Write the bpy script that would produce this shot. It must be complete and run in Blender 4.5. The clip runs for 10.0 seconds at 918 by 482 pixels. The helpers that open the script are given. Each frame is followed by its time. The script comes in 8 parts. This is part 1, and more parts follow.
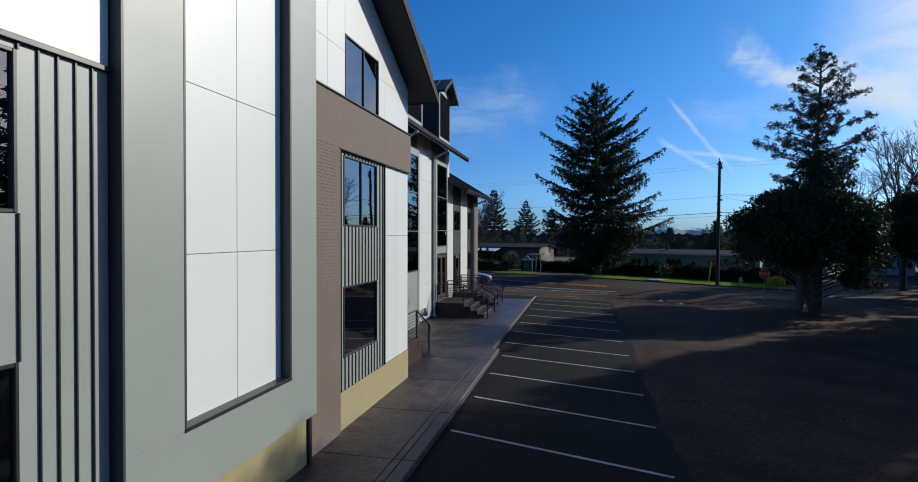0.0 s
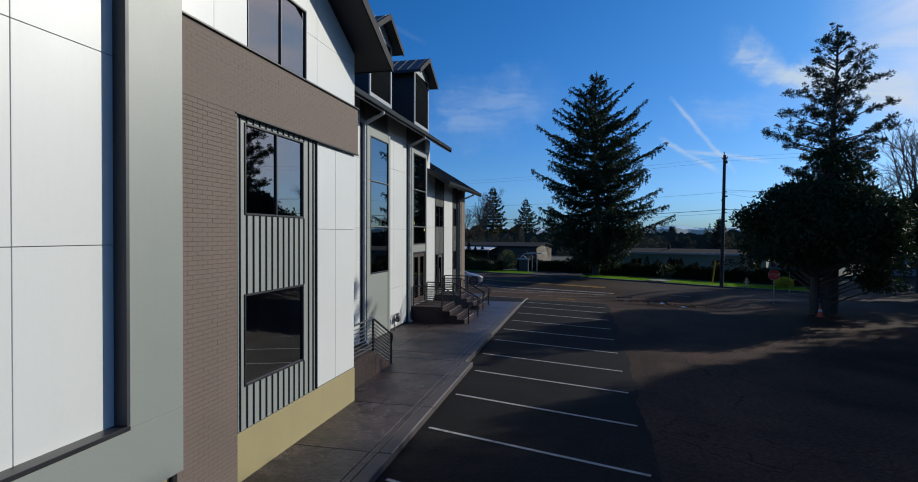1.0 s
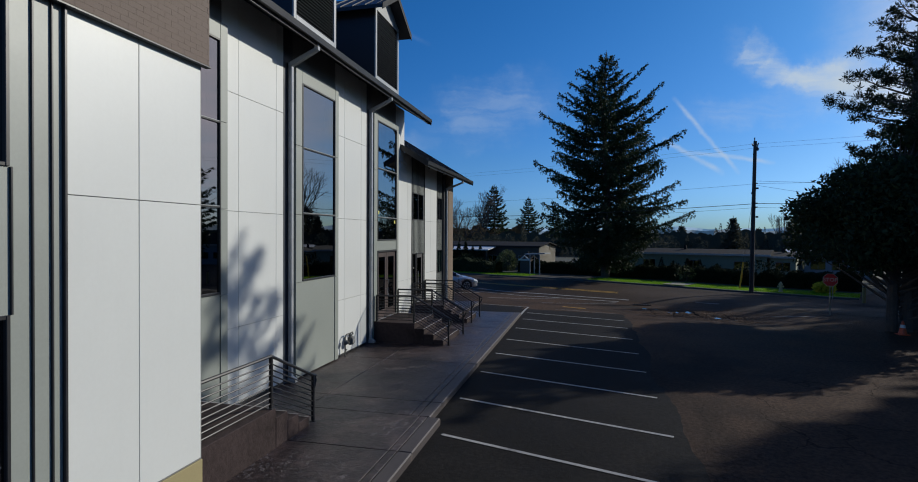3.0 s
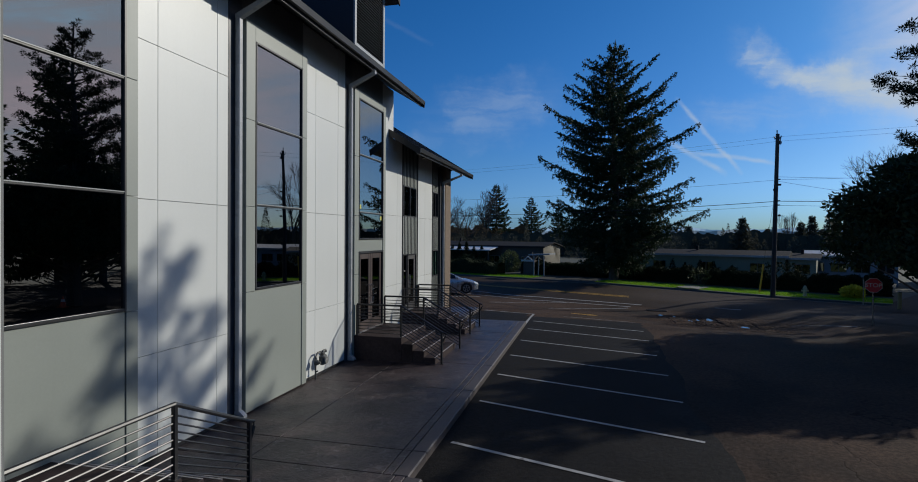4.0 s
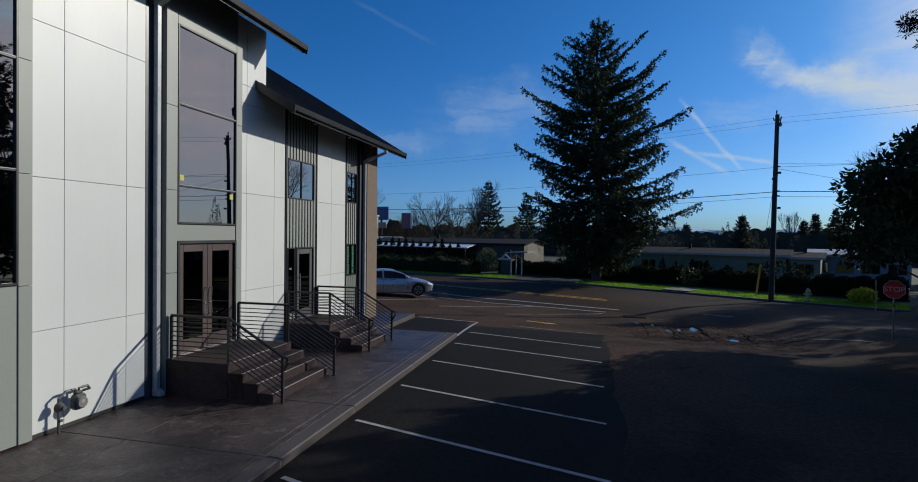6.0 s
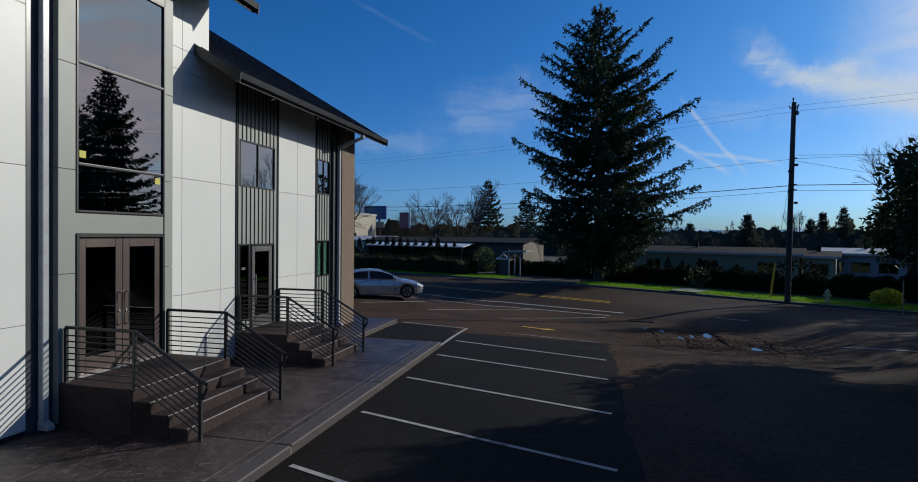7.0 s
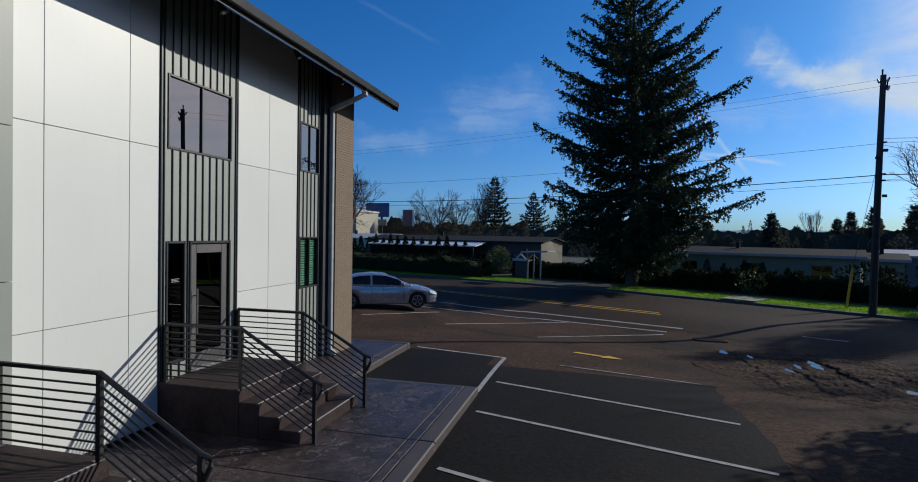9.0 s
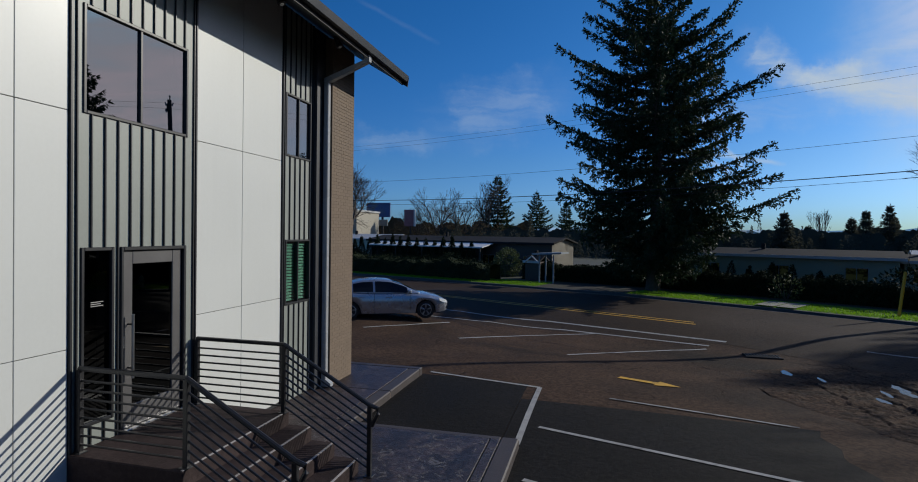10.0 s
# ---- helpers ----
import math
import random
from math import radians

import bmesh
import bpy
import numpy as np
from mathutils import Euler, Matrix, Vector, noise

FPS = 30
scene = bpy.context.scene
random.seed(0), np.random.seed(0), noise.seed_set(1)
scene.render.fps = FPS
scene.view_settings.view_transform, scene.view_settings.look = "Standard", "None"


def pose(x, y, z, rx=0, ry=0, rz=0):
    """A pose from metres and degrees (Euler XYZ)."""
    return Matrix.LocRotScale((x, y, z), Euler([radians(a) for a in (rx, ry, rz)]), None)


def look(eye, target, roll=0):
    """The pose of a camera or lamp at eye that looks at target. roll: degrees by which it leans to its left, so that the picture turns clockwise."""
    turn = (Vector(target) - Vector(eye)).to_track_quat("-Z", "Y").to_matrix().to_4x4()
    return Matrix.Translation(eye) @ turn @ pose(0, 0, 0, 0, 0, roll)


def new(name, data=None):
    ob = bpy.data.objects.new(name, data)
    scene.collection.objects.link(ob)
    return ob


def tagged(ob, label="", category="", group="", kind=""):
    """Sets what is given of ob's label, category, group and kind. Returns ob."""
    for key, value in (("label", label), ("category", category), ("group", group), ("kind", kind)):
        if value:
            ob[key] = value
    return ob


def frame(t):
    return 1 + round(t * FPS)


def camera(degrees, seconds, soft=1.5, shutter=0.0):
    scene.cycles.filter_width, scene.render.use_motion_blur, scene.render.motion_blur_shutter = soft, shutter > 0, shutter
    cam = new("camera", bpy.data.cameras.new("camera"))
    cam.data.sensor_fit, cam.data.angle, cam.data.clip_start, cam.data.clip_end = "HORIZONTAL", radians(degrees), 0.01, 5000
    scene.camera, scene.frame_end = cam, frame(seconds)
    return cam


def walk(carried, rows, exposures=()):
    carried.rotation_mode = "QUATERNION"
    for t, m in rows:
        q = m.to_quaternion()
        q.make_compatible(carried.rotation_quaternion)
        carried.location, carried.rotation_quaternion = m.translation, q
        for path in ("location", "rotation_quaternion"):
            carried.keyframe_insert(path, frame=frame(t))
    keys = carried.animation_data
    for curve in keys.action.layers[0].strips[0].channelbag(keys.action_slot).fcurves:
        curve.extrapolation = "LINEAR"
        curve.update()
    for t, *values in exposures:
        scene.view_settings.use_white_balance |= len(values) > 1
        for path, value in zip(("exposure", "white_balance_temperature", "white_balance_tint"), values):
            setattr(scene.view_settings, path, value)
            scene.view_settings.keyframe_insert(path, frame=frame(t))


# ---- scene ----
cam = camera(80.4, 10.0, soft=1.0)
PATH = [
    (0.0, (7.169, -25.775, 4.205), (6.723, -23.826, 4.183), 0.08),
    (0.5, (7.432, -24.360, 4.160), (6.982, -22.412, 4.136), 0.14),
    (1.0, (7.615, -22.971, 4.094), (7.162, -21.023, 4.069), 0.18),
    (1.5, (7.712, -21.494, 4.004), (7.258, -19.546, 3.979), 0.18),
    (2.0, (7.666, -20.019, 3.914), (7.210, -18.071, 3.890), 0.19),
    (2.5, (7.447, -18.536, 3.854), (6.988, -16.590, 3.831), 0.22),
    (3.0, (7.117, -17.039, 3.823), (6.654, -15.094, 3.801), 0.27),
    (3.5, (6.806, -15.606, 3.802), (6.338, -13.662, 3.781), 0.33),
    (4.0, (6.649, -14.242, 3.774), (6.178, -12.298, 3.752), 0.40),
    (4.5, (6.784, -12.936, 3.721), (6.311, -10.993, 3.699), 0.48),
    (5.0, (7.298, -11.621, 3.638), (6.823, -9.678, 3.615), 0.57),
    (5.5, (7.985, -10.264, 3.543), (7.509, -8.322, 3.519), 0.63),
    (6.0, (8.430, -8.978, 3.461), (7.952, -7.036, 3.437), 0.62),
    (6.5, (8.521, -7.776, 3.386), (8.040, -5.835, 3.363), 0.57),
    (7.0, (8.361, -6.588, 3.302), (7.879, -4.647, 3.279), 0.54),
    (7.5, (8.025, -5.395, 3.219), (7.541, -3.455, 3.196), 0.57),
    (8.0, (7.539, -4.219, 3.177), (7.054, -2.279, 3.153), 0.67),
    (8.5, (6.942, -3.047, 3.185), (6.456, -1.107, 3.159), 0.78),
    (9.0, (6.260, -1.849, 3.206), (5.772, 0.090, 3.179), 0.86),
    (9.5, (5.609, -0.595, 3.217), (5.118, 1.343, 3.191), 0.87),
    (10.0, (5.108, 0.607, 3.224), (4.619, 2.546, 3.198), 0.80),
]
walk(cam, [(t, look(eye, target, roll)) for t, eye, target, roll in PATH],
     exposures=((0.0, -0.01), (0.5, -0.08), (1.0, -0.16), (1.5, -0.27), (2.0, -0.28), (2.5, -0.27), (4.0, -0.47), (5.0, -0.34), (7.0, -0.32), (8.5, -0.22), (9.0, -0.20), (10.0, -0.42)))

# ---- world, sun, exposure ----
SUN = Vector((1.0, 0.80, 0.562)).normalized()          # towards the sun
SUN_ELEV = math.asin(SUN.z)
SUN_AZ = math.atan2(SUN.x, SUN.y)

world = bpy.data.worlds.new("world")
scene.world = world
world.use_nodes = True


def mathn(nt, op, a, b=None, c=None, clamp=False):
    n = nt.nodes.new("ShaderNodeMath")
    n.operation = op
    n.use_clamp = clamp
    for i, v in enumerate((a, b, c)):
        if v is None:
            continue
        if isinstance(v, (int, float)):
            n.inputs[i].default_value = v
        else:
            nt.links.new(v, n.inputs[i])
    return n.outputs[0]


def vecn(nt, op, a, b=None):
    n = nt.nodes.new("ShaderNodeVectorMath")
    n.operation = op
    for i, v in enumerate((a, b)):
        if v is None:
            continue
        if isinstance(v, (tuple, Vector)):
            n.inputs[i].default_value = tuple(v)
        else:
            nt.links.new(v, n.inputs[i])
    return n.outputs["Value"] if op in ("DOT_PRODUCT", "LENGTH", "DISTANCE") else n.outputs[0]


def ramp(nt, v, lo, hi):
    n = nt.nodes.new("ShaderNodeMapRange")
    n.interpolation_type = "SMOOTHSTEP"
    nt.links.new(v, n.inputs[0])
    n.inputs[1].default_value, n.inputs[2].default_value = lo, hi
    return n.outputs[0]


def mixc(nt, f, a, b, mode="MIX"):
    n = nt.nodes.new("ShaderNodeMix")
    n.data_type, n.blend_type = "RGBA", mode
    for s, v in ((n.inputs[0], f), (n.inputs[6], a), (n.inputs[7], b)):
        if isinstance(v, (int, float)):
            s.default_value = v
        elif isinstance(v, tuple):
            s.default_value = (*v, 1)[:4]
        else:
            nt.links.new(v, s)
    return n.outputs[2]


def noisen(nt, vec, scale, detail=4.0, rough=0.55, dist=0.0):
    n = nt.nodes.new("ShaderNodeTexNoise")
    n.inputs["Scale"].default_value, n.inputs["Detail"].default_value = scale, detail
    n.inputs["Roughness"].default_value, n.inputs["Distortion"].default_value = rough, dist
    if vec is not None:
        nt.links.new(vec, n.inputs["Vector"])
    return n.outputs[0]


def build_sky():
    nt = world.node_tree
    nt.nodes.clear()
    sky = nt.nodes.new("ShaderNodeTexSky")
    sky.sky_type, sky.sun_disc = "NISHITA", False
    sky.sun_elevation, sky.sun_rotation = SUN_ELEV, SUN_AZ
    sky.air_density, sky.dust_density, sky.ozone_density, sky.altitude = 1.0, 0.9, 3.0, 50
    hs = nt.nodes.new("ShaderNodeHueSaturation")
    hs.inputs["Saturation"].default_value, hs.inputs["Value"].default_value = 1.32, 1.0
    nt.links.new(sky.outputs[0], hs.inputs["Color"])
    d = nt.nodes.new("ShaderNodeTexCoord").outputs["Generated"]
    sep = nt.nodes.new("ShaderNodeSeparateXYZ")
    nt.links.new(d, sep.inputs[0])
    # clear cold winter air: the low sky is blue, not yellow
    low = mixc(nt, ramp(nt, sep.outputs[2], -0.02, 0.45), (0.54, 0.88, 1.50), (0.44, 1.0, 1.42))
    low = mixc(nt, 1.0, low, mixc(nt, ramp(nt, sep.outputs[2], -0.01, 0.14), (0.82, 1.03, 1.32), (1.0, 1.0, 1.0)), "MULTIPLY")
    clear = mixc(nt, 1.0, hs.outputs[0], low, "MULTIPLY")
    # high thin cloud: noise on a flat layer far above
    h = mathn(nt, "ADD", mathn(nt, "MAXIMUM", sep.outputs[2], 0.0), 0.12)
    comb = nt.nodes.new("ShaderNodeCombineXYZ")
    nt.links.new(mathn(nt, "DIVIDE", sep.outputs[0], h), comb.inputs[0])
    nt.links.new(mathn(nt, "MULTIPLY", mathn(nt, "DIVIDE", sep.outputs[1], h), 1.0), comb.inputs[1])
    n1 = noisen(nt, comb.outputs[0], 0.8, 8, 0.58, 0.9)
    streak = nt.nodes.new("ShaderNodeVectorMath")
    streak.operation = "MULTIPLY"
    nt.links.new(comb.outputs[0], streak.inputs[0])
    streak.inputs[1].default_value = (1.0, 1.9, 1.0)
    n2 = noisen(nt, streak.outputs[0], 1.3, 8, 0.62, 1.2)
    wisps = mathn(nt, "MULTIPLY_ADD", n2, 0.5, mathn(nt, "MULTIPLY", n1, 0.6))
    total = None
    # torn edges: each patch of cloud is bent by noise before it is cut out
    tear = nt.nodes.new("ShaderNodeTexNoise")
    tear.inputs["Scale"].default_value, tear.inputs["Detail"].default_value, tear.inputs["Roughness"].default_value = 7.0, 6, 0.6
    nt.links.new(d, tear.inputs["Vector"])
    bend = vecn(nt, "MULTIPLY", vecn(nt, "SUBTRACT", tear.outputs["Color"], (0.5, 0.5, 0.5)), (0.22, 0.22, 0.16))
    torn = vecn(nt, "NORMALIZE", vecn(nt, "ADD", d, bend))
    for way, inner, outer, lo, hi, amount in (((0.9, -0.6, 0.5), 0.70, 1.0, 0.50, 0.74, 0.35),
                                              ((0.86, 0.70, 0.34), 0.86, 0.985, 0.24, 0.52, 0.95)):
        near = ramp(nt, vecn(nt, "DOT_PRODUCT", torn, Vector(way).normalized()), inner, outer)
        c = mathn(nt, "MULTIPLY", mathn(nt, "MULTIPLY", near, ramp(nt, wisps, lo, hi)), amount)
        total = c if total is None else mathn(nt, "MAXIMUM", total, c)
    # cirrus and condensation trails ahead: strokes on a plane square to the church's long side
    fwd, rgt = Vector((-0.2375, 0.9714, 0)), Vector((0.9714, 0.2375, 0))
    ahead = vecn(nt, "DOT_PRODUCT", d, fwd)
    depth = mathn(nt, "MAXIMUM", ahead, 0.05)
    plane = nt.nodes.new("ShaderNodeCombineXYZ")
    nt.links.new(mathn(nt, "DIVIDE", vecn(nt, "DOT_PRODUCT", d, rgt), depth), plane.inputs[0])
    nt.links.new(mathn(nt, "DIVIDE", sep.outputs[2], depth), plane.inputs[1])
    facing = ramp(nt, ahead, 0.10, 0.25)
    swirl = nt.nodes.new("ShaderNodeTexNoise")
    swirl.inputs["Scale"].default_value, swirl.inputs["Detail"].default_value, swirl.inputs["Roughness"].default_value = 15.0, 7, 0.66
    nt.links.new(plane.outputs[0], swirl.inputs["Vector"])
    warp = vecn(nt, "SUBTRACT", swirl.outputs["Color"], (0.5, 0.5, 0.5))
    combed = nt.nodes.new("ShaderNodeMapping")
    combed.inputs["Rotation"].default_value = (0, 0, 0.22)
    combed.inputs["Scale"].default_value = (7, 40, 1)
    nt.links.new(vecn(nt, "ADD", plane.outputs[0], vecn(nt, "MULTIPLY", warp, (0.03, 0.03, 0))), combed.inputs["Vector"])
    fibres = ramp(nt, noisen(nt, combed.outputs[0], 1.0, 6, 0.62, 0.4), 0.28, 0.72)

    def stroke(a, b, width, amount, torn_by, fibre, soft):
        """A band from a to b, broadest at its core, torn by noise and combed by fibres."""
        a, b = Vector((*a, 0)), Vector((*b, 0))
        p = vecn(nt, "ADD", plane.outputs[0], vecn(nt, "MULTIPLY", warp, (torn_by, torn_by, 0)))
        ap = vecn(nt, "SUBTRACT", p, tuple(a))
        f = mathn(nt, "DIVIDE", vecn(nt, "DOT_PRODUCT", ap, tuple(b - a)), (b - a).length_squared, clamp=True)
        foot = nt.nodes.new("ShaderNodeVectorMath")
        foot.operation = "SCALE"
        foot.inputs[0].default_value = tuple(b - a)
        nt.links.new(f, foot.inputs["Scale"])
        off = vecn(nt, "DISTANCE", ap, foot.outputs[0])
        core = mathn(nt, "SUBTRACT", 1.0, ramp(nt, off, width * (1 - soft), width))
        grain = mathn(nt, "MULTIPLY_ADD", fibres, fibre, 1 - fibre)
        ends = mathn(nt, "MULTIPLY", ramp(nt, f, -0.02, 0.18), mathn(nt, "SUBTRACT", 1.0, ramp(nt, f, 0.80, 1.02)))
        return mathn(nt, "MULTIPLY", mathn(nt, "MULTIPLY", core, grain), mathn(nt, "MULTIPLY", mathn(nt, "MULTIPLY_ADD", ends, 0.75, 0.25), amount))
    for a, b, width, amount, torn_by, fibre, soft in (
            ((0.520, 0.352), (0.575, 0.315), 0.048, 0.55, 0.07, 0.85, 1.0), ((0.560, 0.325), (0.605, 0.295), 0.046, 0.80, 0.07, 0.70, 1.0), ((0.585, 0.289), (0.735, 0.300), 0.034, 1.0, 0.06, 0.45, 1.0),
            ((0.665, 0.292), (0.870, 0.255), 0.056, 1.0, 0.07, 0.5, 1.0), ((0.640, 0.265), (0.860, 0.262), 0.065, 0.42, 0.08, 0.7, 1.0), ((0.710, 0.328), (0.850, 0.372), 0.024, 0.38, 0.05, 0.7, 1.0),
            ((0.430, 0.222), (0.630, 0.234), 0.038, 0.26, 0.08, 0.8, 1.0), ((-0.03, 0.200), (0.154, 0.262), 0.080, 0.26, 0.12, 0.8, 1.0), ((-0.20, 0.176), (-0.05, 0.167), 0.030, 0.20, 0.08, 0.8, 1.0),
            ((0.400, 0.252), (0.522, 0.117), 0.0066, 0.55, 0.016, 0.45, 1.0), ((0.383, 0.178), (0.490, 0.117), 0.0080, 0.55, 0.016, 0.5, 1.0), ((0.425, 0.156), (0.585, 0.137), 0.0066, 0.52, 0.014, 0.5, 1.0),
            ((-0.202, 0.428), (-0.05, 0.349), 0.007, 0.06, 0.014, 0.5, 1.0)):
        c = mathn(nt, "MULTIPLY", stroke(a, b, width, amount, torn_by, fibre, soft), facing)
        total = mathn(nt, "SUBTRACT", mathn(nt, "ADD", total, c), mathn(nt, "MULTIPLY", total, c))
    col = mixc(nt, total, clear, (7.0, 8.3, 9.6))
    # unseen grey cloud added overhead to make the sky's fill light less blue
    over = mathn(nt, "MULTIPLY", ramp(nt, sep.outputs[2], 0.46, 0.80), mathn(nt, "MULTIPLY", ramp(nt, wisps, 0.36, 0.62), 0.12))
    col = mixc(nt, over, col, (3.3, 3.1, 3.2))
    # bright thin veil round the sun
    veil = mathn(nt, "MULTIPLY", ramp(nt, vecn(nt, "DOT_PRODUCT", d, SUN), 0.86, 0.99), ramp(nt, wisps, 0.30, 0.72))
    col = mixc(nt, veil, col, (13.0, 11.2, 12.6))
    bg = nt.nodes.new("ShaderNodeBackground")
    bg.inputs["Strength"].default_value = SKY_STRENGTH
    nt.links.new(col, bg.inputs["Color"])
    out = nt.nodes.new("ShaderNodeOutputWorld")
    nt.links.new(bg.outputs[0], out.inputs["Surface"])


SKY_STRENGTH = 0.090
build_sky()

sun_data = bpy.data.lights.new("sun", "SUN")
sun_data.energy, sun_data.angle, sun_data.color = 4.15, radians(0.55), (1.0, 0.965, 0.87)
sun = new("sun", sun_data)
sun.matrix_world = look(SUN * 60, (0, 0, 0))


# ---- materials ----
MATS = {}


def mat(name, color, rough=0.6, metal=0.0, vary=0.12, scale=1.5, fine=40.0, bump=0.0, spec=0.5, tint=None, random_piece=0.0,
        streak=0.0, island=0.0, tint_scale=0.35, tint_lo=0.45, tint_hi=0.7, coat=0.0, grit=0.0, cracks=0.0, scuffs=None):
    """A surface with broad and fine variation, an optional second colour in blotches and relief."""
    m = bpy.data.materials.new(name)
    m.use_nodes = True
    nt = m.node_tree
    b = nt.nodes["Principled BSDF"]
    pos = nt.nodes.new("ShaderNodeNewGeometry").outputs["Position"]
    broad, small = noisen(nt, pos, scale, 5), noisen(nt, pos, fine, 3)
    f = mathn(nt, "ADD", mathn(nt, "MULTIPLY", broad, 0.6), mathn(nt, "MULTIPLY", small, 0.4))
    dark = tuple(c * (1 - vary) for c in color)
    lite = tuple(min(1, c * (1 + vary)) for c in color)
    col = mixc(nt, ramp(nt, f, 0.3, 0.7), dark, lite)
    if tint:
        col = mixc(nt, ramp(nt, noisen(nt, pos, tint_scale, 6, 0.6, 0.5), tint_lo, tint_hi), col, tint)
    if streak:
        st = nt.nodes.new("ShaderNodeVectorMath")
        st.operation = "MULTIPLY"
        nt.links.new(pos, st.inputs[0])
        st.inputs[1].default_value = (9, 9, 0.5)
        s = ramp(nt, noisen(nt, st.outputs[0], 1.0, 4, 0.6), 0.48, 0.78)
        col = mixc(nt, mathn(nt, "MULTIPLY", s, streak), col, tuple(c * 0.72 for c in color))
    if random_piece or island:
        if random_piece:
            r = nt.nodes.new("ShaderNodeObjectInfo").outputs["Random"]
        else:
            r = nt.nodes.new("ShaderNodeNewGeometry").outputs["Random Per Island"]
        k = max(random_piece, island)
        val = mathn(nt, "MULTIPLY_ADD", r, 2 * k, 1 - k)
        cc = nt.nodes.new("ShaderNodeCombineXYZ")
        for i in range(3):
            nt.links.new(val, cc.inputs[i])
        col = mixc(nt, 1.0, col, cc.outputs[0], "MULTIPLY")
    if grit:
        g = noisen(nt, pos, 11.0, 8, 0.72)
        col = mixc(nt, mathn(nt, "MULTIPLY", ramp(nt, g, 0.40, 0.60), 1.0), mixc(nt, 1.0, col, (1 - grit,) * 3, "MULTIPLY"), mixc(nt, 1.0, col, (1 + grit,) * 3, "MULTIPLY"))
        f = mathn(nt, "ADD", f, g)
    if scuffs:
        sc = mathn(nt, "MULTIPLY", ramp(nt, noisen(nt, pos, 5.0, 7, 0.7, 1.5), 0.55, 0.62), ramp(nt, noisen(nt, pos, 0.9, 3), 0.38, 0.55))
        col = mixc(nt, mathn(nt, "MULTIPLY", sc, 0.8), col, scuffs)
        f = mathn(nt, "ADD", f, mathn(nt, "MULTIPLY", sc, 0.25))
    if cracks:
        wob = nt.nodes.new("ShaderNodeTexNoise")
        wob.inputs["Scale"].default_value, wob.inputs["Detail"].default_value = 1.6, 5
        nt.links.new(pos, wob.inputs["Vector"])
        vor = nt.nodes.new("ShaderNodeTexVoronoi")
        vor.feature = "DISTANCE_TO_EDGE"
        vor.inputs["Scale"].default_value = 0.42
        nt.links.new(vecn(nt, "ADD", pos, wob.outputs["Color"]), vor.inputs["Vector"])
        line = mathn(nt, "SUBTRACT", 1.0, ramp(nt, vor.outputs["Distance"], 0.003, 0.012))
        line = mathn(nt, "MULTIPLY", line, ramp(nt, noisen(nt, pos, 0.22, 3), 0.46, 0.60))
        col = mixc(nt, mathn(nt, "MULTIPLY", line, cracks), col, tuple(c * 0.25 for c in color))
        f = mathn(nt, "SUBTRACT", f, mathn(nt, "MULTIPLY", line, 0.8))
    nt.links.new(col, b.inputs["Base Color"])
    b.inputs["Metallic"].default_value = metal
    b.inputs["Specular IOR Level"].default_value = spec
    if coat:
        b.inputs["Coat Weight"].default_value, b.inputs["Coat Roughness"].default_value = coat, 0.08
    rr = mathn(nt, "MULTIPLY_ADD", broad, 0.24, rough - 0.12, clamp=True)
    nt.links.new(rr, b.inputs["Roughness"])
    if bump:
        bn = nt.nodes.new("ShaderNodeBump")
        bn.inputs["Strength"].default_value, bn.inputs["Distance"].default_value = bump, 0.02
        nt.links.new(f, bn.inputs["Height"])
        nt.links.new(bn.outputs[0], b.inputs["Normal"])
    MATS[name] = m
    return m


def glass_mat(name, tint, ior=1.75, through_amount=0.12):
    """Tinted, strongly mirroring window glass."""
    m = bpy.data.materials.new(name)
    m.use_nodes = True
    nt = m.node_tree
    nt.nodes.clear()
    out = nt.nodes.new("ShaderNodeOutputMaterial")
    fr = nt.nodes.new("ShaderNodeFresnel")
    fr.inputs["IOR"].default_value = ior
    gl = nt.nodes.new("ShaderNodeBsdfGlossy")
    gl.inputs["Roughness"].default_value = 0.0
    gl.inputs["Color"].default_value = (*tint, 1)
    pos = nt.nodes.new("ShaderNodeNewGeometry").outputs["Position"]
    bn = nt.nodes.new("ShaderNodeBump")
    bn.inputs["Strength"].default_value, bn.inputs["Distance"].default_value = 0.05, 0.02
    nt.links.new(noisen(nt, pos, 0.9, 1), bn.inputs["Height"])
    nt.links.new(bn.outputs[0], gl.inputs["Normal"])
    tr = nt.nodes.new("ShaderNodeBsdfTransparent")
    tr.inputs["Color"].default_value = (through_amount, through_amount, through_amount * 1.05, 1)
    mx = nt.nodes.new("ShaderNodeMixShader")
    nt.links.new(fr.outputs[0], mx.inputs[0])
    nt.links.new(tr.outputs[0], mx.inputs[1])
    nt.links.new(gl.outputs[0], mx.inputs[2])
    nt.links.new(mx.outputs[0], out.inputs["Surface"])
    return m


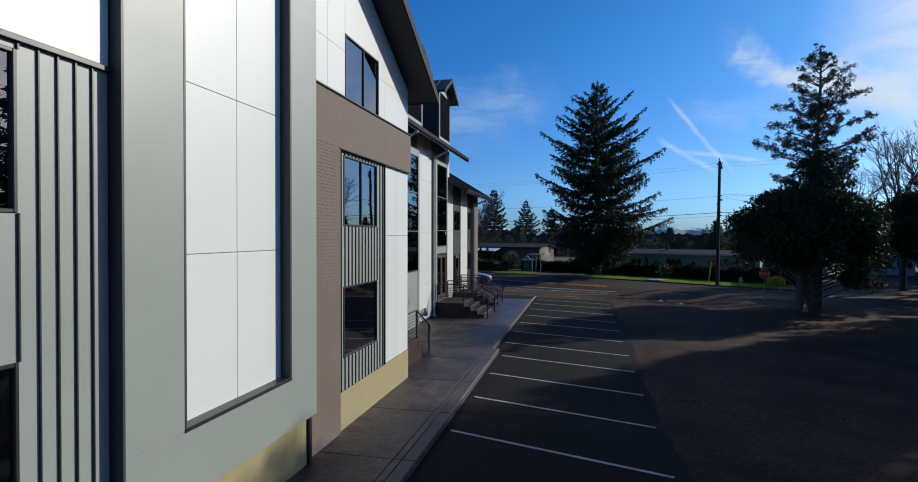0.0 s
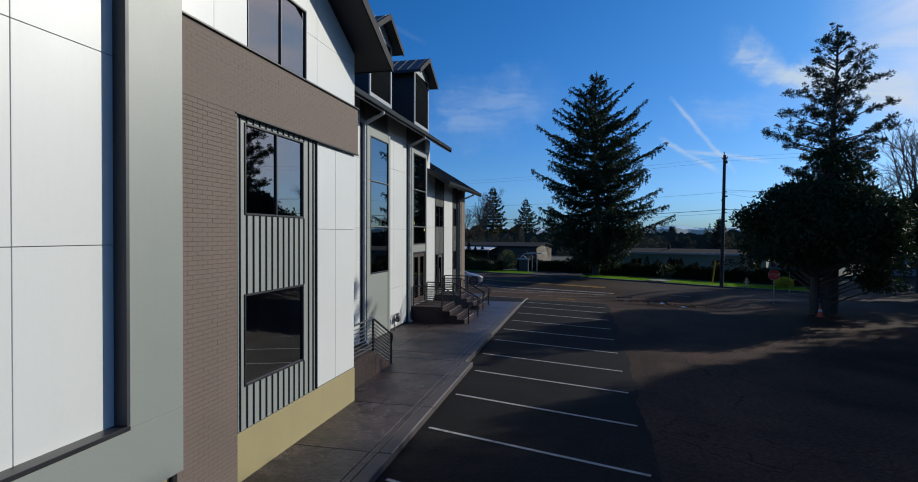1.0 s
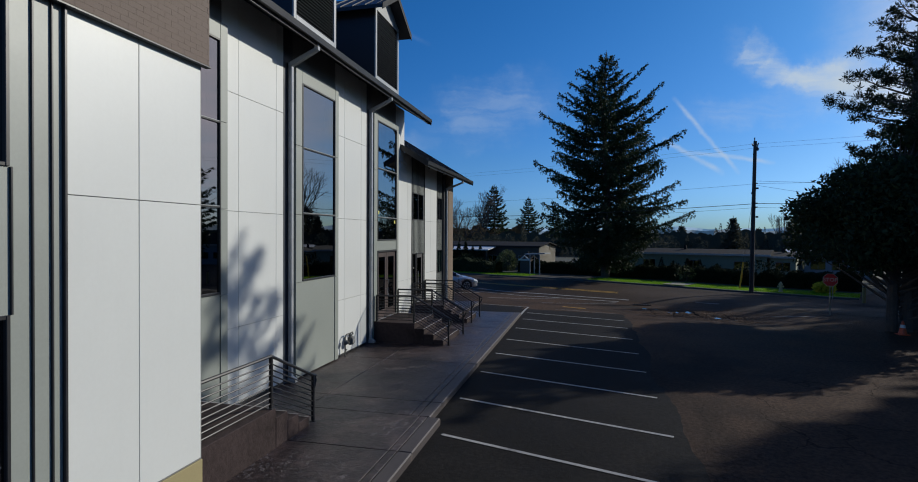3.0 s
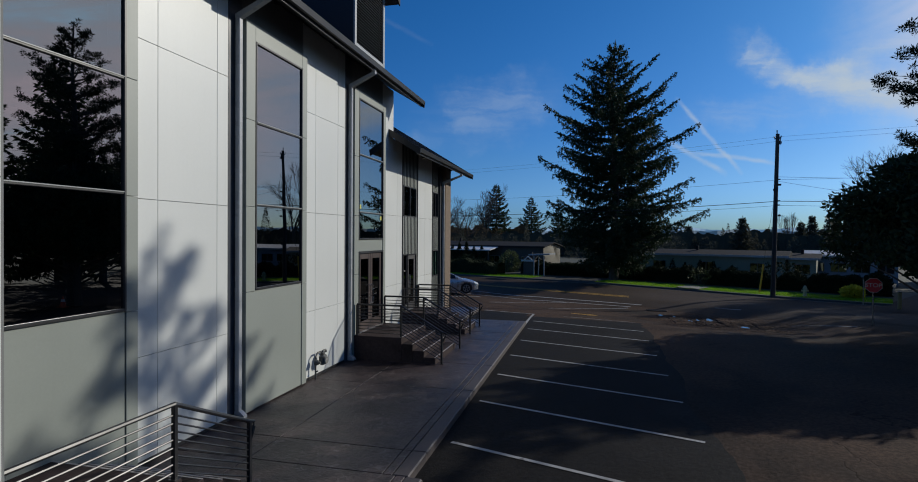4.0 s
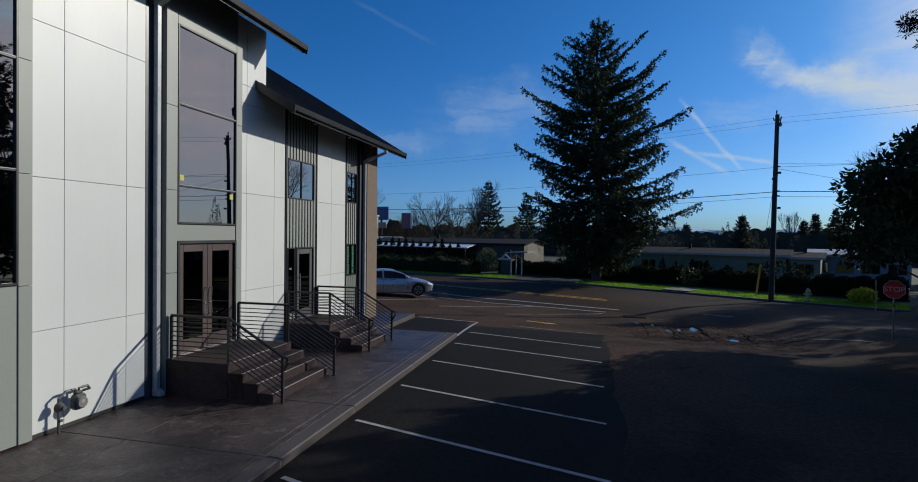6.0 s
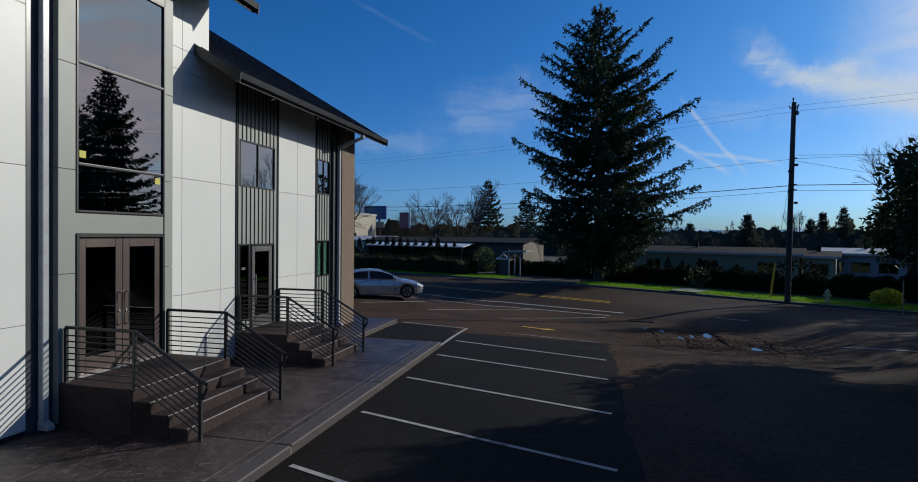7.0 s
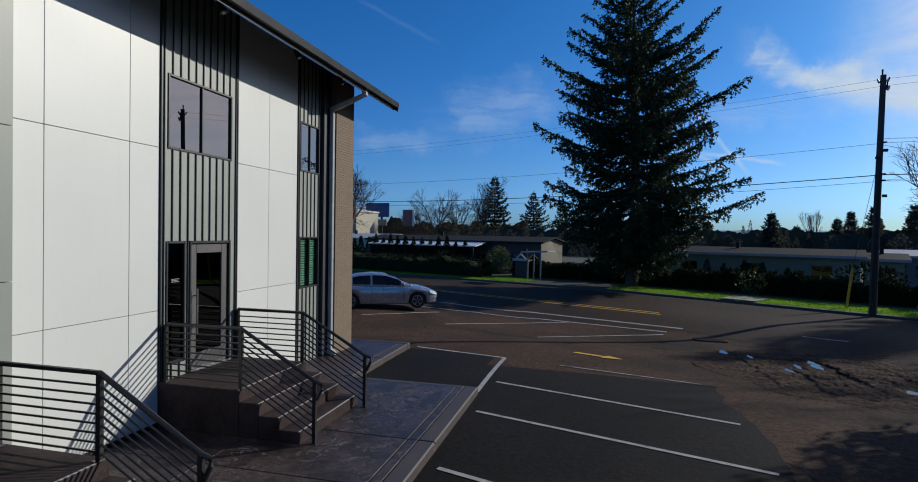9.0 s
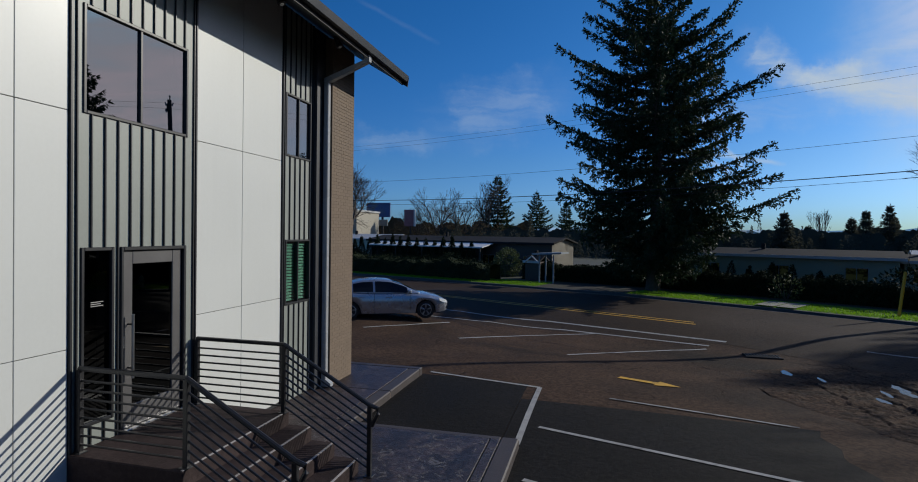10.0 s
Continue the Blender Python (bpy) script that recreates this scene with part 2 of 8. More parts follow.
def leaf_mat(name, color, light, rough=0.6, trans=0.25):
    """Leaves: light passes through them in part."""
    m = bpy.data.materials.new(name)
    m.use_nodes = True
    nt = m.node_tree
    b = nt.nodes["Principled BSDF"]
    r = nt.nodes.new("ShaderNodeNewGeometry").outputs["Random Per Island"]
    pos = nt.nodes.new("ShaderNodeNewGeometry").outputs["Position"]
    f = mathn(nt, "ADD", mathn(nt, "MULTIPLY", r, 0.55), mathn(nt, "MULTIPLY", noisen(nt, pos, 0.7, 3), 0.45))
    col = mixc(nt, f, color, light)
    nt.links.new(col, b.inputs["Base Color"])
    b.inputs["Roughness"].default_value = rough
    b.inputs["Specular IOR Level"].default_value = 0.12
    tl = nt.nodes.new("ShaderNodeBsdfTranslucent")
    nt.links.new(col, tl.inputs["Color"])
    mx = nt.nodes.new("ShaderNodeMixShader")
    mx.inputs[0].default_value = trans
    nt.links.new(b.outputs[0], mx.inputs[1])
    nt.links.new(tl.outputs[0], mx.inputs[2])
    nt.links.new(mx.outputs[0], nt.nodes["Material Output"].inputs["Surface"])
    return m


WHITE = mat("white_cement_panel", (0.612, 0.626, 0.604), 0.42, vary=0.02, scale=0.5, fine=25, streak=0.05, spec=0.45, random_piece=0.015)
JOINT = mat("dark_joint_backing", (0.176, 0.18, 0.176), 0.8)
GREY_PANEL = mat("grey_green_metal_panel", (0.252, 0.2736, 0.2464), 0.48, vary=0.04, scale=0.5, fine=30, spec=0.55, streak=0.06)
GREY_SIDING = mat("grey_green_siding", (0.264, 0.284, 0.26), 0.45, vary=0.05, scale=0.8, fine=30, streak=0.08)
GREY_TRIM = mat("light_grey_trim", (0.32, 0.336, 0.336), 0.4, vary=0.04)
BLACK_TRIM = mat("black_metal_trim", (0.018, 0.019, 0.022), 0.42, vary=0.2, spec=0.5)
CHARCOAL = mat("charcoal_cladding", (0.035, 0.038, 0.045), 0.5, vary=0.1)
# charcoal channel with the sky's blue reflection put into its colour
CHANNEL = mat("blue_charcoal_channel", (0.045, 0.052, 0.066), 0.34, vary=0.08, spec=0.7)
DOWNPIPE = mat("grey_painted_pipe", (0.36, 0.375, 0.385), 0.28, vary=0.05, spec=0.7)
SOFFIT = mat("charcoal_soffit", (0.030, 0.032, 0.038), 0.65, vary=0.1)
ROOF = mat("charcoal_metal_roof", (0.035, 0.037, 0.042), 0.42, metal=0.2, vary=0.12, scale=0.6)
ROOF_EDGE = mat("black_roof_edge", (0.012, 0.0125, 0.0145), 0.7, vary=0.2, spec=0.2)
BRICK = mat("painted_brown_brick", (0.16, 0.124, 0.1024), 0.75, vary=0.09, scale=0.9, fine=60, bump=0.12, random_piece=0.012, spec=0.3)
BRICK_REST = mat("painted_brown_brick_joined", (0.16, 0.124, 0.1024), 0.75, vary=0.09, scale=0.9, fine=60, bump=0.12, island=0.012, spec=0.3)
MORTAR = mat("brown_mortar", (0.152, 0.118, 0.097), 0.85, vary=0.06, fine=80, bump=0.3)
MORTAR_PIER = mat("brown_pier_mortar", (0.118, 0.088, 0.072), 0.9, vary=0.08, fine=80, bump=0.3)
MORTAR_TAN = mat("tan_mortar", (0.140, 0.104, 0.076), 0.9, vary=0.08, fine=80, bump=0.3)
BRICK_TAN = mat("tan_brick", (0.192, 0.145, 0.106), 0.8, vary=0.08, scale=3, fine=60, bump=0.15, random_piece=0.04, spec=0.3)
BRICK_TAN_REST = mat("tan_brick_joined", (0.192, 0.145, 0.106), 0.8, vary=0.08, scale=3, fine=60, bump=0.15, island=0.04, spec=0.3)
PLINTH = mat("ochre_painted_plinth", (0.32, 0.268, 0.132), 0.7, vary=0.06, scale=1.2, fine=50, bump=0.2, streak=0.1)
GLASS = glass_mat("tinted_window_glass", (0.94, 0.95, 0.97), 3.2, 0.08)
CLEAR = glass_mat("clear_window_glass", (0.9, 0.9, 0.9), 1.3, 0.85)
DOOR_GLASS = glass_mat("dark_door_glass", (0.7, 0.72, 0.75), 1.5, 0.07)
BRONZE = mat("bronze_aluminium", (0.104, 0.08, 0.0736), 0.38, metal=0.3, vary=0.06)
GREY_DOOR = mat("grey_aluminium_door", (0.136, 0.132, 0.132), 0.38, metal=0.3, vary=0.06)
STEEL = mat("brushed_steel", (0.60, 0.60, 0.60), 0.3, metal=1.0, vary=0.05)
RAIL = mat("black_painted_rail", (0.016, 0.016, 0.018), 0.35, vary=0.2, spec=0.5)
CONCRETE = mat("stained_plum_concrete", (0.052, 0.0365, 0.035), 0.42, vary=0.30, scale=1.8, fine=28, bump=0.8, spec=0.4,
               tint=(0.028, 0.020, 0.0195), tint_scale=2.2, tint_lo=0.46, tint_hi=0.58, random_piece=0.08, grit=0.30, scuffs=(0.128, 0.112, 0.112))
STEP = mat("plum_step_concrete", (0.046, 0.033, 0.032), 0.7, vary=0.16, scale=1.2, fine=28, bump=0.4, spec=0.12,
           tint=(0.026, 0.019, 0.018), tint_scale=1.1, grit=0.14)
# pale edge brightened: the glint on the step noses is put into its colour
STEP_NOSE = mat("worn_glinting_step_edge", (0.38, 0.35, 0.34), 0.45, vary=0.25, fine=60)
KERB = mat("kerb_concrete", (0.058, 0.047, 0.046), 0.6, vary=0.15, scale=2, fine=50, bump=0.4)
ASPHALT = mat("worn_brown_asphalt", (0.066, 0.041, 0.0275), 0.85, vary=0.28, scale=0.5, fine=90, bump=0.8,
              tint=(0.0235, 0.0182, 0.0148), tint_scale=0.16, spec=0.08, grit=0.30, cracks=0.8)
SEALED = mat("sealed_black_asphalt", (0.0112, 0.0100, 0.0090), 0.8, vary=0.2, scale=0.7, fine=120, bump=0.5,
             tint=(0.016, 0.0142, 0.013), tint_scale=0.3, spec=0.10, grit=0.25)
ROAD = mat("road_asphalt", (0.0385, 0.0255, 0.0178), 0.82, vary=0.2, scale=0.3, fine=70, bump=0.6, tint=(0.050, 0.034, 0.025), tint_scale=0.12, spec=0.10, grit=0.22, cracks=0.5)
LINE_WHITE = mat("worn_white_line", (0.336, 0.328, 0.312), 0.7, vary=0.25, scale=4, fine=60, tint=(0.128, 0.12, 0.116), tint_scale=2.2, tint_lo=0.56, tint_hi=0.72)
LINE_FADED = mat("faded_white_line", (0.272, 0.264, 0.248), 0.75, vary=0.25, scale=4, fine=60, tint=(0.072, 0.064, 0.06), tint_scale=2.0, tint_lo=0.45, tint_hi=0.65)
LINE_YELLOW = mat("worn_yellow_line", (0.60, 0.33, 0.030), 0.7, vary=0.2, scale=4, fine=60, tint=(0.24, 0.15, 0.04), tint_scale=2.5, tint_lo=0.52, tint_hi=0.70)
STICKER = mat("yellow_sticker", (0.50, 0.47, 0.08), 0.6, vary=0.05)
GRASS_SOIL = mat("grass_ground", (0.11, 0.215, 0.013), 0.9, vary=0.3, scale=1.2, fine=30, bump=0.6, tint=(0.072, 0.112, 0.016), tint_scale=0.25)
EARTH = mat("dull_field_ground", (0.044, 0.0496, 0.028), 0.9, vary=0.3, scale=0.05, fine=2, tint=(0.036, 0.032, 0.024), tint_scale=0.02)
BARK = mat("grey_brown_bark", (0.085, 0.066, 0.052), 0.9, vary=0.25, scale=4, fine=30, bump=0.6)
FIR = leaf_mat("fir_needles", (0.021, 0.035, 0.017), (0.050, 0.076, 0.032), trans=0.14)
PINE = leaf_mat("pine_needles", (0.018, 0.028, 0.016), (0.046, 0.064, 0.034), trans=0.12)
HEDGE = leaf_mat("hedge_leaves", (0.013, 0.019, 0.009), (0.030, 0.043, 0.017), rough=0.9, trans=0.04)
BUSH = leaf_mat("bright_bush_leaves", (0.40, 0.36, 0.03), (0.70, 0.60, 0.07), trans=0.5)
PALE_LEAF = leaf_mat("pale_bush_leaves", (0.05, 0.07, 0.025), (0.13, 0.15, 0.06), trans=0.2)
GRASS = leaf_mat("grass_blades", (0.13, 0.27, 0.012), (0.22, 0.40, 0.022), trans=0.5)
FAR_WOOD = leaf_mat("far_trees", (0.055, 0.060, 0.045), (0.095, 0.096, 0.070), rough=0.9, trans=0.35)
# paler and bluer leaves: the haze of distance is put into their colour
MID_WOOD = leaf_mat("haze_tinted_far_trees", (0.075, 0.088, 0.090), (0.11, 0.125, 0.125))
INSIDE = mat("dim_room_paint", (0.10, 0.095, 0.09), 0.9, vary=0.05)


# ---- mesh helpers ----
def mesh_of(name, bm, material):
    me = bpy.data.meshes.new(name)
    bm.to_mesh(me)
    bm.free()
    for m in material if isinstance(material, (list, tuple)) else (material,):
        me.materials.append(m)
    return me


def thing(name, at, label, category, group="", kind=""):
    ob = new(name)
    ob.empty_display_size = 0.2
    ob.matrix_basis = Matrix.Translation(at)
    return tagged(ob, label, category, group, kind)


def adopt(ob, parent):
    ob.parent = parent
    base = parent.matrix_basis if parent.parent is None else parent.parent.matrix_basis @ parent.matrix_parent_inverse @ parent.matrix_basis
    ob.matrix_parent_inverse = base.inverted()
    return ob


def part(name, bm, material, parent, label=""):
    """One mesh object, given in world places, under a thing or a part."""
    return tagged(adopt(new(name, mesh_of(name, bm, material)), parent), label)


def solid(name, bm, material, label, category, group="", kind=""):
    """A top-level thing that is one mesh."""
    return tagged(new(name, mesh_of(name, bm, material)), label, category, group, kind)


def add_box(bm, lo, hi, bevel=0.0):
    (x0, y0, z0), (x1, y1, z1) = lo, hi
    if bevel <= 0:
        v = [bm.verts.new(p) for p in ((x0, y0, z0), (x1, y0, z0), (x1, y1, z0), (x0, y1, z0), (x0, y0, z1), (x1, y0, z1), (x1, y1, z1), (x0, y1, z1))]
        for f in ((3, 2, 1, 0), (4, 5, 6, 7), (0, 1, 5, 4), (1, 2, 6, 5), (2, 3, 7, 6), (3, 0, 4, 7)):
            bm.faces.new([v[i] for i in f])
        return bm
    # chamfered box: three vertices at each corner
    b = min(bevel, (x1 - x0) * 0.45, (y1 - y0) * 0.45, (z1 - z0) * 0.45)
    c = {}
    for i, x in ((0, x0), (1, x1)):
        for j, y in ((0, y0), (1, y1)):
            for k, z in ((0, z0), (1, z1)):
                sx, sy, sz = (b if i == 0 else -b), (b if j == 0 else -b), (b if k == 0 else -b)
                c[i, j, k] = (bm.verts.new((x, y + sy, z + sz)), bm.verts.new((x + sx, y, z + sz)), bm.verts.new((x + sx, y + sy, z)))

    def face(vs, out):
        f = bm.faces.new(vs)
        f.normal_update()
        if f.normal.dot(Vector(out)) < 0:
            f.normal_flip()
    for i in (0, 1):
        s = 2 * i - 1
        face([c[i, j, k][0] for j, k in ((0, 0), (1, 0), (1, 1), (0, 1))], (s, 0, 0))
        face([c[j, i, k][1] for j, k in ((0, 0), (1, 0), (1, 1), (0, 1))], (0, s, 0))
        face([c[j, k, i][2] for j, k in ((0, 0), (1, 0), (1, 1), (0, 1))], (0, 0, s))
        for j in (0, 1):
            r = 2 * j - 1
            face([c[0, i, j][1], c[1, i, j][1], c[1, i, j][2], c[0, i, j][2]], (0, s, r))
            face([c[i, 0, j][0], c[i, 1, j][0], c[i, 1, j][2], c[i, 0, j][2]], (s, 0, r))
            face([c[i, j, 0][0], c[i, j, 1][0], c[i, j, 1][1], c[i, j, 0][1]], (s, r, 0))
            for k in (0, 1):
                face(list(c[i, j, k]), (s, r, 2 * k - 1))
    return bm


def box(lo, hi, bevel=0.0):
    return add_box(bmesh.new(), lo, hi, bevel)


def add_tube(bm, a, b, r0, r1=None, sides=8, caps=True):
    a, b = Vector(a), Vector(b)
    r1 = r0 if r1 is None else r1
    q = (b - a).to_track_quat("Z", "Y")
    rings = []
    for p, r in ((a, r0), (b, r1)):
        rings.append([bm.verts.new(p + q @ Vector((r * math.cos(2 * math.pi * i / sides), r * math.sin(2 * math.pi * i / sides), 0))) for i in range(sides)])
    for i in range(sides):
        j = (i + 1) % sides
        bm.faces.new((rings[0][i], rings[0][j], rings[1][j], rings[1][i]))
    if caps:
        bm.faces.new(rings[0][::-1])
        bm.faces.new(rings[1])
    return bm


def tube(points, r, sides=8):
    """A pipe along points, with mitred joints."""
    bm = bmesh.new()
    pts = [Vector(p) for p in points]
    rings = []
    for i, p in enumerate(pts):
        d = (pts[min(i + 1, len(pts) - 1)] - pts[i]).normalized() + (pts[i] - pts[max(i - 1, 0)]).normalized()
        q = d.normalized().to_track_quat("Z", "Y")
        rings.append([bm.verts.new(p + q @ Vector((r * math.cos(2 * math.pi * k / sides), r * math.sin(2 * math.pi * k / sides), 0))) for k in range(sides)])
    for a, b in zip(rings, rings[1:]):
        for i in range(sides):
            j = (i + 1) % sides
            bm.faces.new((a[i], a[j], b[j], b[i]))
    bm.faces.new(rings[0][::-1])
    bm.faces.new(rings[-1])
    return bm


def add_prism(bm, outline, lo, hi, axis="x"):
    """A flat outline pushed out along an axis; outline in the two other axes, in order."""
    def at(u, v, w):
        return {"x": (w, u, v), "y": (u, w, v), "z": (u, v, w)}[axis]
    a = [bm.verts.new(at(u, v, lo)) for u, v in outline]
    b = [bm.verts.new(at(u, v, hi)) for u, v in outline]
    n = len(outline)
    fs = [bm.faces.new(a[::-1]), bm.faces.new(b)]
    for i in range(n):
        fs.append(bm.faces.new((a[i], a[(i + 1) % n], b[(i + 1) % n], b[i])))
    bmesh.ops.recalc_face_normals(bm, faces=fs)
    return bm


def prism(outline, lo, hi, axis="x"):
    return add_prism(bmesh.new(), outline, lo, hi, axis)


def smooth_shade(ob):
    for p in ob.data.polygons:
        p.use_smooth = True
    return ob


def wall_with_holes(x_back, x_front, y0, y1, z0, z1, holes):
    """A wall slab facing +x, made of blocks round its openings (y0, y1, z0, z1)."""
    bm = bmesh.new()
    ys = sorted({y0, y1, *[h[0] for h in holes], *[h[1] for h in holes]})
    zs = sorted({z0, z1, *[h[2] for h in holes], *[h[3] for h in holes]})
    grid = {}
    for i in range(len(ys) - 1):
        for j in range(len(zs) - 1):
            cy, cz = (ys[i] + ys[i + 1]) / 2, (zs[j] + zs[j + 1]) / 2
            grid[i, j] = not any(h[0] < cy < h[1] and h[2] < cz < h[3] for h in holes)
    vert = {}

    def v(x, i, j):
        k = (x, i, j)
        if k not in vert:
            vert[k] = bm.verts.new((x, ys[i], zs[j]))
        return vert[k]
    for (i, j), full in grid.items():
        if not full:
            continue
        bm.faces.new((v(x_front, i, j), v(x_front, i + 1, j), v(x_front, i + 1, j + 1), v(x_front, i, j + 1)))
        bm.faces.new((v(x_back, i, j), v(x_back, i, j + 1), v(x_back, i + 1, j + 1), v(x_back, i + 1, j)))
        for di, dj, e in ((-1, 0, ((i, j), (i, j + 1))), (1, 0, ((i + 1, j + 1), (i + 1, j))), (0, -1, ((i + 1, j), (i, j))), (0, 1, ((i, j + 1), (i + 1, j + 1)))):
            if not grid.get((i + di, j + dj), False):
                (a, b), (c, d) = e
                bm.faces.new((v(x_front, a, b), v(x_front, c, d), v(x_back, c, d), v(x_back, a, b)))
    bmesh.ops.recalc_face_normals(bm, faces=bm.faces)
    return bm


GAP = 0.008


def panels(parent, x, y_cuts, z_cuts, material=None, thick=0.02, holes=(), name="panel", gap=GAP):
    """Cladding panels between the cut lines, with open joints between them."""
    for a, b in zip(y_cuts, y_cuts[1:]):
        for c, d in zip(z_cuts, z_cuts[1:]):
            if any(h[0] <= (a + b) / 2 <= h[1] and h[2] <= (c + d) / 2 <= h[3] for h in holes):
                continue
            part(name, box((x, a + gap / 2, c + gap / 2), (x + thick, b - gap / 2, d - gap / 2), 0.003), material or WHITE, parent)


def siding(parent, x, y0, y1, z0, z1, pitch=0.178, holes=(), first=None):
    """Boards with proud narrow ribs; ribs stop at openings."""
    y = first if first is not None else y0 + pitch / 2
    while y < y1 - 0.01:
        spans = [(z0, z1)]
        for h in holes:
            if h[0] - 0.02 < y < h[1] + 0.02:
                nxt = []
                for a, b in spans:
                    if h[2] > a and h[3] < b:
                        nxt += [(a, h[2]), (h[3], b)]
                    elif h[2] <= a < h[3]:
                        nxt.append((h[3], b))
                    elif h[2] < b <= h[3]:
                        nxt.append((a, h[2]))
                    else:
                        nxt.append((a, b))
                spans = nxt
        for a, b in spans:
            if b - a > 0.05:
                # black ribs: the shade along each rib is put into its colour
                part("siding_rib", box((x, y - 0.010, a), (x + 0.022, y + 0.010, b), 0.003), BLACK_TRIM, parent)
        y += pitch


def window(name, x, y0, y1, z0, z1, mullions=(), transoms=(), label="", frame_mat=None, glass=None, fw=0.038, depth=0.09, lead=0.014, transom_mat=None):
    """A fixed or sliding window in a wall opening; x is the outer wall face."""
    w = thing(name, (x, (y0 + y1) / 2, z0), label, "window", kind="structure")
    fm = frame_mat or BLACK_TRIM
    bm = bmesh.new()
    xf, xb = x + lead, x - depth
    add_box(bm, (xb, y0, z0), (xf, y0 + fw, z1), 0.006)
    add_box(bm, (xb, y1 - fw, z0), (xf, y1, z1), 0.006)
    add_box(bm, (xb, y0 + fw, z0), (xf, y1 - fw, z0 + fw), 0.006)
    add_box(bm, (xb, y0 + fw, z1 - fw), (xf, y1 - fw, z1), 0.006)
    part("window_frame", bm, fm, w)
    ys = [y0 + fw, *mullions, y1 - fw]
    zs = [z0 + fw, *transoms, z1 - fw]
    for m in mullions:
        part("mullion", box((xb + 0.01, m - fw * 0.45, z0 + fw), (xf - 0.006, m + fw * 0.45, z1 - fw), 0.005), fm, w)
    for tz in transoms:
        for a, b in zip(ys, ys[1:]):
            bar = part("transom", box((xb + 0.01, a, tz - fw * 0.6), (xf - 0.004, b, tz + fw * 0.6), 0.008), fm, w)
            # pale strip: the bright highlight along the transom is put in as colour
            if transom_mat:
                part("transom_cap", box((xf - 0.004, a, tz + fw * 0.15), (xf + 0.004, b, tz + fw * 0.5), 0.002), transom_mat, bar, "pale strip painted as the transom's highlight")
    for a, b in zip(ys, ys[1:]):
        for c, d in zip(zs, zs[1:]):
            pm = bmesh.new()
            pm.faces.new([pm.verts.new((x - 0.022, yy, zz)) for yy, zz in ((a, c), (b, c), (b, d), (a, d))])
            p = part("pane", pm, glass or GLASS, w)
            p.visible_shadow = False
    return w


def brick_field(parent, x, y0, y1, z0, z1, material, rest, near=300, from_top=False, depth=0.02, length=0.203, height=0.066, joint=0.010, upright=0.003):
    """Running-bond bricks proud of their mortar; the lowest are separate parts, the rest one mesh."""
    spots = []
    z, row = z0, 0
    while z + height <= z1 + 0.005:
        y = y0 - (length / 2 if row % 2 else 0)
        while y < y1 - 0.02:
            a, b = max(y, y0), min(y + length, y1)
            if b - a > 0.03:
                spots.append((a, b, z))
            y += length + upright
        z += height + joint
        row += 1
    if from_top:
        spots.reverse()
    rng = random.Random(7)
    shared = {}
    joined = bmesh.new()
    for n, (a, b, z) in enumerate(spots):
        w = round(b - a, 3)
        dx = depth + rng.uniform(-0.0006, 0.0006)
        if n < near:
            if w not in shared:
                shared[w] = mesh_of("brick", box((0, 0, 0), (depth, w, height), 0.001), material)
            ob = adopt(new("brick", shared[w]), parent)
            ob.matrix_basis = Matrix.Translation((x + dx - depth, a, z))
        else:
            add_box(joined, (x - 0.004, a, z), (x + dx, b, z + height), 0.001)
    if len(spots) > near:
        tagged(part("bricks_above", joined, rest, parent), kind="stuff")
    else:
        joined.free()


# ---- building: tall section, wing and gabled block ----
PAVE = 0.15
LAND = 0.84
ROOF_SLOPE = 0.61

# tall section, face of the white panels x = -0.10, bays proud to x = 0
BAYS = ((-9.50, -7.62, 2.62, 7.68), (-4.45, -2.60, 2.62, 7.68), (0.64, 2.56, 3.62, 7.80))
DOOR1 = (0.64, 2.56, LAND, 3.26)
wall_tall = solid("wall_tall", wall_with_holes(-0.34, -0.12, -11.3, 2.77, 0, 8.86, [*BAYS, DOOR1]), JOINT,
                  "white panel wall of the tall church section with grey window bays", "wall", kind="structure")
PANEL_Z = (0.22, 1.85, 4.30, 6.76, 8.84)
panels(wall_tall, -0.12, (-11.2, -10.3), PANEL_Z)
panels(wall_tall, -0.12, (-7.45, -6.91, -5.49, -5.18), PANEL_Z)
panels(wall_tall, -0.12, (-2.40, -1.78, -0.54, -0.10), PANEL_Z)
panels(wall_tall, -0.12, (-7.45, -5.18), (PAVE, 0.215), BLACK_TRIM, 0.012, name="base_strip")
panels(wall_tall, -0.12, (-2.40, -0.10), (PAVE, 0.215), BLACK_TRIM, 0.012, name="base_strip")
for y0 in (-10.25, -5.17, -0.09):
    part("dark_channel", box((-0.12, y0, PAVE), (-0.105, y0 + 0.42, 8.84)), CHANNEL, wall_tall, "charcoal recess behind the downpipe")

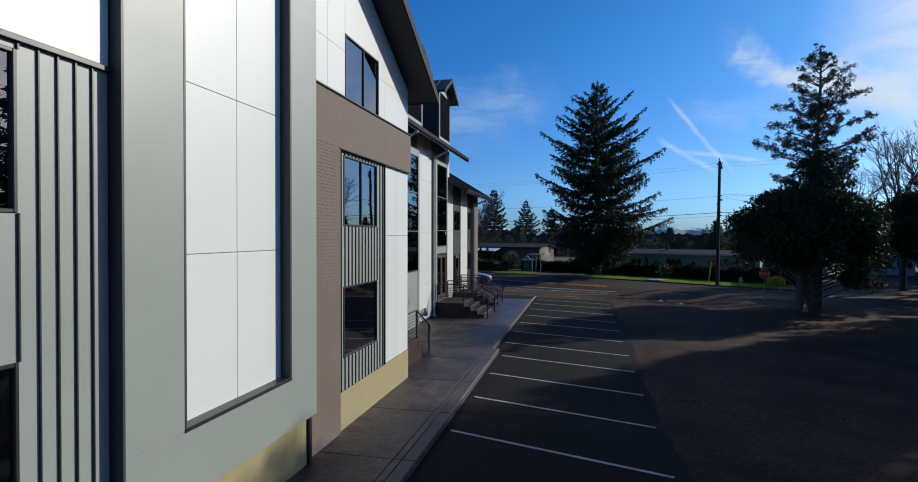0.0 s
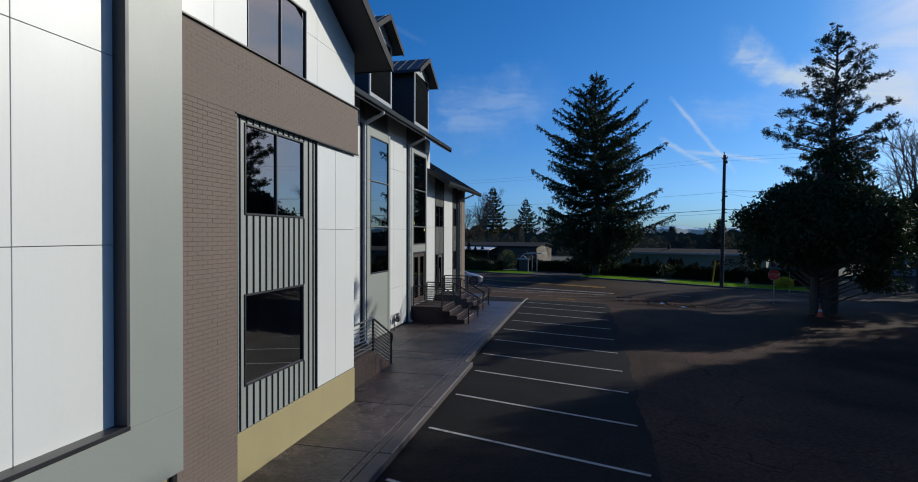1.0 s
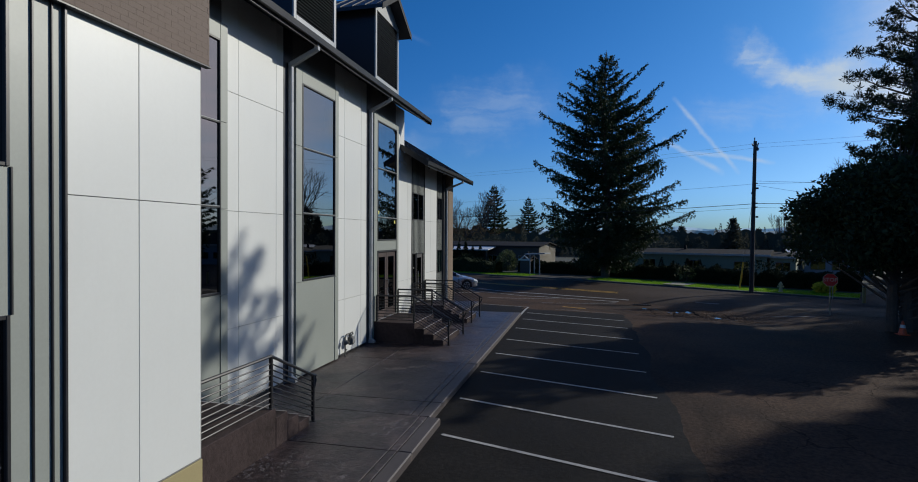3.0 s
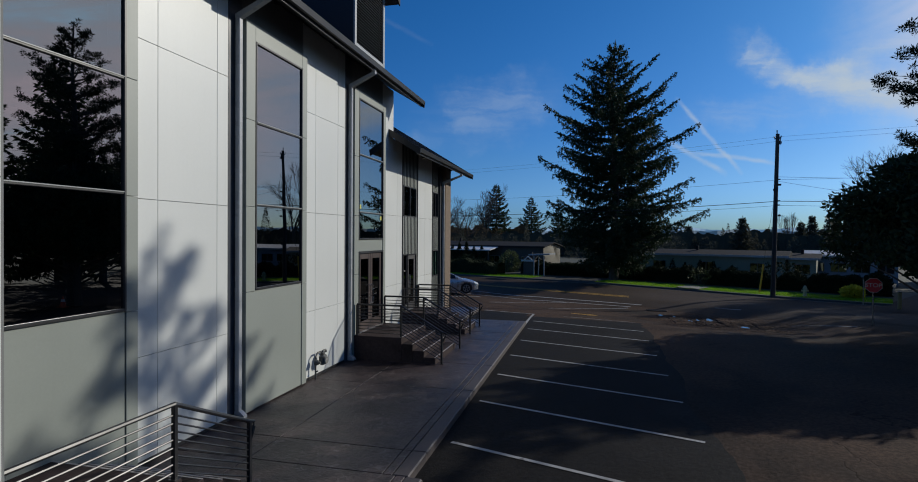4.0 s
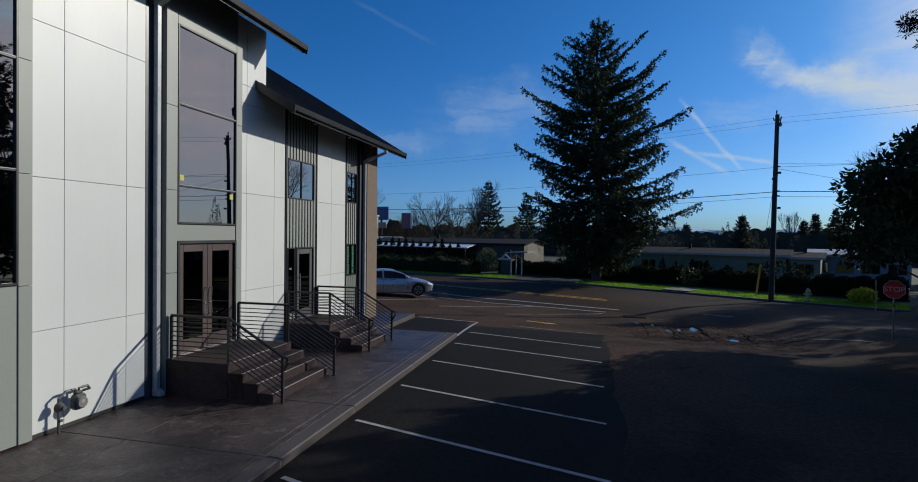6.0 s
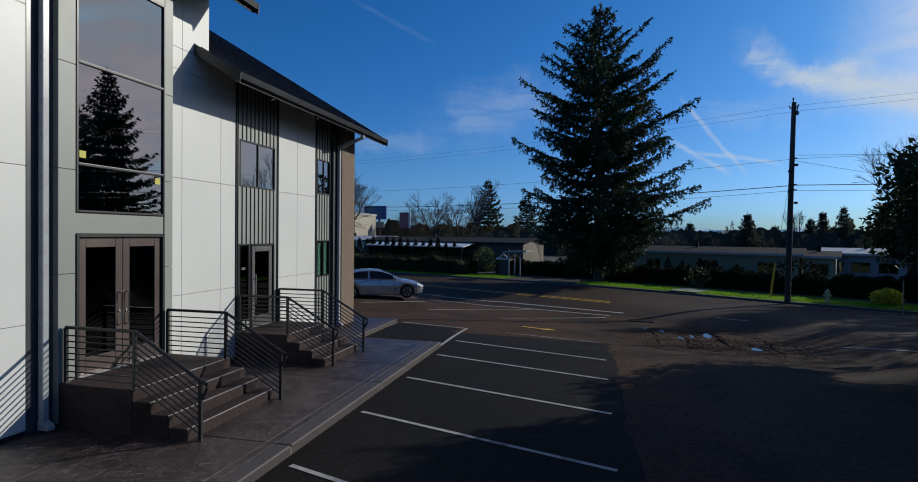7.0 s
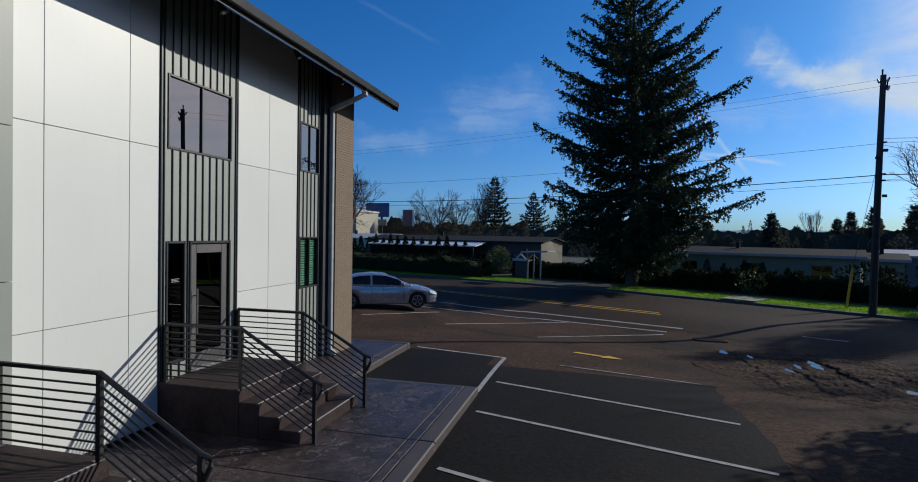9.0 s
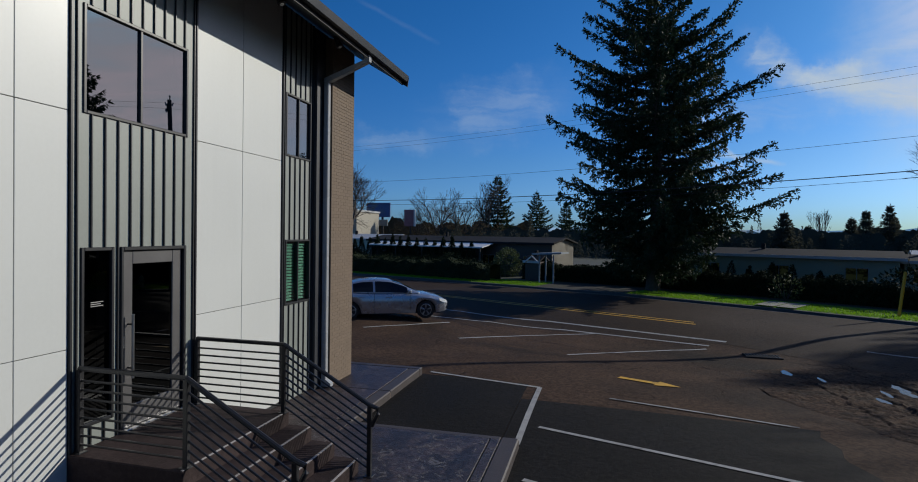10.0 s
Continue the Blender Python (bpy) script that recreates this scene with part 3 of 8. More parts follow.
for n, (y0, y1, z0, z1) in enumerate(BAYS):
    a, b = y0 - 0.31, y1 + 0.22
    top = 8.03
    edge = (PAVE + 0.03, 2.60, 4.32, 6.06, top)
    for lo, hi in ((a, y0), (y1, b)):
        panels(wall_tall, -0.12, (lo, hi), edge, GREY_PANEL, 0.12, name="bay_trim")
    panels(wall_tall, -0.12, (y0, y1), (z1, top), GREY_PANEL, 0.118, name="bay_head")
    if n < 2:
        panels(wall_tall, -0.12, (y0, y1), (PAVE + 0.03, z0), GREY_PANEL, 0.10, name="bay_spandrel")
        cuts = (4.36, 6.04)
    else:
        panels(wall_tall, -0.12, (y0, y1), (DOOR1[3], z0), GREY_PANEL, 0.10, name="bay_spandrel")
        cuts = (4.43, 6.14)
    w = window("window_%d" % (n + 1), 0.0, y0, y1, z0, z1, transoms=cuts, fw=0.042, label="tall tinted three-part window in a black frame", transom_mat=GREY_TRIM)
    if n == 2:
        for sy, sz in ((y0 + 0.14, 4.60), (y1 - 0.16, 4.30)):
            part("sticker", box((-0.018, sy - 0.06, sz - 0.06), (-0.0165, sy + 0.06, sz + 0.06)), STICKER, w, "small yellow sticker on the glass")

# double entrance door
door = thing("door_1", (0, 1.6, LAND), "double bronze door with dark glass panels, closed", "door", kind="structure")
bm = bmesh.new()
y0, y1, z0, z1 = DOOR1
add_box(bm, (-0.13, y0, z0), (0.02, y0 + 0.06, z1), 0.006)
add_box(bm, (-0.13, y1 - 0.06, z0), (0.02, y1, z1), 0.006)
add_box(bm, (-0.13, y0 + 0.06, z1 - 0.06), (0.02, y1 - 0.06, z1), 0.006)
part("door_frame", bm, BLACK_TRIM, door)
mid = (y0 + y1) / 2


def door_leaf(parent, ya, yb, za, zb, x, material, hinge_left, stile=0.15, rail_top=0.17, rail_low=0.28, handle=True):
    bm = bmesh.new()
    add_box(bm, (x - 0.045, ya, za), (x, ya + stile, zb), 0.006)
    add_box(bm, (x - 0.045, yb - stile, za), (x, yb, zb), 0.006)
    add_box(bm, (x - 0.045, ya + stile, zb - rail_top), (x, yb - stile, zb), 0.006)
    add_box(bm, (x - 0.045, ya + stile, za), (x, yb - stile, za + rail_low), 0.006)
    leaf = part("door_leaf", bm, material, parent)
    g = part("glass_panel", box((x - 0.027, ya + stile, za + rail_low), (x - 0.019, yb - stile, zb - rail_top)), DOOR_GLASS, leaf)
    g.visible_shadow = False
    if not handle:
        return leaf
    hy = yb - stile * 0.5 if hinge_left else ya + stile * 0.5
    bm = tube([(x - 0.002, hy, za + 0.75), (x + 0.055, hy, za + 0.77), (x + 0.055, hy, za + 1.33), (x - 0.002, hy, za + 1.35)], 0.014, 8)
    part("door_handle", bm, STEEL, leaf, "brushed steel pull handle")
    part("lock", add_tube(bmesh.new(), (x - 0.002, hy, za + 1.0), (x + 0.014, hy, za + 1.0), 0.022, sides=12), STEEL, leaf)
    return leaf


door_leaf(door, y0 + 0.065, mid - 0.004, z0 + 0.02, z1 - 0.065, -0.03, BRONZE, True)
door_leaf(door, mid + 0.004, y1 - 0.065, z0 + 0.02, z1 - 0.065, -0.03, BRONZE, False)
part("threshold", box((-0.13, y0, z0 - 0.005), (0.05, y1, z0 + 0.018), 0.004), STEEL, door)

# wing, face of the panels x = -0.25
W5, W6, W7 = (5.28, 6.82, 4.47, 5.65), (9.20, 10.07, 4.57, 5.70), (9.21, 10.07, 1.90, 3.08)
DOOR2 = (5.76, 6.79, LAND, 3.02)
SIDE2 = (5.26, 5.68, LAND + 0.22, 3.02)
wall_wing = solid("wall_wing", wall_with_holes(-0.5, -0.27, 2.77, 11.3, 0, 7.22, [W5, W6, W7, DOOR2, SIDE2]), JOINT,
                  "white panel wall of the two-storey wing with grey ribbed siding", "wall", kind="structure")
wall_tall_end = solid("wall_tall_end", box((-0.5, 2.775, 7.23), (-0.27, 4.14, 8.92)), JOINT, "upper white wall at the end of the tall section", "wall", kind="structure")
panels(wall_wing, -0.27, (2.78, 3.32, 4.57, 5.12), (0.22, 1.95, 4.46, 6.76))
panels(wall_wing, -0.27, (2.78, 5.12), (PAVE, 0.215), BLACK_TRIM, 0.012, name="base_strip")
panels(wall_tall_end, -0.27, (2.78, 3.32, 4.15), (7.225, 8.90))
panels(wall_wing, -0.27, (2.78, 3.32, 4.15), (6.76, 7.225))
panels(wall_wing, -0.27, (4.15, 4.57, 5.12), (6.76, 7.20))
panels(wall_wing, -0.27, (6.98, 8.0, 9.08), (0.22, 2.05, 4.46, 7.20))
panels(wall_wing, -0.27, (6.98, 9.08), (PAVE, 0.215), BLACK_TRIM, 0.012, name="base_strip")
for y0, y1, holes in ((5.12, 6.98, [W5, DOOR2, SIDE2]), (9.08, 10.14, [W6, W7])):
    z0 = PAVE + 0.02
    bm = wall_with_holes(-0.268, -0.254, y0 + 0.03, y1 - 0.03, z0, 7.20, [h for h in holes])
    part("siding_sheet", bm, GREY_SIDING, wall_wing, "grey-green ribbed metal siding")
    siding(wall_wing, -0.254, y0 + 0.03, y1 - 0.03, z0, 7.20, 0.172, holes, y0 + 0.09)
    for y in (y0, y1 - 0.03):
        part("corner_strip", box((-0.268, y, z0), (-0.222, y + 0.03, 7.20), 0.004), BLACK_TRIM, wall_wing)
window("window_4", -0.25, *W5, mullions=((W5[0] + W5[1]) / 2,), label="two-pane sliding window in a black frame")
window("window_5", -0.25, *W6, mullions=((W6[0] + W6[1]) / 2,), label="narrow two-pane sliding window in a black frame")
w7 = window("window_6", -0.25, *W7, mullions=((W7[0] + W7[1]) / 2,), label="narrow two-pane window with green blinds behind", glass=CLEAR)
BLIND = mat("green_blind_slat", (0.08, 0.368, 0.224), 0.45, vary=0.08)
for k in range(19):
    z = W7[2] + 0.08 + k * 0.056
    bm = bmesh.new()
    vs = [bm.verts.new(p) for p in ((-0.338, W7[0] + 0.06, z + 0.022), (-0.338, W7[1] - 0.06, z + 0.022), (-0.316, W7[1] - 0.06, z - 0.018), (-0.316, W7[0] + 0.06, z - 0.018))]
    bm.faces.new(vs)
    bmesh.ops.solidify(bm, geom=bm.faces[:], thickness=0.003)
    part("blind_slat", bm, BLIND, w7)

door2 = thing("door_2", (-0.25, 6.27, LAND), "grey glazed door with a long steel pull handle, closed", "door", kind="structure")
y0, y1, z0, z1 = DOOR2
bm = bmesh.new()
for a, b, c, d in ((y0, y0 + 0.035, z0, z1), (y1 - 0.045, y1, z0, z1), (y0 + 0.035, y1 - 0.045, z1 - 0.045, z1)):
    add_box(bm, (-0.37, a, c), (-0.225, b, d), 0.006)
part("door_frame", bm, BLACK_TRIM, door2)
leaf = door_leaf(door2, y0 + 0.04, y1 - 0.05, z0 + 0.02, z1 - 0.05, -0.265, GREY_DOOR, False, 0.155, 0.16, 0.26, handle=False)
hy = y0 + 0.13
part("door_handle", tube([(-0.19, hy, z0 + 0.62), (-0.19, hy, z0 + 1.38)], 0.016, 10), STEEL, leaf, "long brushed steel pull bar")
for hz in (z0 + 0.74, z0 + 1.26):
    part("handle_stand", add_tube(bmesh.new(), (-0.266, hy, hz), (-0.19, hy, hz), 0.011, sides=8), BLACK_TRIM, leaf)
part("lock", box((-0.264, y0 + 0.055, z0 + 0.98), (-0.25, y0 + 0.085, z0 + 1.12), 0.004), STEEL, leaf, "steel lock plate")
part("kick_plate", box((-0.2645, y0 + 0.22, z0 + 0.05), (-0.262, y1 - 0.22, z0 + 0.24), 0.001), GREY_DOOR, leaf)
part("threshold", box((-0.37, y0, z0 - 0.005), (-0.20, y1, z0 + 0.018), 0.004), STEEL, door2)
side2 = window("window_12", -0.25, *SIDE2, label="narrow dark sidelight window beside the grey door", glass=DOOR_GLASS, fw=0.04)
for k in range(3):
    part("notice", box((-0.270, 5.40, 2.36 + k * 0.022), (-0.2685, 5.56 - 0.03 * (k % 2), 2.370 + k * 0.022)), LINE_WHITE, side2, "small white notice lines")

# brick pier at the wing's end
pier_end = solid("wall_brick_end", wall_with_holes(-0.9, -0.012, 10.47, 11.46, 0, 7.06, []), MORTAR_TAN, "tan brick pier at the end of the wing", "wall", kind="structure")
part("dark_jamb", box((-0.27, 10.14, PAVE), (-0.16, 10.465, 7.12), 0.004), CHARCOAL, wall_wing)
wall_north_end = solid("wall_north_end", box((-9.0, 11.3, 0), (-0.91, 11.5, 7.4)), JOINT, "plain end wall of the wing", "wall", kind="structure")


def roof_slab(name, x_eave, z_eave, x_ridge, y0, y1, label, seams=True, thick=0.16):
    """A sloping metal roof with seams, rising from its eave towards -x, then falling behind."""
    r = thing(name, (x_eave, (y0 + y1) / 2, z_eave), label, "roof", kind="structure")
    zr = z_eave + (x_eave - x_ridge) * ROOF_SLOPE
    xb = 2 * x_ridge - x_eave
    part("roof_sheet", prism([(x_eave, z_eave), (x_ridge, zr), (xb, z_eave), (xb, z_eave - thick), (x_ridge, zr - thick), (x_eave, z_eave - thick)], y0, y1, "y"), [ROOF], r)
    part("soffit", prism([(x_eave - 0.02, z_eave - thick - 0.004), (x_ridge, zr - thick - 0.004), (x_ridge, zr - thick - 0.03), (x_eave - 0.02, z_eave - thick - 0.03)], y0 + 0.04, y1 - 0.04, "y"), SOFFIT, r)
    if seams:
        y = y0 + 0.2
        while y < y1:
            part("roof_seam", prism([(x_eave, z_eave + 0.002), (x_eave, z_eave + 0.035), (x_ridge, zr + 0.035), (x_ridge, zr + 0.002)], y - 0.012, y + 0.012, "y"), ROOF, r)
            y += 0.42
    # gutter: an open trough
    x, z = x_eave, z_eave
    part("gutter", prism([(x, z - 0.03), (x + 0.012, z - 0.03), (x + 0.012, z - 0.13), (x + 0.09, z - 0.13), (x + 0.12, z - 0.02), (x + 0.132, z - 0.02),
                          (x + 0.10, z - 0.145), (x + 0.0, z - 0.145)], y0, y1, "y"), BLACK_TRIM, r)
    part("fascia", box((x - 0.03, y0, z - thick - 0.05), (x - 0.002, y1, z - 0.005)), BLACK_TRIM, r)
    for ya, yb in ((y0 - 0.03, y0 - 0.002), (y1 + 0.002, y1 + 0.03)):
        part("bargeboard", prism([(x_eave + 0.13, z_eave + 0.03 - 0.13 * ROOF_SLOPE), (x_ridge, zr + 0.05), (x_ridge, zr - 0.2), (x_eave + 0.10, z_eave - 0.26)], ya, yb, "y"), BLACK_TRIM, r)
    return r


roof_wing = roof_slab("roof_wing", 0.80, 6.80, -6.9, 3.70, 12.30, "dark standing-seam metal roof over the wing")
roof_tall = roof_slab("roof_tall", 0.70, 8.58, -6.9, -11.3, 4.46, "dark metal roof over the tall section")
bm = bmesh.new()
add_prism(bm, [(-0.27, 6.91), (-0.27, 8.7), (-6.9, 12.7), (-13, 8.7), (-13, 6.91)], 4.0, 4.13, "y")
solid("wall_gable_end", bm, JOINT, "plain gable end of the tall section above the wing roof", "wall", kind="structure")

# dormers with louvred fronts
def dormer(yc, half=1.08, x=0.46):
    zb, zt = 8.80, 11.15
    d = thing("dormer", (x, yc, zb), "roof dormer with cheeks darkened for shade and a dark louvred front in pale trim", "dormer", group="roof dormers")
    # charcoal cheeks: the shade on the dormer's sides is put into their colour
    part("dormer_cheek", box((-4.2, yc - half, zb), (x - 0.03, yc - half + 0.08, zt)), CHARCOAL, d)
    part("dormer_cheek", box((-4.2, yc + half - 0.08, zb), (x - 0.03, yc + half, zt)), CHARCOAL, d)
    part("dormer_back", prism([(yc - half + 0.08, zb), (yc + half - 0.08, zb), (yc + half - 0.08, zt), (yc, zt + half * ROOF_SLOPE), (yc - half + 0.08, zt)], x - 0.16, x - 0.10), CHARCOAL, d)
    bm = bmesh.new()
    for a, b, c, e in ((yc - half, yc - half + 0.12, zb, zt), (yc + half - 0.12, yc + half, zb, zt), (yc - half + 0.12, yc + half - 0.12, zb, zb + 0.14), (yc - half + 0.12, yc + half - 0.12, zt - 0.12, zt)):
        add_box(bm, (x - 0.03, a, c), (x + 0.02, b, e), 0.005)
    part("louvre_frame", bm, GREY_TRIM, d, "pale grey trim")
    part("gable_panel", prism([(yc - half, zt), (yc + half, zt), (yc, zt + half * ROOF_SLOPE)], x - 0.03, x + 0.01), GREY_TRIM, d)
    n = 26
    for k in range(n):
        z = zb + 0.16 + k * (zt - zb - 0.30) / n
        bm = prism([(x - 0.09, z + 0.075), (x - 0.08, z + 0.08), (x + 0.008, z + 0.018), (x + 0.004, z + 0.006)], yc - half + 0.12, yc + half - 0.12, "y")
        part("louvre_slat", bm, BLACK_TRIM, d)
    ov = 0.34
    zr = zt + half * ROOF_SLOPE + 0.08
    for s in (-1, 1):
        ye = yc + s * (half + ov)
        ze = zr - (half + ov) * ROOF_SLOPE
        part("dormer_roof", prism([(yc, zr), (ye, ze), (ye, ze - 0.12), (yc, zr - 0.12)], -4.4, x + 0.36), ROOF, d)
        part("barge_strip", prism([(yc, zr + 0.03), (ye, ze + 0.03), (ye, ze - 0.17), (yc, zr - 0.17)], x + 0.362, x + 0.39), ROOF_EDGE, d)
        for k in range(8):
            xs = x + 0.2 - k * 0.42
            part("roof_seam", prism([(yc, zr), (ye, ze), (ye, ze + 0.03), (yc, zr + 0.03)], xs - 0.012, xs + 0.012), ROOF, d)
    return d


dormer(-4.62)
dormer(0.33)


# downpipes with their sloping elbows under the eaves
def downpipe(y, x_wall, x_gutter, z_gutter, z_low=PAVE):
    d = thing("downpipe", (x_wall, y, z_low), "pale grey square downpipe running from the gutter to the ground", "downpipe", group="downpipes")
    xw = x_wall + 0.075
    part("pipe", box((xw - 0.05, y - 0.055, z_low + 0.03), (xw + 0.05, y + 0.055, z_gutter - 0.55), 0.012), DOWNPIPE, d)
    part("elbow", prism([(xw - 0.05, z_gutter - 0.55), (xw - 0.05, z_gutter - 0.47), (x_gutter - 0.10, z_gutter - 0.16), (x_gutter - 0.10, z_gutter - 0.02),
                         (x_gutter, z_gutter - 0.02), (x_gutter, z_gutter - 0.20), (xw + 0.05, z_gutter - 0.55)], y - 0.055, y + 0.055, "y"), DOWNPIPE, d)
    part("shoe", prism([(xw - 0.05, z_low + 0.02), (xw - 0.05, z_low + 0.16), (xw + 0.05, z_low + 0.16), (xw + 0.16, z_low + 0.08), (xw + 0.16, z_low + 0.02)], y - 0.056, y + 0.056, "y"), DOWNPIPE, d)
    return d


for y in (-10.02, -4.95, 0.12):
    downpipe(y, -0.105, 0.72, 8.50)
downpipe(10.40, -0.16, 0.82, 6.72)

# soffit spotlights under the wing eave
SPOT_LENS = mat("white_lamp_lens", (0.75, 0.75, 0.72), 0.3, vary=0.03)
for y in (5.75, 8.05, 10.0):
    s = thing("soffit_light", (0.30, y, 6.75), "small dark spotlight under the eave", "spotlight", group="soffit spotlights")
    zt = 6.80 + (0.80 - 0.30) * ROOF_SLOPE - 0.195
    part("base", add_tube(bmesh.new(), (0.30, y, zt), (0.30, y, zt - 0.05), 0.05, sides=14), BLACK_TRIM, s)
    part("lamp_head", add_tube(bmesh.new(), (0.30, y, zt - 0.05), (0.38, y, zt - 0.20), 0.045, 0.065, sides=14), BLACK_TRIM, s)
    part("lens", add_tube(bmesh.new(), (0.381, y, zt - 0.201), (0.383, y, zt - 0.205), 0.032, sides=14), SPOT_LENS, s)

# gabled block, panel face x = 2.30, brick face 2.38, frame face 2.56
G_SLOPE, G_CORNER, G_EAVE = 0.52, -11.02, 8.30
RIDGE_Y = -19.1


def gable_z(y):
    return G_EAVE + G_SLOPE * (G_CORNER - y) if y > RIDGE_Y else G_EAVE + G_SLOPE * (G_CORNER - 2 * RIDGE_Y + y)


W0, W1, W1B = (-15.20, -13.30, 7.03, 8.42), (-15.28, -13.41, 4.39, 5.87), (-15.29, -13.41, 1.63, 3.12)
WL1, WL2 = (-23.95, -22.05, 4.39, 5.80), (-23.95, -22.05, 1.63, 3.10)
wall_gable = solid("wall_gable_block", wall_with_holes(2.05, 2.28, -27.2, -11.02, 0, 8.30, [(*W0[:3], 8.30), W1, W1B, WL1, WL2]), JOINT,
                   "front wall of the gabled block with white panels, siding and brick", "wall", kind="structure")
bm = bmesh.new()
add_prism(bm, [(-27.2, 8.304), (W0[0], 8.304), (W0[0], 8.42), (W0[1], 8.42), (W0[1], 8.304), (-11.02, 8.304), (RIDGE_Y, gable_z(RIDGE_Y))], 2.05, 2.28)
part("gable_backing", bm, JOINT, wall_gable)


def clipped_panel(parent, y0, y1, z0, z1, x=2.28, thick=0.02):
    """A panel cut off by the sloping eave line."""
    pts = [(y0, z0), (y1, z0), (y1, min(z1, gable_z(y1)))]
    if gable_z(y1) < z1 < gable_z(y0):
        pts.append((G_CORNER - (z1 - G_EAVE) / G_SLOPE, z1))
    pts.append((y0, min(z1, gable_z(y0))))
    part("panel", prism(pts, x, x + thick), WHITE, parent)


g = GAP / 2
clipped_panel(wall_gable, -16.93, -16.0 - g, 7.04, 8.03 - g)
clipped_panel(wall_gable, -16.0 + g, W0[0], 7.04, 8.03 - g)
clipped_panel(wall_gable, -16.93, -16.0 - g, 8.03 + g, 10.2)
clipped_panel(wall_gable, -16.0 + g, W0[0] - g, 8.03 + g, 10.2)
clipped_panel(wall_gable, W0[0] + g, W0[1] - g, 8.43, 10.2)
clipped_panel(wall_gable, W0[1], -12.86 - g, 7.04, 8.03 - g)
clipped_panel(wall_gable, W0[1], -12.86 - g, 8.03 + g, 10.2)
clipped_panel(wall_gable, -12.86 + g, -11.03, 7.04, 8.03 - g)
clipped_panel(wall_gable, -12.86 + g, -11.03, 8.03 + g, 10.2)
panels(wall_gable, 2.28, (-12.90, -12.03, -11.05), (0.95, 4.19, 5.96))
bm = wall_with_holes(2.282, 2.296, -15.50, -12.93, 0.95, 5.96, [W1, W1B])
part("siding_sheet", bm, GREY_SIDING, wall_gable, "grey-green ribbed metal siding")
siding(wall_gable, 2.296, -15.50, -12.93, 0.95, 5.96, 0.182, [W1, W1B], -15.40)
for y in (-15.53, -12.93):
    part("corner_strip", box((2.28, y, 0.95), (2.335, y + 0.03, 5.96), 0.004), BLACK_TRIM, wall_gable)
part("plinth", box((2.281, -16.4, 0), (2.31, -11.03, 0.93), 0.006), PLINTH, wall_gable, "ochre painted plinth")
window("window_7", 2.30, *W1, mullions=((W1[0] + W1[1]) / 2,), label="two-pane sliding window in a black frame")
window("window_8", 2.30, *W1B, label="wide fixed tinted window in a black frame")
window("window_9", 2.30, *W0, mullions=((W0[0] + W0[1]) / 2 + 0.05,), label="two-pane upper window in a black frame")
# brick band and pier
band = solid("wall_brick_band", wall_with_holes(2.284, 2.362, -16.95, -10.97, 5.97, 7.02, []), MORTAR, "brown painted brick band over the windows", "wall", kind="structure")
part("cap_flashing", box((2.285, -16.95, 7.022), (2.40, -10.955, 7.05), 0.004), BLACK_TRIM, band)
part("band_underside", box((2.303, -15.60, 5.945), (2.385, -10.96, 5.968), 0.004), BLACK_TRIM, band)
pier = solid("wall_brick_pier", wall_with_holes(2.284, 2.362, -16.95, -15.56, 0, 5.968, []), MORTAR_PIER, "brown painted brick pier beside the grey frame", "wall", kind="structure")

# proud grey frame round tall white panels
FX = 2.56
frame_wall = solid("wall_grey_frame", wall_with_holes(2.285, 2.36, -21.09, -16.955, 1.05, 11.6, []), JOINT, "proud grey metal frame round tall white panels", "wall", kind="structure")
FI0, FI1 = -20.20, -17.83
for a, b in ((-21.09, FI0), (FI1, -16.955)):
    panels(frame_wall, 2.362, (a, b), (1.86, 11.6), GREY_PANEL, FX - 2.362, name="frame_panel", gap=0.001)
panels(frame_wall, 2.362, (-21.09, -16.955), (1.03, 1.859), GREY_PANEL, FX - 2.362, name="frame_panel", gap=0.001)
panels(frame_wall, 2.362, (FI0, -18.97, FI1), (1.86, 3.96, 6.10, 8.3, 11.0), WHITE, 0.022)
# charcoal linings: shade inside the reveal is put into their colour
part("reveal_lining", box((2.386, FI1 - 0.016, 1.90), (FX + 0.004, FI1 + 0.03, 11.0)), CHARCOAL, frame_wall)
part("reveal_lining", box((2.386, FI0 - 0.03, 1.90), (FX + 0.004, FI0 + 0.004, 11.0)), CHARCOAL, frame_wall)
part("ledge", box((2.386, FI0 - 0.03, 1.842), (FX + 0.012, FI1 + 0.03, 1.896), 0.004), BLACK_TRIM, frame_wall, "black sill ledge")
# charcoal strip: the frame's side away from the sun is darkened by colour
part("frame_side_trim", box((2.362, -21.12, 1.03), (FX + 0.003, -21.093, 11.6)), CHARCOAL, frame_wall)
part("frame_base", box((2.285, -21.05, 0), (2.42, -17.05, 1.025), 0.006), PLINTH, frame_wall, "ochre painted plinth")
part("base_jamb", box((2.285, -17.045, 0), (2.47, -16.958, 1.025), 0.004), BLACK_TRIM, frame_wall)

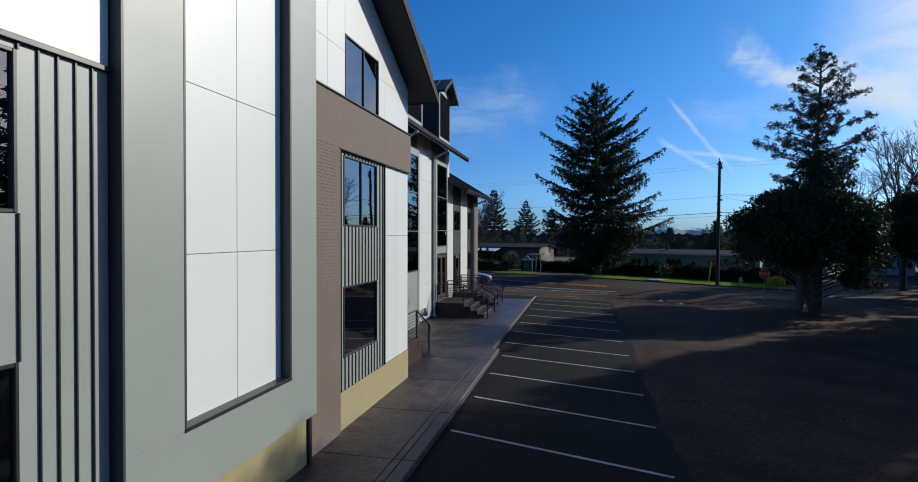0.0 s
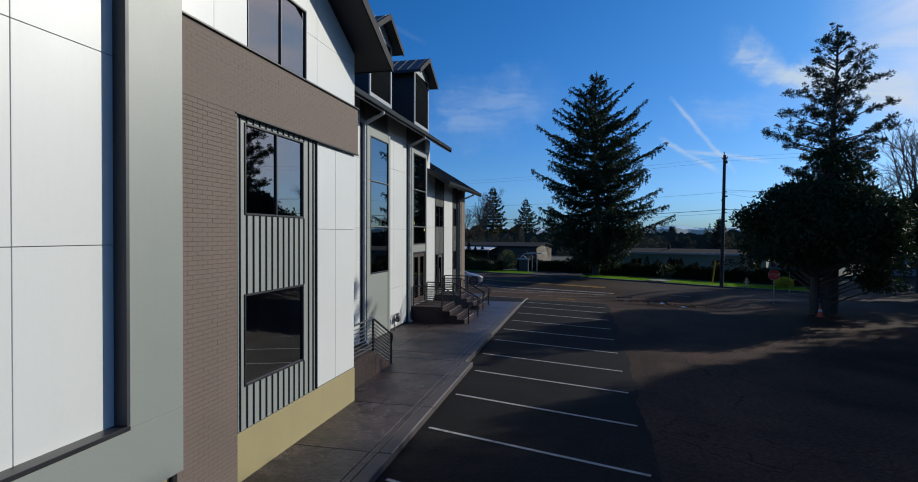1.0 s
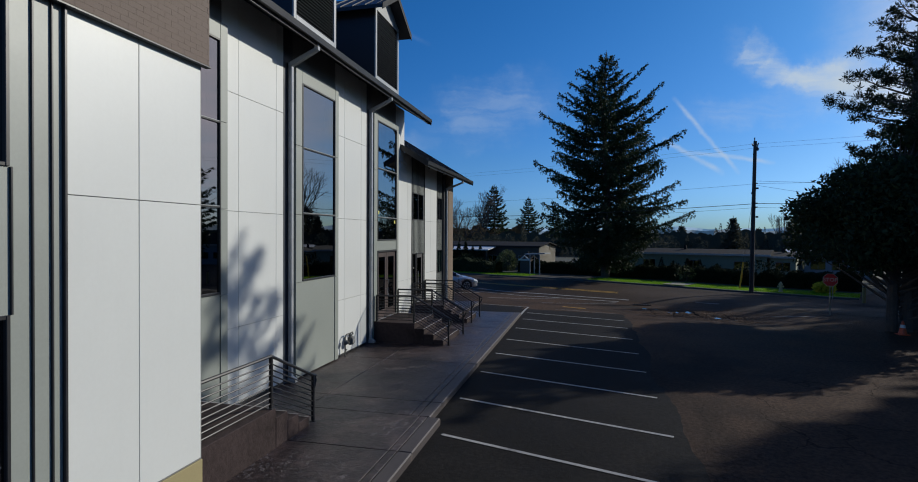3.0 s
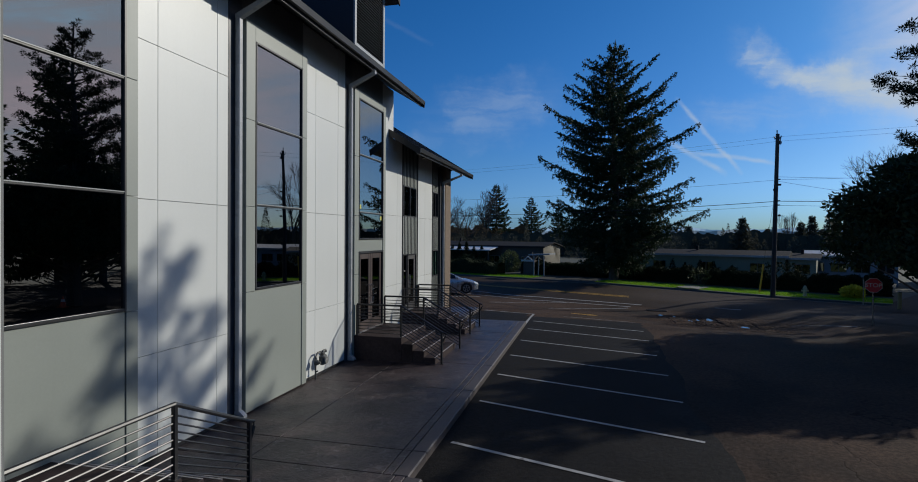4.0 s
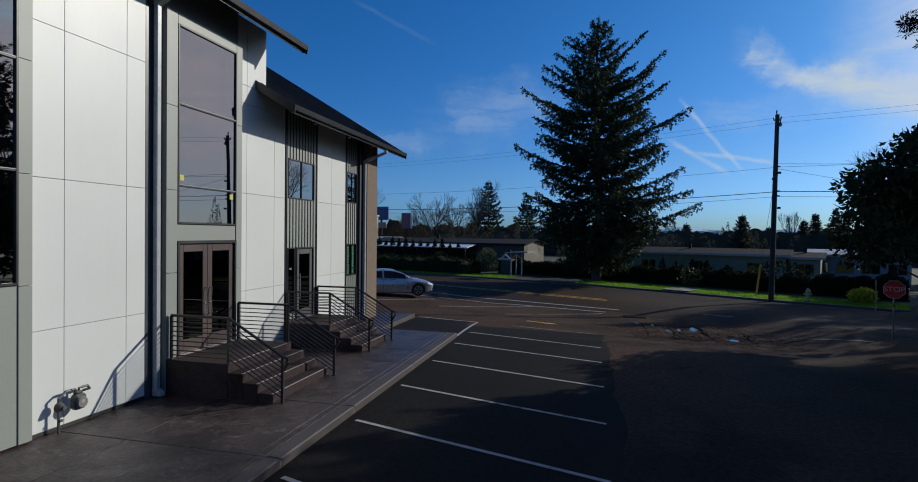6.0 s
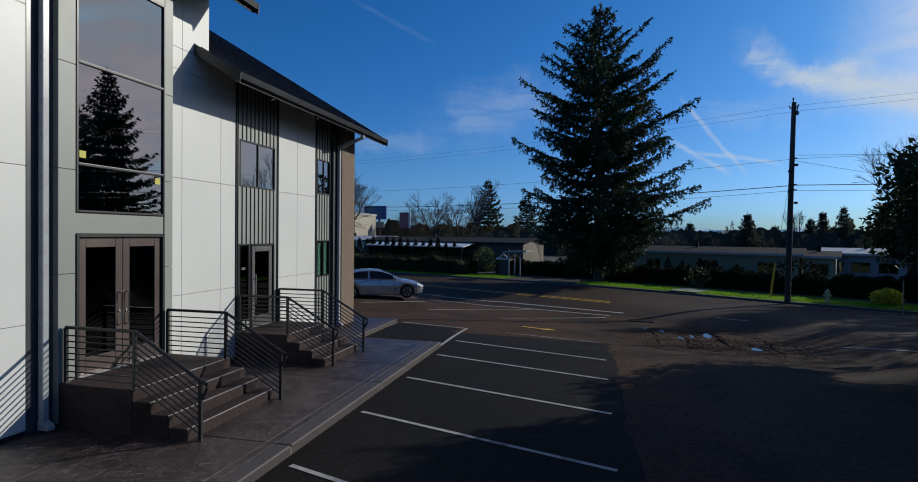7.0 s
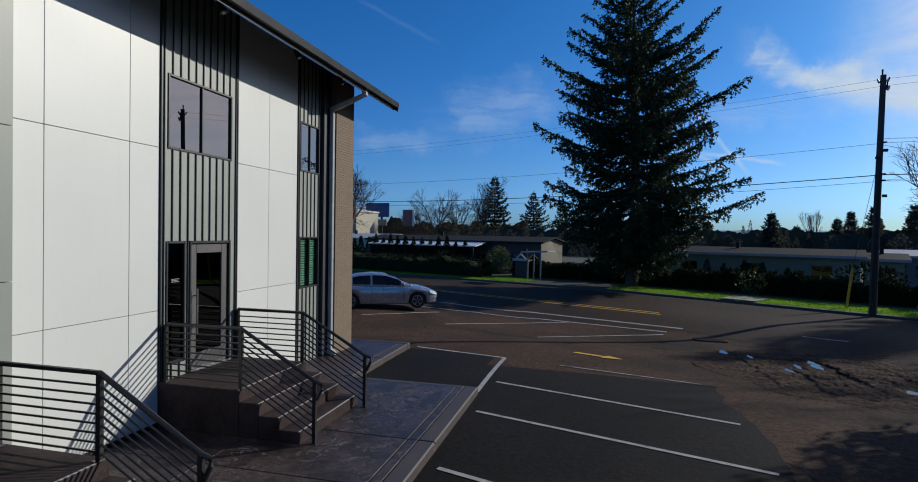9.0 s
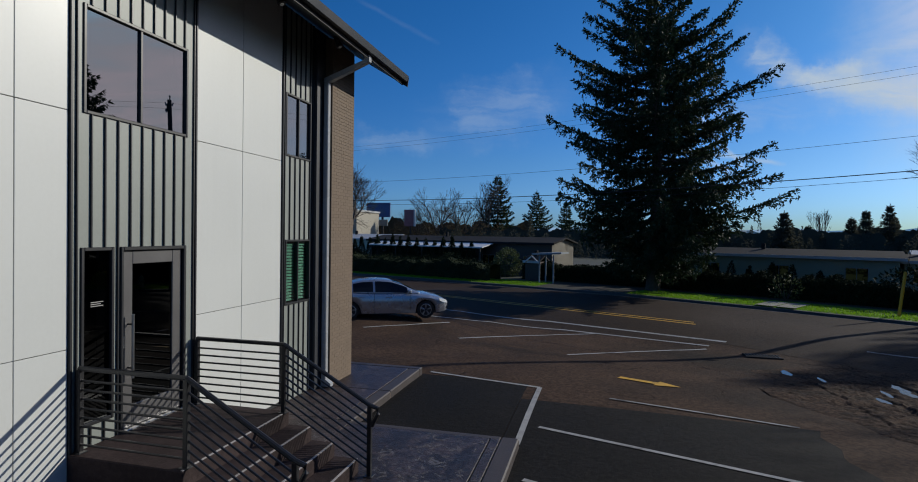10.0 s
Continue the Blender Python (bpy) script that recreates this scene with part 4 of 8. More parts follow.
# nearest wall beyond the frame
bm = wall_with_holes(2.282, 2.40, -27.2, -21.13, 0.95, 5.86, [WL1, WL2])
part("siding_sheet", bm, GREY_SIDING, wall_gable, "grey-green ribbed metal siding")
siding(wall_gable, 2.40, -27.1, -21.13, 0.95, 5.86, 0.182, [WL1, WL2], -26.96)
panels(wall_gable, 2.28, (-27.2, -24.4, -21.13), (5.92, 8.28), WHITE, 0.14)
part("drip_strip", box((2.30, -27.2, 5.862), (2.45, -21.13, 5.915), 0.004), BLACK_TRIM, wall_gable)
part("plinth", box((2.281, -27.2, 0), (2.36, -21.06, 0.945), 0.006), PLINTH, wall_gable)
window("window_10", 2.40, *WL1, mullions=((WL1[0] + WL1[1]) / 2,), label="two-pane sliding window in a black frame")
window("window_11", 2.40, *WL2, label="wide fixed tinted window in a black frame")

# gable roof with deep overhang
roof_g = thing("roof_gable", (2.3, RIDGE_Y, 12.5), "dark metal gable roof with a deep overhang", "roof", kind="structure")
GX = 3.02
for s in (1, -1):
    ye = RIDGE_Y + s * (G_CORNER - RIDGE_Y + 0.55)
    zr = gable_z(RIDGE_Y) + 0.22
    ze = zr - abs(ye - RIDGE_Y) * G_SLOPE
    part("roof_sheet", prism([(RIDGE_Y, zr), (ye, ze), (ye, ze - 0.14), (RIDGE_Y, zr - 0.14)], -11.0, GX), ROOF, roof_g)
    part("soffit", prism([(RIDGE_Y, zr - 0.145), (ye, ze - 0.145), (ye, ze - 0.17), (RIDGE_Y, zr - 0.17)], -11.0, GX - 0.02), SOFFIT, roof_g)
    part("bargeboard", prism([(RIDGE_Y, zr + 0.03), (ye, ze + 0.03), (ye, ze - 0.22), (RIDGE_Y, zr - 0.22)], GX + 0.002, GX + 0.035), ROOF_EDGE, roof_g)
    part("fascia", box((-11.0, min(ye, ye + s * 0.03) + s * 0.002, ze - 0.2), (GX + 0.03, max(ye, ye + s * 0.03) + s * 0.002, ze + 0.02)), ROOF_EDGE, roof_g)

# plain shell behind the fronts
def shell(name, x0, x1, y0, y1, z1, label):
    bm = bmesh.new()
    t = 0.2
    add_box(bm, (x0, y0, 0), (x0 + t, y1, z1))
    add_box(bm, (x0 + t, y0, 0), (x1, y0 + t, z1))
    add_box(bm, (x0 + t, y1 - t, 0), (x1, y1, z1))
    return solid(name, bm, INSIDE, label, "wall", kind="structure")


shell("wall_back_tall", -13.2, -0.345, -11.0, 4.0, 8.4, "plain back walls of the tall section")
shell("wall_back_wing", -13.2, -0.92, 4.15, 11.29, 6.7, "plain back walls of the wing")
shell("wall_back_gable", -10.9, 2.045, -27.2, -11.01, 8.3, "plain back walls of the gabled block")
for nm, lo, hi in (("floor_tall", (-13, -10.8, 0.60), (-0.36, 3.8, 0.80)), ("floor_wing", (-13, 4.4, 0.60), (-0.55, 11.0, 0.80)), ("floor_gable", (-10.7, -27.0, 0.60), (2.04, -11.25, 0.80)),
                   ("floor_upper_wing", (-13, 4.4, 3.45), (-0.55, 11.0, 3.7)), ("floor_upper_gable", (-10.7, -27.0, 3.4), (2.04, -11.25, 3.65)), ("floor_attic_gable", (-10.7, -27.0, 6.2), (2.04, -11.25, 6.45))):
    solid(nm, box(lo, hi), INSIDE, "plain indoor floor", "floor", kind="structure")
for nm, lo, hi in (("ceiling_tall", (-13, -10.8, 8.15), (-0.36, 3.8, 8.3)), ("ceiling_wing", (-13, 4.4, 6.4), (-0.55, 11.0, 6.55))):
    solid(nm, box(lo, hi), INSIDE, "plain indoor ceiling", "ceiling", kind="structure")


# ---- pavement, stairs, railings ----
KX, KY_STEP, KY_END = 4.03, -6.55, 8.75

PAVE_BASE = solid("pavement", prism([(-0.6, -30), (4.25, -30), (4.25, KY_STEP), (KX, KY_STEP), (KX, KY_END), (1.28, KY_END), (1.28, 12.3), (-0.6, 12.3)], -0.3, PAVE - 0.03, "z"), MORTAR,
                  "plum-stained concrete pavement along the church", "pavement", kind="structure")
joints = [-30, -27.3, -24.6, -21.9, -19.2, -16.5, -13.8, -11.1, -8.35, KY_STEP, -5.6, -1.9, 0.62, 4.2, 5.75, KY_END]
for a, b in zip(joints, joints[1:]):
    xk = 4.25 if b <= KY_STEP + 0.01 else KX
    for x0, x1 in ((-0.6, 1.30), (1.30, xk - 0.42)):
        if a < -11 and x1 < 2:
            continue
        if a < -11:
            x0 = 1.6
        part("slab", box((x0 + 0.006, a + 0.007, PAVE - 0.03), (x1 - 0.006, b - 0.007, PAVE), 0.008), CONCRETE, PAVE_BASE)
    part("kerb_stone", box((xk - 0.41, a + 0.004, PAVE - 0.03), (xk - 0.27, b - 0.004, PAVE), 0.008), CONCRETE, PAVE_BASE)
    part("kerb_stone", box((xk - 0.262, a + 0.004, -0.28), (xk + 0.002, b - 0.004, PAVE + 0.002), 0.02), KERB, PAVE_BASE)
for a, b in ((KY_END, 10.5), (10.5, 12.3)):
    part("slab", box((-0.6, a + 0.006, PAVE - 0.03), (1.02, b - 0.006, PAVE), 0.008), CONCRETE, PAVE_BASE)
    part("kerb_stone", box((1.03, a + 0.004, -0.28), (1.285, b - 0.004, PAVE + 0.002), 0.02), KERB, PAVE_BASE)
part("kerb_stone", box((-0.6, 12.30, -0.28), (1.285, 12.50, PAVE + 0.002), 0.02), KERB, PAVE_BASE)
part("kerb_stone", box((1.29, KY_END - 0.14, -0.28), (KX - 0.27, KY_END + 0.003, PAVE + 0.001), 0.02), KERB, PAVE_BASE)


def steps(name, place, turn, width, run, label, tread=0.30, risers=4):
    """Landing with steps that lead down from it along its own +x; place is the wall-side corner."""
    st = thing(name, place, label, "stairs", group="entrance stairs")
    st.matrix_basis = Matrix.Translation(place) @ Matrix.Rotation(turn, 4, "Z")
    rise = (LAND - PAVE) / risers

    def local(nm, bm, m, lab=""):
        ob = new(nm, mesh_of(nm, bm, m))
        ob.parent = st
        return tagged(ob, lab)
    h = LAND - PAVE
    local("landing", box((0, 0, -0.02), (run, width, h), 0.012), STEP)
    for k in range(1, risers):
        x0 = run + (k - 1) * tread
        local("step", box((x0 + 0.001, 0, -0.02), (x0 + tread, width, h - k * rise), 0.012), STEP)
        local("nosing", box((x0 + tread - 0.035, 0.01, h - k * rise + 0.0005), (x0 + tread - 0.004, width - 0.01, h - k * rise + 0.004), 0.001), STEP_NOSE, "pale worn step edge with its glint put into the colour")
    local("nosing", box((run - 0.035, 0.01, h + 0.0005), (run - 0.004, width - 0.01, h + 0.004), 0.001), STEP_NOSE, "pale worn step edge with its glint put into the colour")
    return st


steps("entrance_stairs", (-0.09, 0.34, PAVE), 0, 2.34, 1.54, "plum concrete stairs and landing before the double door", tread=0.335)
steps("entrance_stairs", (-0.245, 5.11, PAVE), 0, 1.92, 1.44, "plum concrete stairs and landing before the single door", tread=0.335)
steps("entrance_stairs", (1.92, -11.0, PAVE), radians(90), 1.98, 2.28, "plum concrete stairs beside the gabled block", tread=0.38)


def railing(runs, label, bars=8, height=0.90, end_hook=True):
    """Horizontal-bar railing along base points; a post at each point."""
    base = Vector(runs[0])
    r = thing("railing", base, label, "railing", group="entrance railings")
    tops = [Vector(p) + Vector((0, 0, height)) for p in runs]
    for p in runs:
        p = Vector(p)
        part("post", box(p - Vector((0.027, 0.027, 0)), p + Vector((0.027, 0.027, height - 0.01)), 0.004), RAIL, r)
        part("foot_plate", box(p - Vector((0.055, 0.055, 0)), p + Vector((0.055, 0.055, 0.01)), 0.003), RAIL, r)
    for a, b in zip(runs, runs[1:]):
        a, b = Vector(a), Vector(b)
        for k in range(bars):
            dz = Vector((0, 0, 0.09 + k * (height - 0.12) / bars))
            part("bar", add_tube(bmesh.new(), a + dz, b + dz, 0.0125, sides=6), RAIL, r)
    line = list(tops)
    if end_hook:
        d = (Vector(runs[-1]) - Vector(runs[-2])).normalized()
        flat = Vector((d.x, d.y, 0)).normalized()
        line += [tops[-1] + flat * 0.10 + Vector((0, 0, -0.03)), tops[-1] + flat * 0.11 + Vector((0, 0, -0.10)), tops[-1] + flat * 0.03 + Vector((0, 0, -0.26))]
    part("handrail", tube(line, 0.029, 8), RAIL, r)
    return r


E1, E2 = 1.43, 1.16
for y in (0.42, 2.59):
    railing([(0.06, y, LAND), (E1 - 0.02, y, LAND), (E1 + 1.19, y, PAVE)], "black steel railing with horizontal bars at the double door")
for y in (5.20, 6.95):
    railing([(-0.18, y, LAND), (E2 - 0.0, y, LAND), (E2 + 1.22, y, PAVE)], "black steel railing with horizontal bars at the single door")
railing([(1.86, -10.90, LAND), (1.86, -8.78, LAND), (1.86, -7.32, PAVE)], "black steel railing with horizontal bars by the gabled block")

# gas meter on the wall
GAS = mat("grey_gas_meter", (0.075, 0.075, 0.07), 0.5, vary=0.12)
gm = thing("gas_meter", (0.0, -1.75, PAVE), "grey gas meter with pipes against the white wall", "gas meter")
part("riser_pipe", tube([(0.03, -1.98, PAVE - 0.01), (0.03, -1.98, 0.72), (0.03, -1.86, 0.80), (0.03, -1.78, 0.80)], 0.022), GAS, gm)
part("outlet_pipe", tube([(0.03, -1.56, 0.80), (0.03, -1.46, 0.80), (0.03, -1.42, 0.74), (-0.09, -1.42, 0.70)], 0.022), GAS, gm)
part("meter_body", box((-0.01, -1.78, 0.46), (0.15, -1.55, 0.72), 0.045), GAS, gm)
part("meter_face", add_tube(bmesh.new(), (0.151, -1.665, 0.58), (0.175, -1.665, 0.58), 0.10, 0.085, sides=18), mat("pale_meter_face", (0.16, 0.16, 0.15), 0.5, vary=0.1), gm, "paler round meter face")
part("inlet_pipe", tube([(0.03, -1.76, 0.80), (0.03, -1.70, 0.80), (0.03, -1.70, 0.68)], 0.02), GAS, gm)
part("outlet_elbow", tube([(0.03, -1.62, 0.68), (0.03, -1.62, 0.80), (0.03, -1.54, 0.80)], 0.02), GAS, gm)
part("meter_cap", box((0.02, -1.72, 0.722), (0.10, -1.61, 0.765), 0.015), GAS, gm)
part("dial", add_tube(bmesh.new(), (0.1755, -1.665, 0.60), (0.178, -1.665, 0.60), 0.03, sides=14), LINE_WHITE, gm)
part("regulator_dish", add_tube(bmesh.new(), (0.03, -1.98, 0.58), (0.12, -1.98, 0.58), 0.085, 0.05, sides=16), GAS, gm)
part("regulator_cap", add_tube(bmesh.new(), (0.121, -1.98, 0.58), (0.16, -1.98, 0.58), 0.03, sides=12), GAS, gm)
part("valve", box((0.055, -2.0, 0.34), (0.085, -1.94, 0.38), 0.006), GAS, gm)


# ---- ground, lot, road ----
def ease(t):
    t = min(1.0, max(0.0, t))
    return t * t * (3 - 2 * t)


def ground_z(x, y):
    """The lot falls to the road, deepest in a hollow round the storm drain, then gently on beyond it."""
    d = 0.407 * x + 0.914 * y
    z = -0.5 * ease((d - 17.5) / 13)
    hollow = -0.80 * ease((d - 10.5) / 13.5) + 0.30 * ease((d - 22.5) / 5.5)
    z += (hollow - z) * ease((x + 7) / 10.5) * (1 - ease((x - 14.5) / 4))
    far = min(1, max(0, (d - 60) / 400))
    return z - 9.0 * far * far * (3 - 2 * far)


def sheet(xs, ys, dz, keep=None):
    bm = bmesh.new()
    v = {}
    for i, x in enumerate(xs):
        for j, y in enumerate(ys):
            v[i, j] = bm.verts.new((x, y, ground_z(x, y) + dz))
    for i in range(len(xs) - 1):
        for j in range(len(ys) - 1):
            if keep is None or keep((xs[i] + xs[i + 1]) / 2, (ys[j] + ys[j + 1]) / 2):
                bm.faces.new((v[i, j], v[i + 1, j], v[i + 1, j + 1], v[i, j + 1]))
    return bm


def spaced(a, b, step):
    n = max(1, round((b - a) / step))
    return [a + (b - a) * i / n for i in range(n + 1)]


far_x = [-3000, -1500, -700, -350, -180] + spaced(-90, 90, 3) + [180, 350, 700, 1500, 3000]
far_y = [-600, -300, -120] + spaced(-60, 120, 3) + [180, 260, 350, 500, 700, 1000, 1500, 2200, 3000]
solid("ground", sheet(far_x, far_y, -0.22), EARTH, "dull grassy ground reaching to the horizon", "ground", kind="structure")


# far kerb line of the road, curving gently
KERB_LINE = [(-75, 61.5), (-45, 53.0), (-15.6, 44.5), (-0.4, 38.9), (6.7, 36.0), (12.8, 32.3), (18.6, 28.5), (22.6, 26.1), (25.0, 25.0)]
NEAR_LINE = [(-75, 45.0), (-45, 37.2), (-12, 26.8), (0.0, 24.2), (9.9, 22.4), (16.0, 17.6), (20.5, 13.3), (27, 9.6), (48, -3.0), (80, -22)]


def along(line, s):
    """A point at fraction s of a line of points, and its direction."""
    pts = [Vector((*p, 0)) for p in line]
    lens = [(b - a).length for a, b in zip(pts, pts[1:])]
    d = s * sum(lens)
    for a, b, n in zip(pts, pts[1:], lens):
        if d <= n or b is pts[-1]:
            return a + (b - a) * (d / n), (b - a).normalized()
        d -= n


def ribbon(line, offset0, offset1, dz0, dz1, steps_n, s0=0.0, s1=1.0):
    """A strip beside a line, offsets to its left, following the ground."""
    bm = bmesh.new()
    last = None
    for k in range(steps_n + 1):
        p, d = along(line, s0 + (s1 - s0) * k / steps_n)
        left = Vector((-d.y, d.x, 0))
        row = []
        for o, dz in ((offset0, dz0), (offset1, dz1)):
            q = p + left * o
            row.append(bm.verts.new((q.x, q.y, ground_z(q.x, q.y) + dz)))
        if last:
            bm.faces.new((last[0], row[0], row[1], last[1]))
        last = row
    bmesh.ops.recalc_face_normals(bm, faces=bm.faces)
    return bm


# old asphalt of the lot and the road beyond it
def in_lot(x, y):
    for (xa, ya), (xb, yb) in zip(NEAR_LINE, NEAR_LINE[1:]):
        if xa <= x <= xb:
            return y < ya + (yb - ya) * (x - xa) / (xb - xa) + 1.2


solid("parking_lot", sheet(spaced(-14, 48, 0.5), spaced(-45, 34, 0.5), 0.0, in_lot), ASPHALT, "worn brownish asphalt parking lot", "parking lot", kind="structure")
road = bmesh.new()
rows = []
for k in range(241):
    s = k / 240
    x = -75 + 150 * s
    def y_at(line):
        for (xa, ya), (xb, yb) in zip(line, line[1:]):
            if xa <= x <= xb:
                return ya + (yb - ya) * (x - xa) / (xb - xa)
        (xa, ya), (xb, yb) = line[-2:]
        return yb + (yb - ya) / (xb - xa) * (x - xb)
    ya, yb = y_at(NEAR_LINE), y_at(KERB_LINE)
    rows.append([road.verts.new((x, ya + (yb - ya) * j / 24, ground_z(x, ya + (yb - ya) * j / 24) + 0.008)) for j in range(25)])
for a, b in zip(rows, rows[1:]):
    for j in range(24):
        road.faces.new((a[j], b[j], b[j + 1], a[j + 1]))
solid("road", road, ROAD, "grey asphalt road with yellow centre lines", "road", kind="structure")

# sealed black asphalt under the stalls and before the far slab
sealed = sheet(spaced(KX - 0.3, 8.95, 0.4), spaced(-30, 11.3, 0.2), 0.006)
for v in sealed.verts:
    if v.co.x > 8.9:
        v.co.x += 0.30 * noise.noise(Vector((0, v.co.y * 0.35, 3))) + 0.10 * noise.noise(Vector((0, v.co.y * 1.7, 8)))
solid("sealed_stalls", sealed, SEALED, "freshly sealed black asphalt under the stalls", "parking lot", kind="structure")
solid("sealed_apron", sheet(spaced(1.25, KX - 0.31, 0.4), spaced(KY_END - 0.1, 12.55, 0.4), 0.006), SEALED, "sealed black asphalt beside the pavement end", "parking lot", kind="structure")


def stripe(name, points, width, material, label, category="road marking", group="", dz=0.016):
    """A painted line through the given points, lying on the ground."""
    pts = [Vector((*p, 0)) for p in points]
    way = []
    for i, (a, b) in enumerate(zip(pts, pts[1:])):
        n = max(3, round((b - a).length / 0.4))
        way += [a + (b - a) * k / n for k in range(n + (i == len(pts) - 2))]
    bm = bmesh.new()
    last = None
    for i, p in enumerate(way):
        d = (way[min(i + 1, len(way) - 1)] - way[max(i - 1, 0)]).normalized()
        side = Vector((-d.y, d.x, 0)) * (width / 2)
        row = [bm.verts.new((q.x, q.y, ground_z(q.x, q.y) + dz)) for q in (p - side, p + side)]
        if last:
            bm.faces.new((last[0], row[0], row[1], last[1]))
        last = row
    return solid(name, bm, material, label, category, group, kind="structure")


STALLS = [(4.42, -14.49), (4.42, -11.99), (4.42, -9.53), (4.42, -7.05), (4.23, -4.72), (4.23, -2.17), (4.23, 0.28), (4.23, 2.71), (4.23, 5.22), (4.23, 7.69), (4.23, 9.72)]
for x, y in STALLS:
    stripe("stall_line", ((x, y), (8.72, y - 1.40 * (8.72 - x) / 4.5)), 0.088, LINE_WHITE, "worn white painted stall line", group="stall lines")
stripe("stall_line", ((1.40, 12.79), (3.99, 12.33)), 0.10, LINE_WHITE, "worn white painted stall line", group="stall lines")
stripe("stall_line", ((3.99, 12.33), (3.98, 8.86)), 0.10, LINE_WHITE, "worn white painted stall line", group="stall lines")
stripe("stall_line", ((5.43, 12.01), (8.65, 11.33)), 0.09, LINE_FADED, "faded white painted stall line", group="stall lines")
for line in (((-2.70, 18.13), (-1.68, 19.76), (-0.67, 22.12)), ((0.67, 18.40), (1.56, 19.94), (2.60, 21.54), (3.82, 22.73), (5.16, 23.40)),
             ((4.32, 17.56), (5.37, 18.75), (6.52, 19.88), (7.74, 20.87), (9.00, 21.54)), ((-6.0, 15.6), (-4.85, 16.33), (-3.70, 17.20))):
    stripe("bay_line", line, 0.12, LINE_WHITE, "worn white angled line at the street side", group="street side lines")
stripe("edge_line", ((-2.19, 22.95), (0.69, 24.21), (3.81, 23.90), (6.68, 22.92), (9.18, 22.05)), 0.15, LINE_WHITE, "white edge line along the street")
stripe("edge_line", ((-5.20, 25.08), (-1.18, 26.17), (3.05, 25.53), (6.78, 24.00), (9.90, 22.71)), 0.18, LINE_WHITE, "white edge line along the street")
stripe("edge_line", ((15.58, 14.83), (17.77, 12.29)), 0.12, LINE_FADED, "faded white edge line near the street mouth")
stripe("edge_line", ((14.12, 21.91), (15.41, 21.15)), 0.13, LINE_FADED, "faded white edge line near the street mouth")
for off in (0.0, 0.48):
    stripe("centre_line", ((-30, 41.6 + off), (2.51, 28.8 + off), (9.31, 25.6 + off)), 0.14, LINE_YELLOW, "yellow centre line of the street")
# painted direction arrow
bm = bmesh.new()
d = Vector((0.94, -0.34, 0))
e = Vector((0.34, 0.94, 0))
c = Vector((6.39, 14.24, 0))
row = [c + d * u + e * v for u, v in ((-0.72, -0.12), (0.18, -0.12), (0.18, -0.30), (0.72, 0), (0.18, 0.30), (0.18, 0.12), (-0.72, 0.12))]
bm.faces.new([bm.verts.new((p.x, p.y, ground_z(p.x, p.y) + 0.016)) for p in row])
solid("direction_arrow", bm, LINE_YELLOW, "worn yellow painted arrow on the asphalt", "road marking", kind="structure")
# storm drain grate
GRATE = mat("rusty_iron_grate", (0.04, 0.036, 0.032), 0.6, metal=0.6, vary=0.3)
gx0, gy0 = 10.60, 20.80
zg = ground_z(gx0, gy0) + 0.025
dr = thing("storm_drain", (gx0, gy0, zg), "dark iron storm drain grate in the asphalt", "drain grate")
for k in range(11):
    part("grate_bar", box((gx0 - 0.53 + k * 0.1, gy0 - 0.22, zg - 0.06), (gx0 - 0.48 + k * 0.1, gy0 + 0.22, zg + 0.018), 0.004), GRATE, dr)
for y in (gy0 - 0.265, gy0 + 0.225):
    part("grate_frame", box((gx0 - 0.57, y, zg - 0.06), (gx0 + 0.57, y + 0.04, zg + 0.02), 0.004), GRATE, dr)

# broken asphalt with puddles near the street
rut = bmesh.new()
rng = random.Random(3)
n = 230
vv = {}
PUDDLES = ((12.86, 17.1, 0.12, 0.42), (12.70, 16.3, 0.12, 0.36), (11.55, 14.9, 0.08, 0.30), (12.1, 16.0, 0.06, 0.34), (13.62, 13.1, 0.14, 0.26), (10.5, 18.1, 0.11, 0.34), (11.15, 17.3, 0.07, 0.36))
SCARPS = ((13.17, 12.71, 12.2, 18.4, 0.062), (11.83, 11.16, 10.5, 15.8, 0.040), (10.69, 10.48, 10.8, 18.7, 0.034), (14.6, 13.99, 11.2, 16.7, 0.040))


def scarp_height(x, y):
    """Broken edges: the surface steps up towards +x along a few ragged lines."""
    h = 0.0
    for xa, xb, ya, yb, rise in SCARPS:
        f = (y - ya) / (yb - ya)
        xc = xb + (xa - xb) * f + 0.16 * noise.noise(Vector((xa, y * 1.6, 1))) + 0.06 * noise.noise(Vector((xa, y * 6, 4)))
        ends = max(0.0, min(1.0, 4 * f, 4 * (1 - f)))
        d = x - xc
        if d > 0:
            h += rise * ends * min(1.0, d / 0.035) * math.exp(-d / 0.7)
        else:
            h -= 0.4 * rise * ends * math.exp(d / 0.12)
    return h


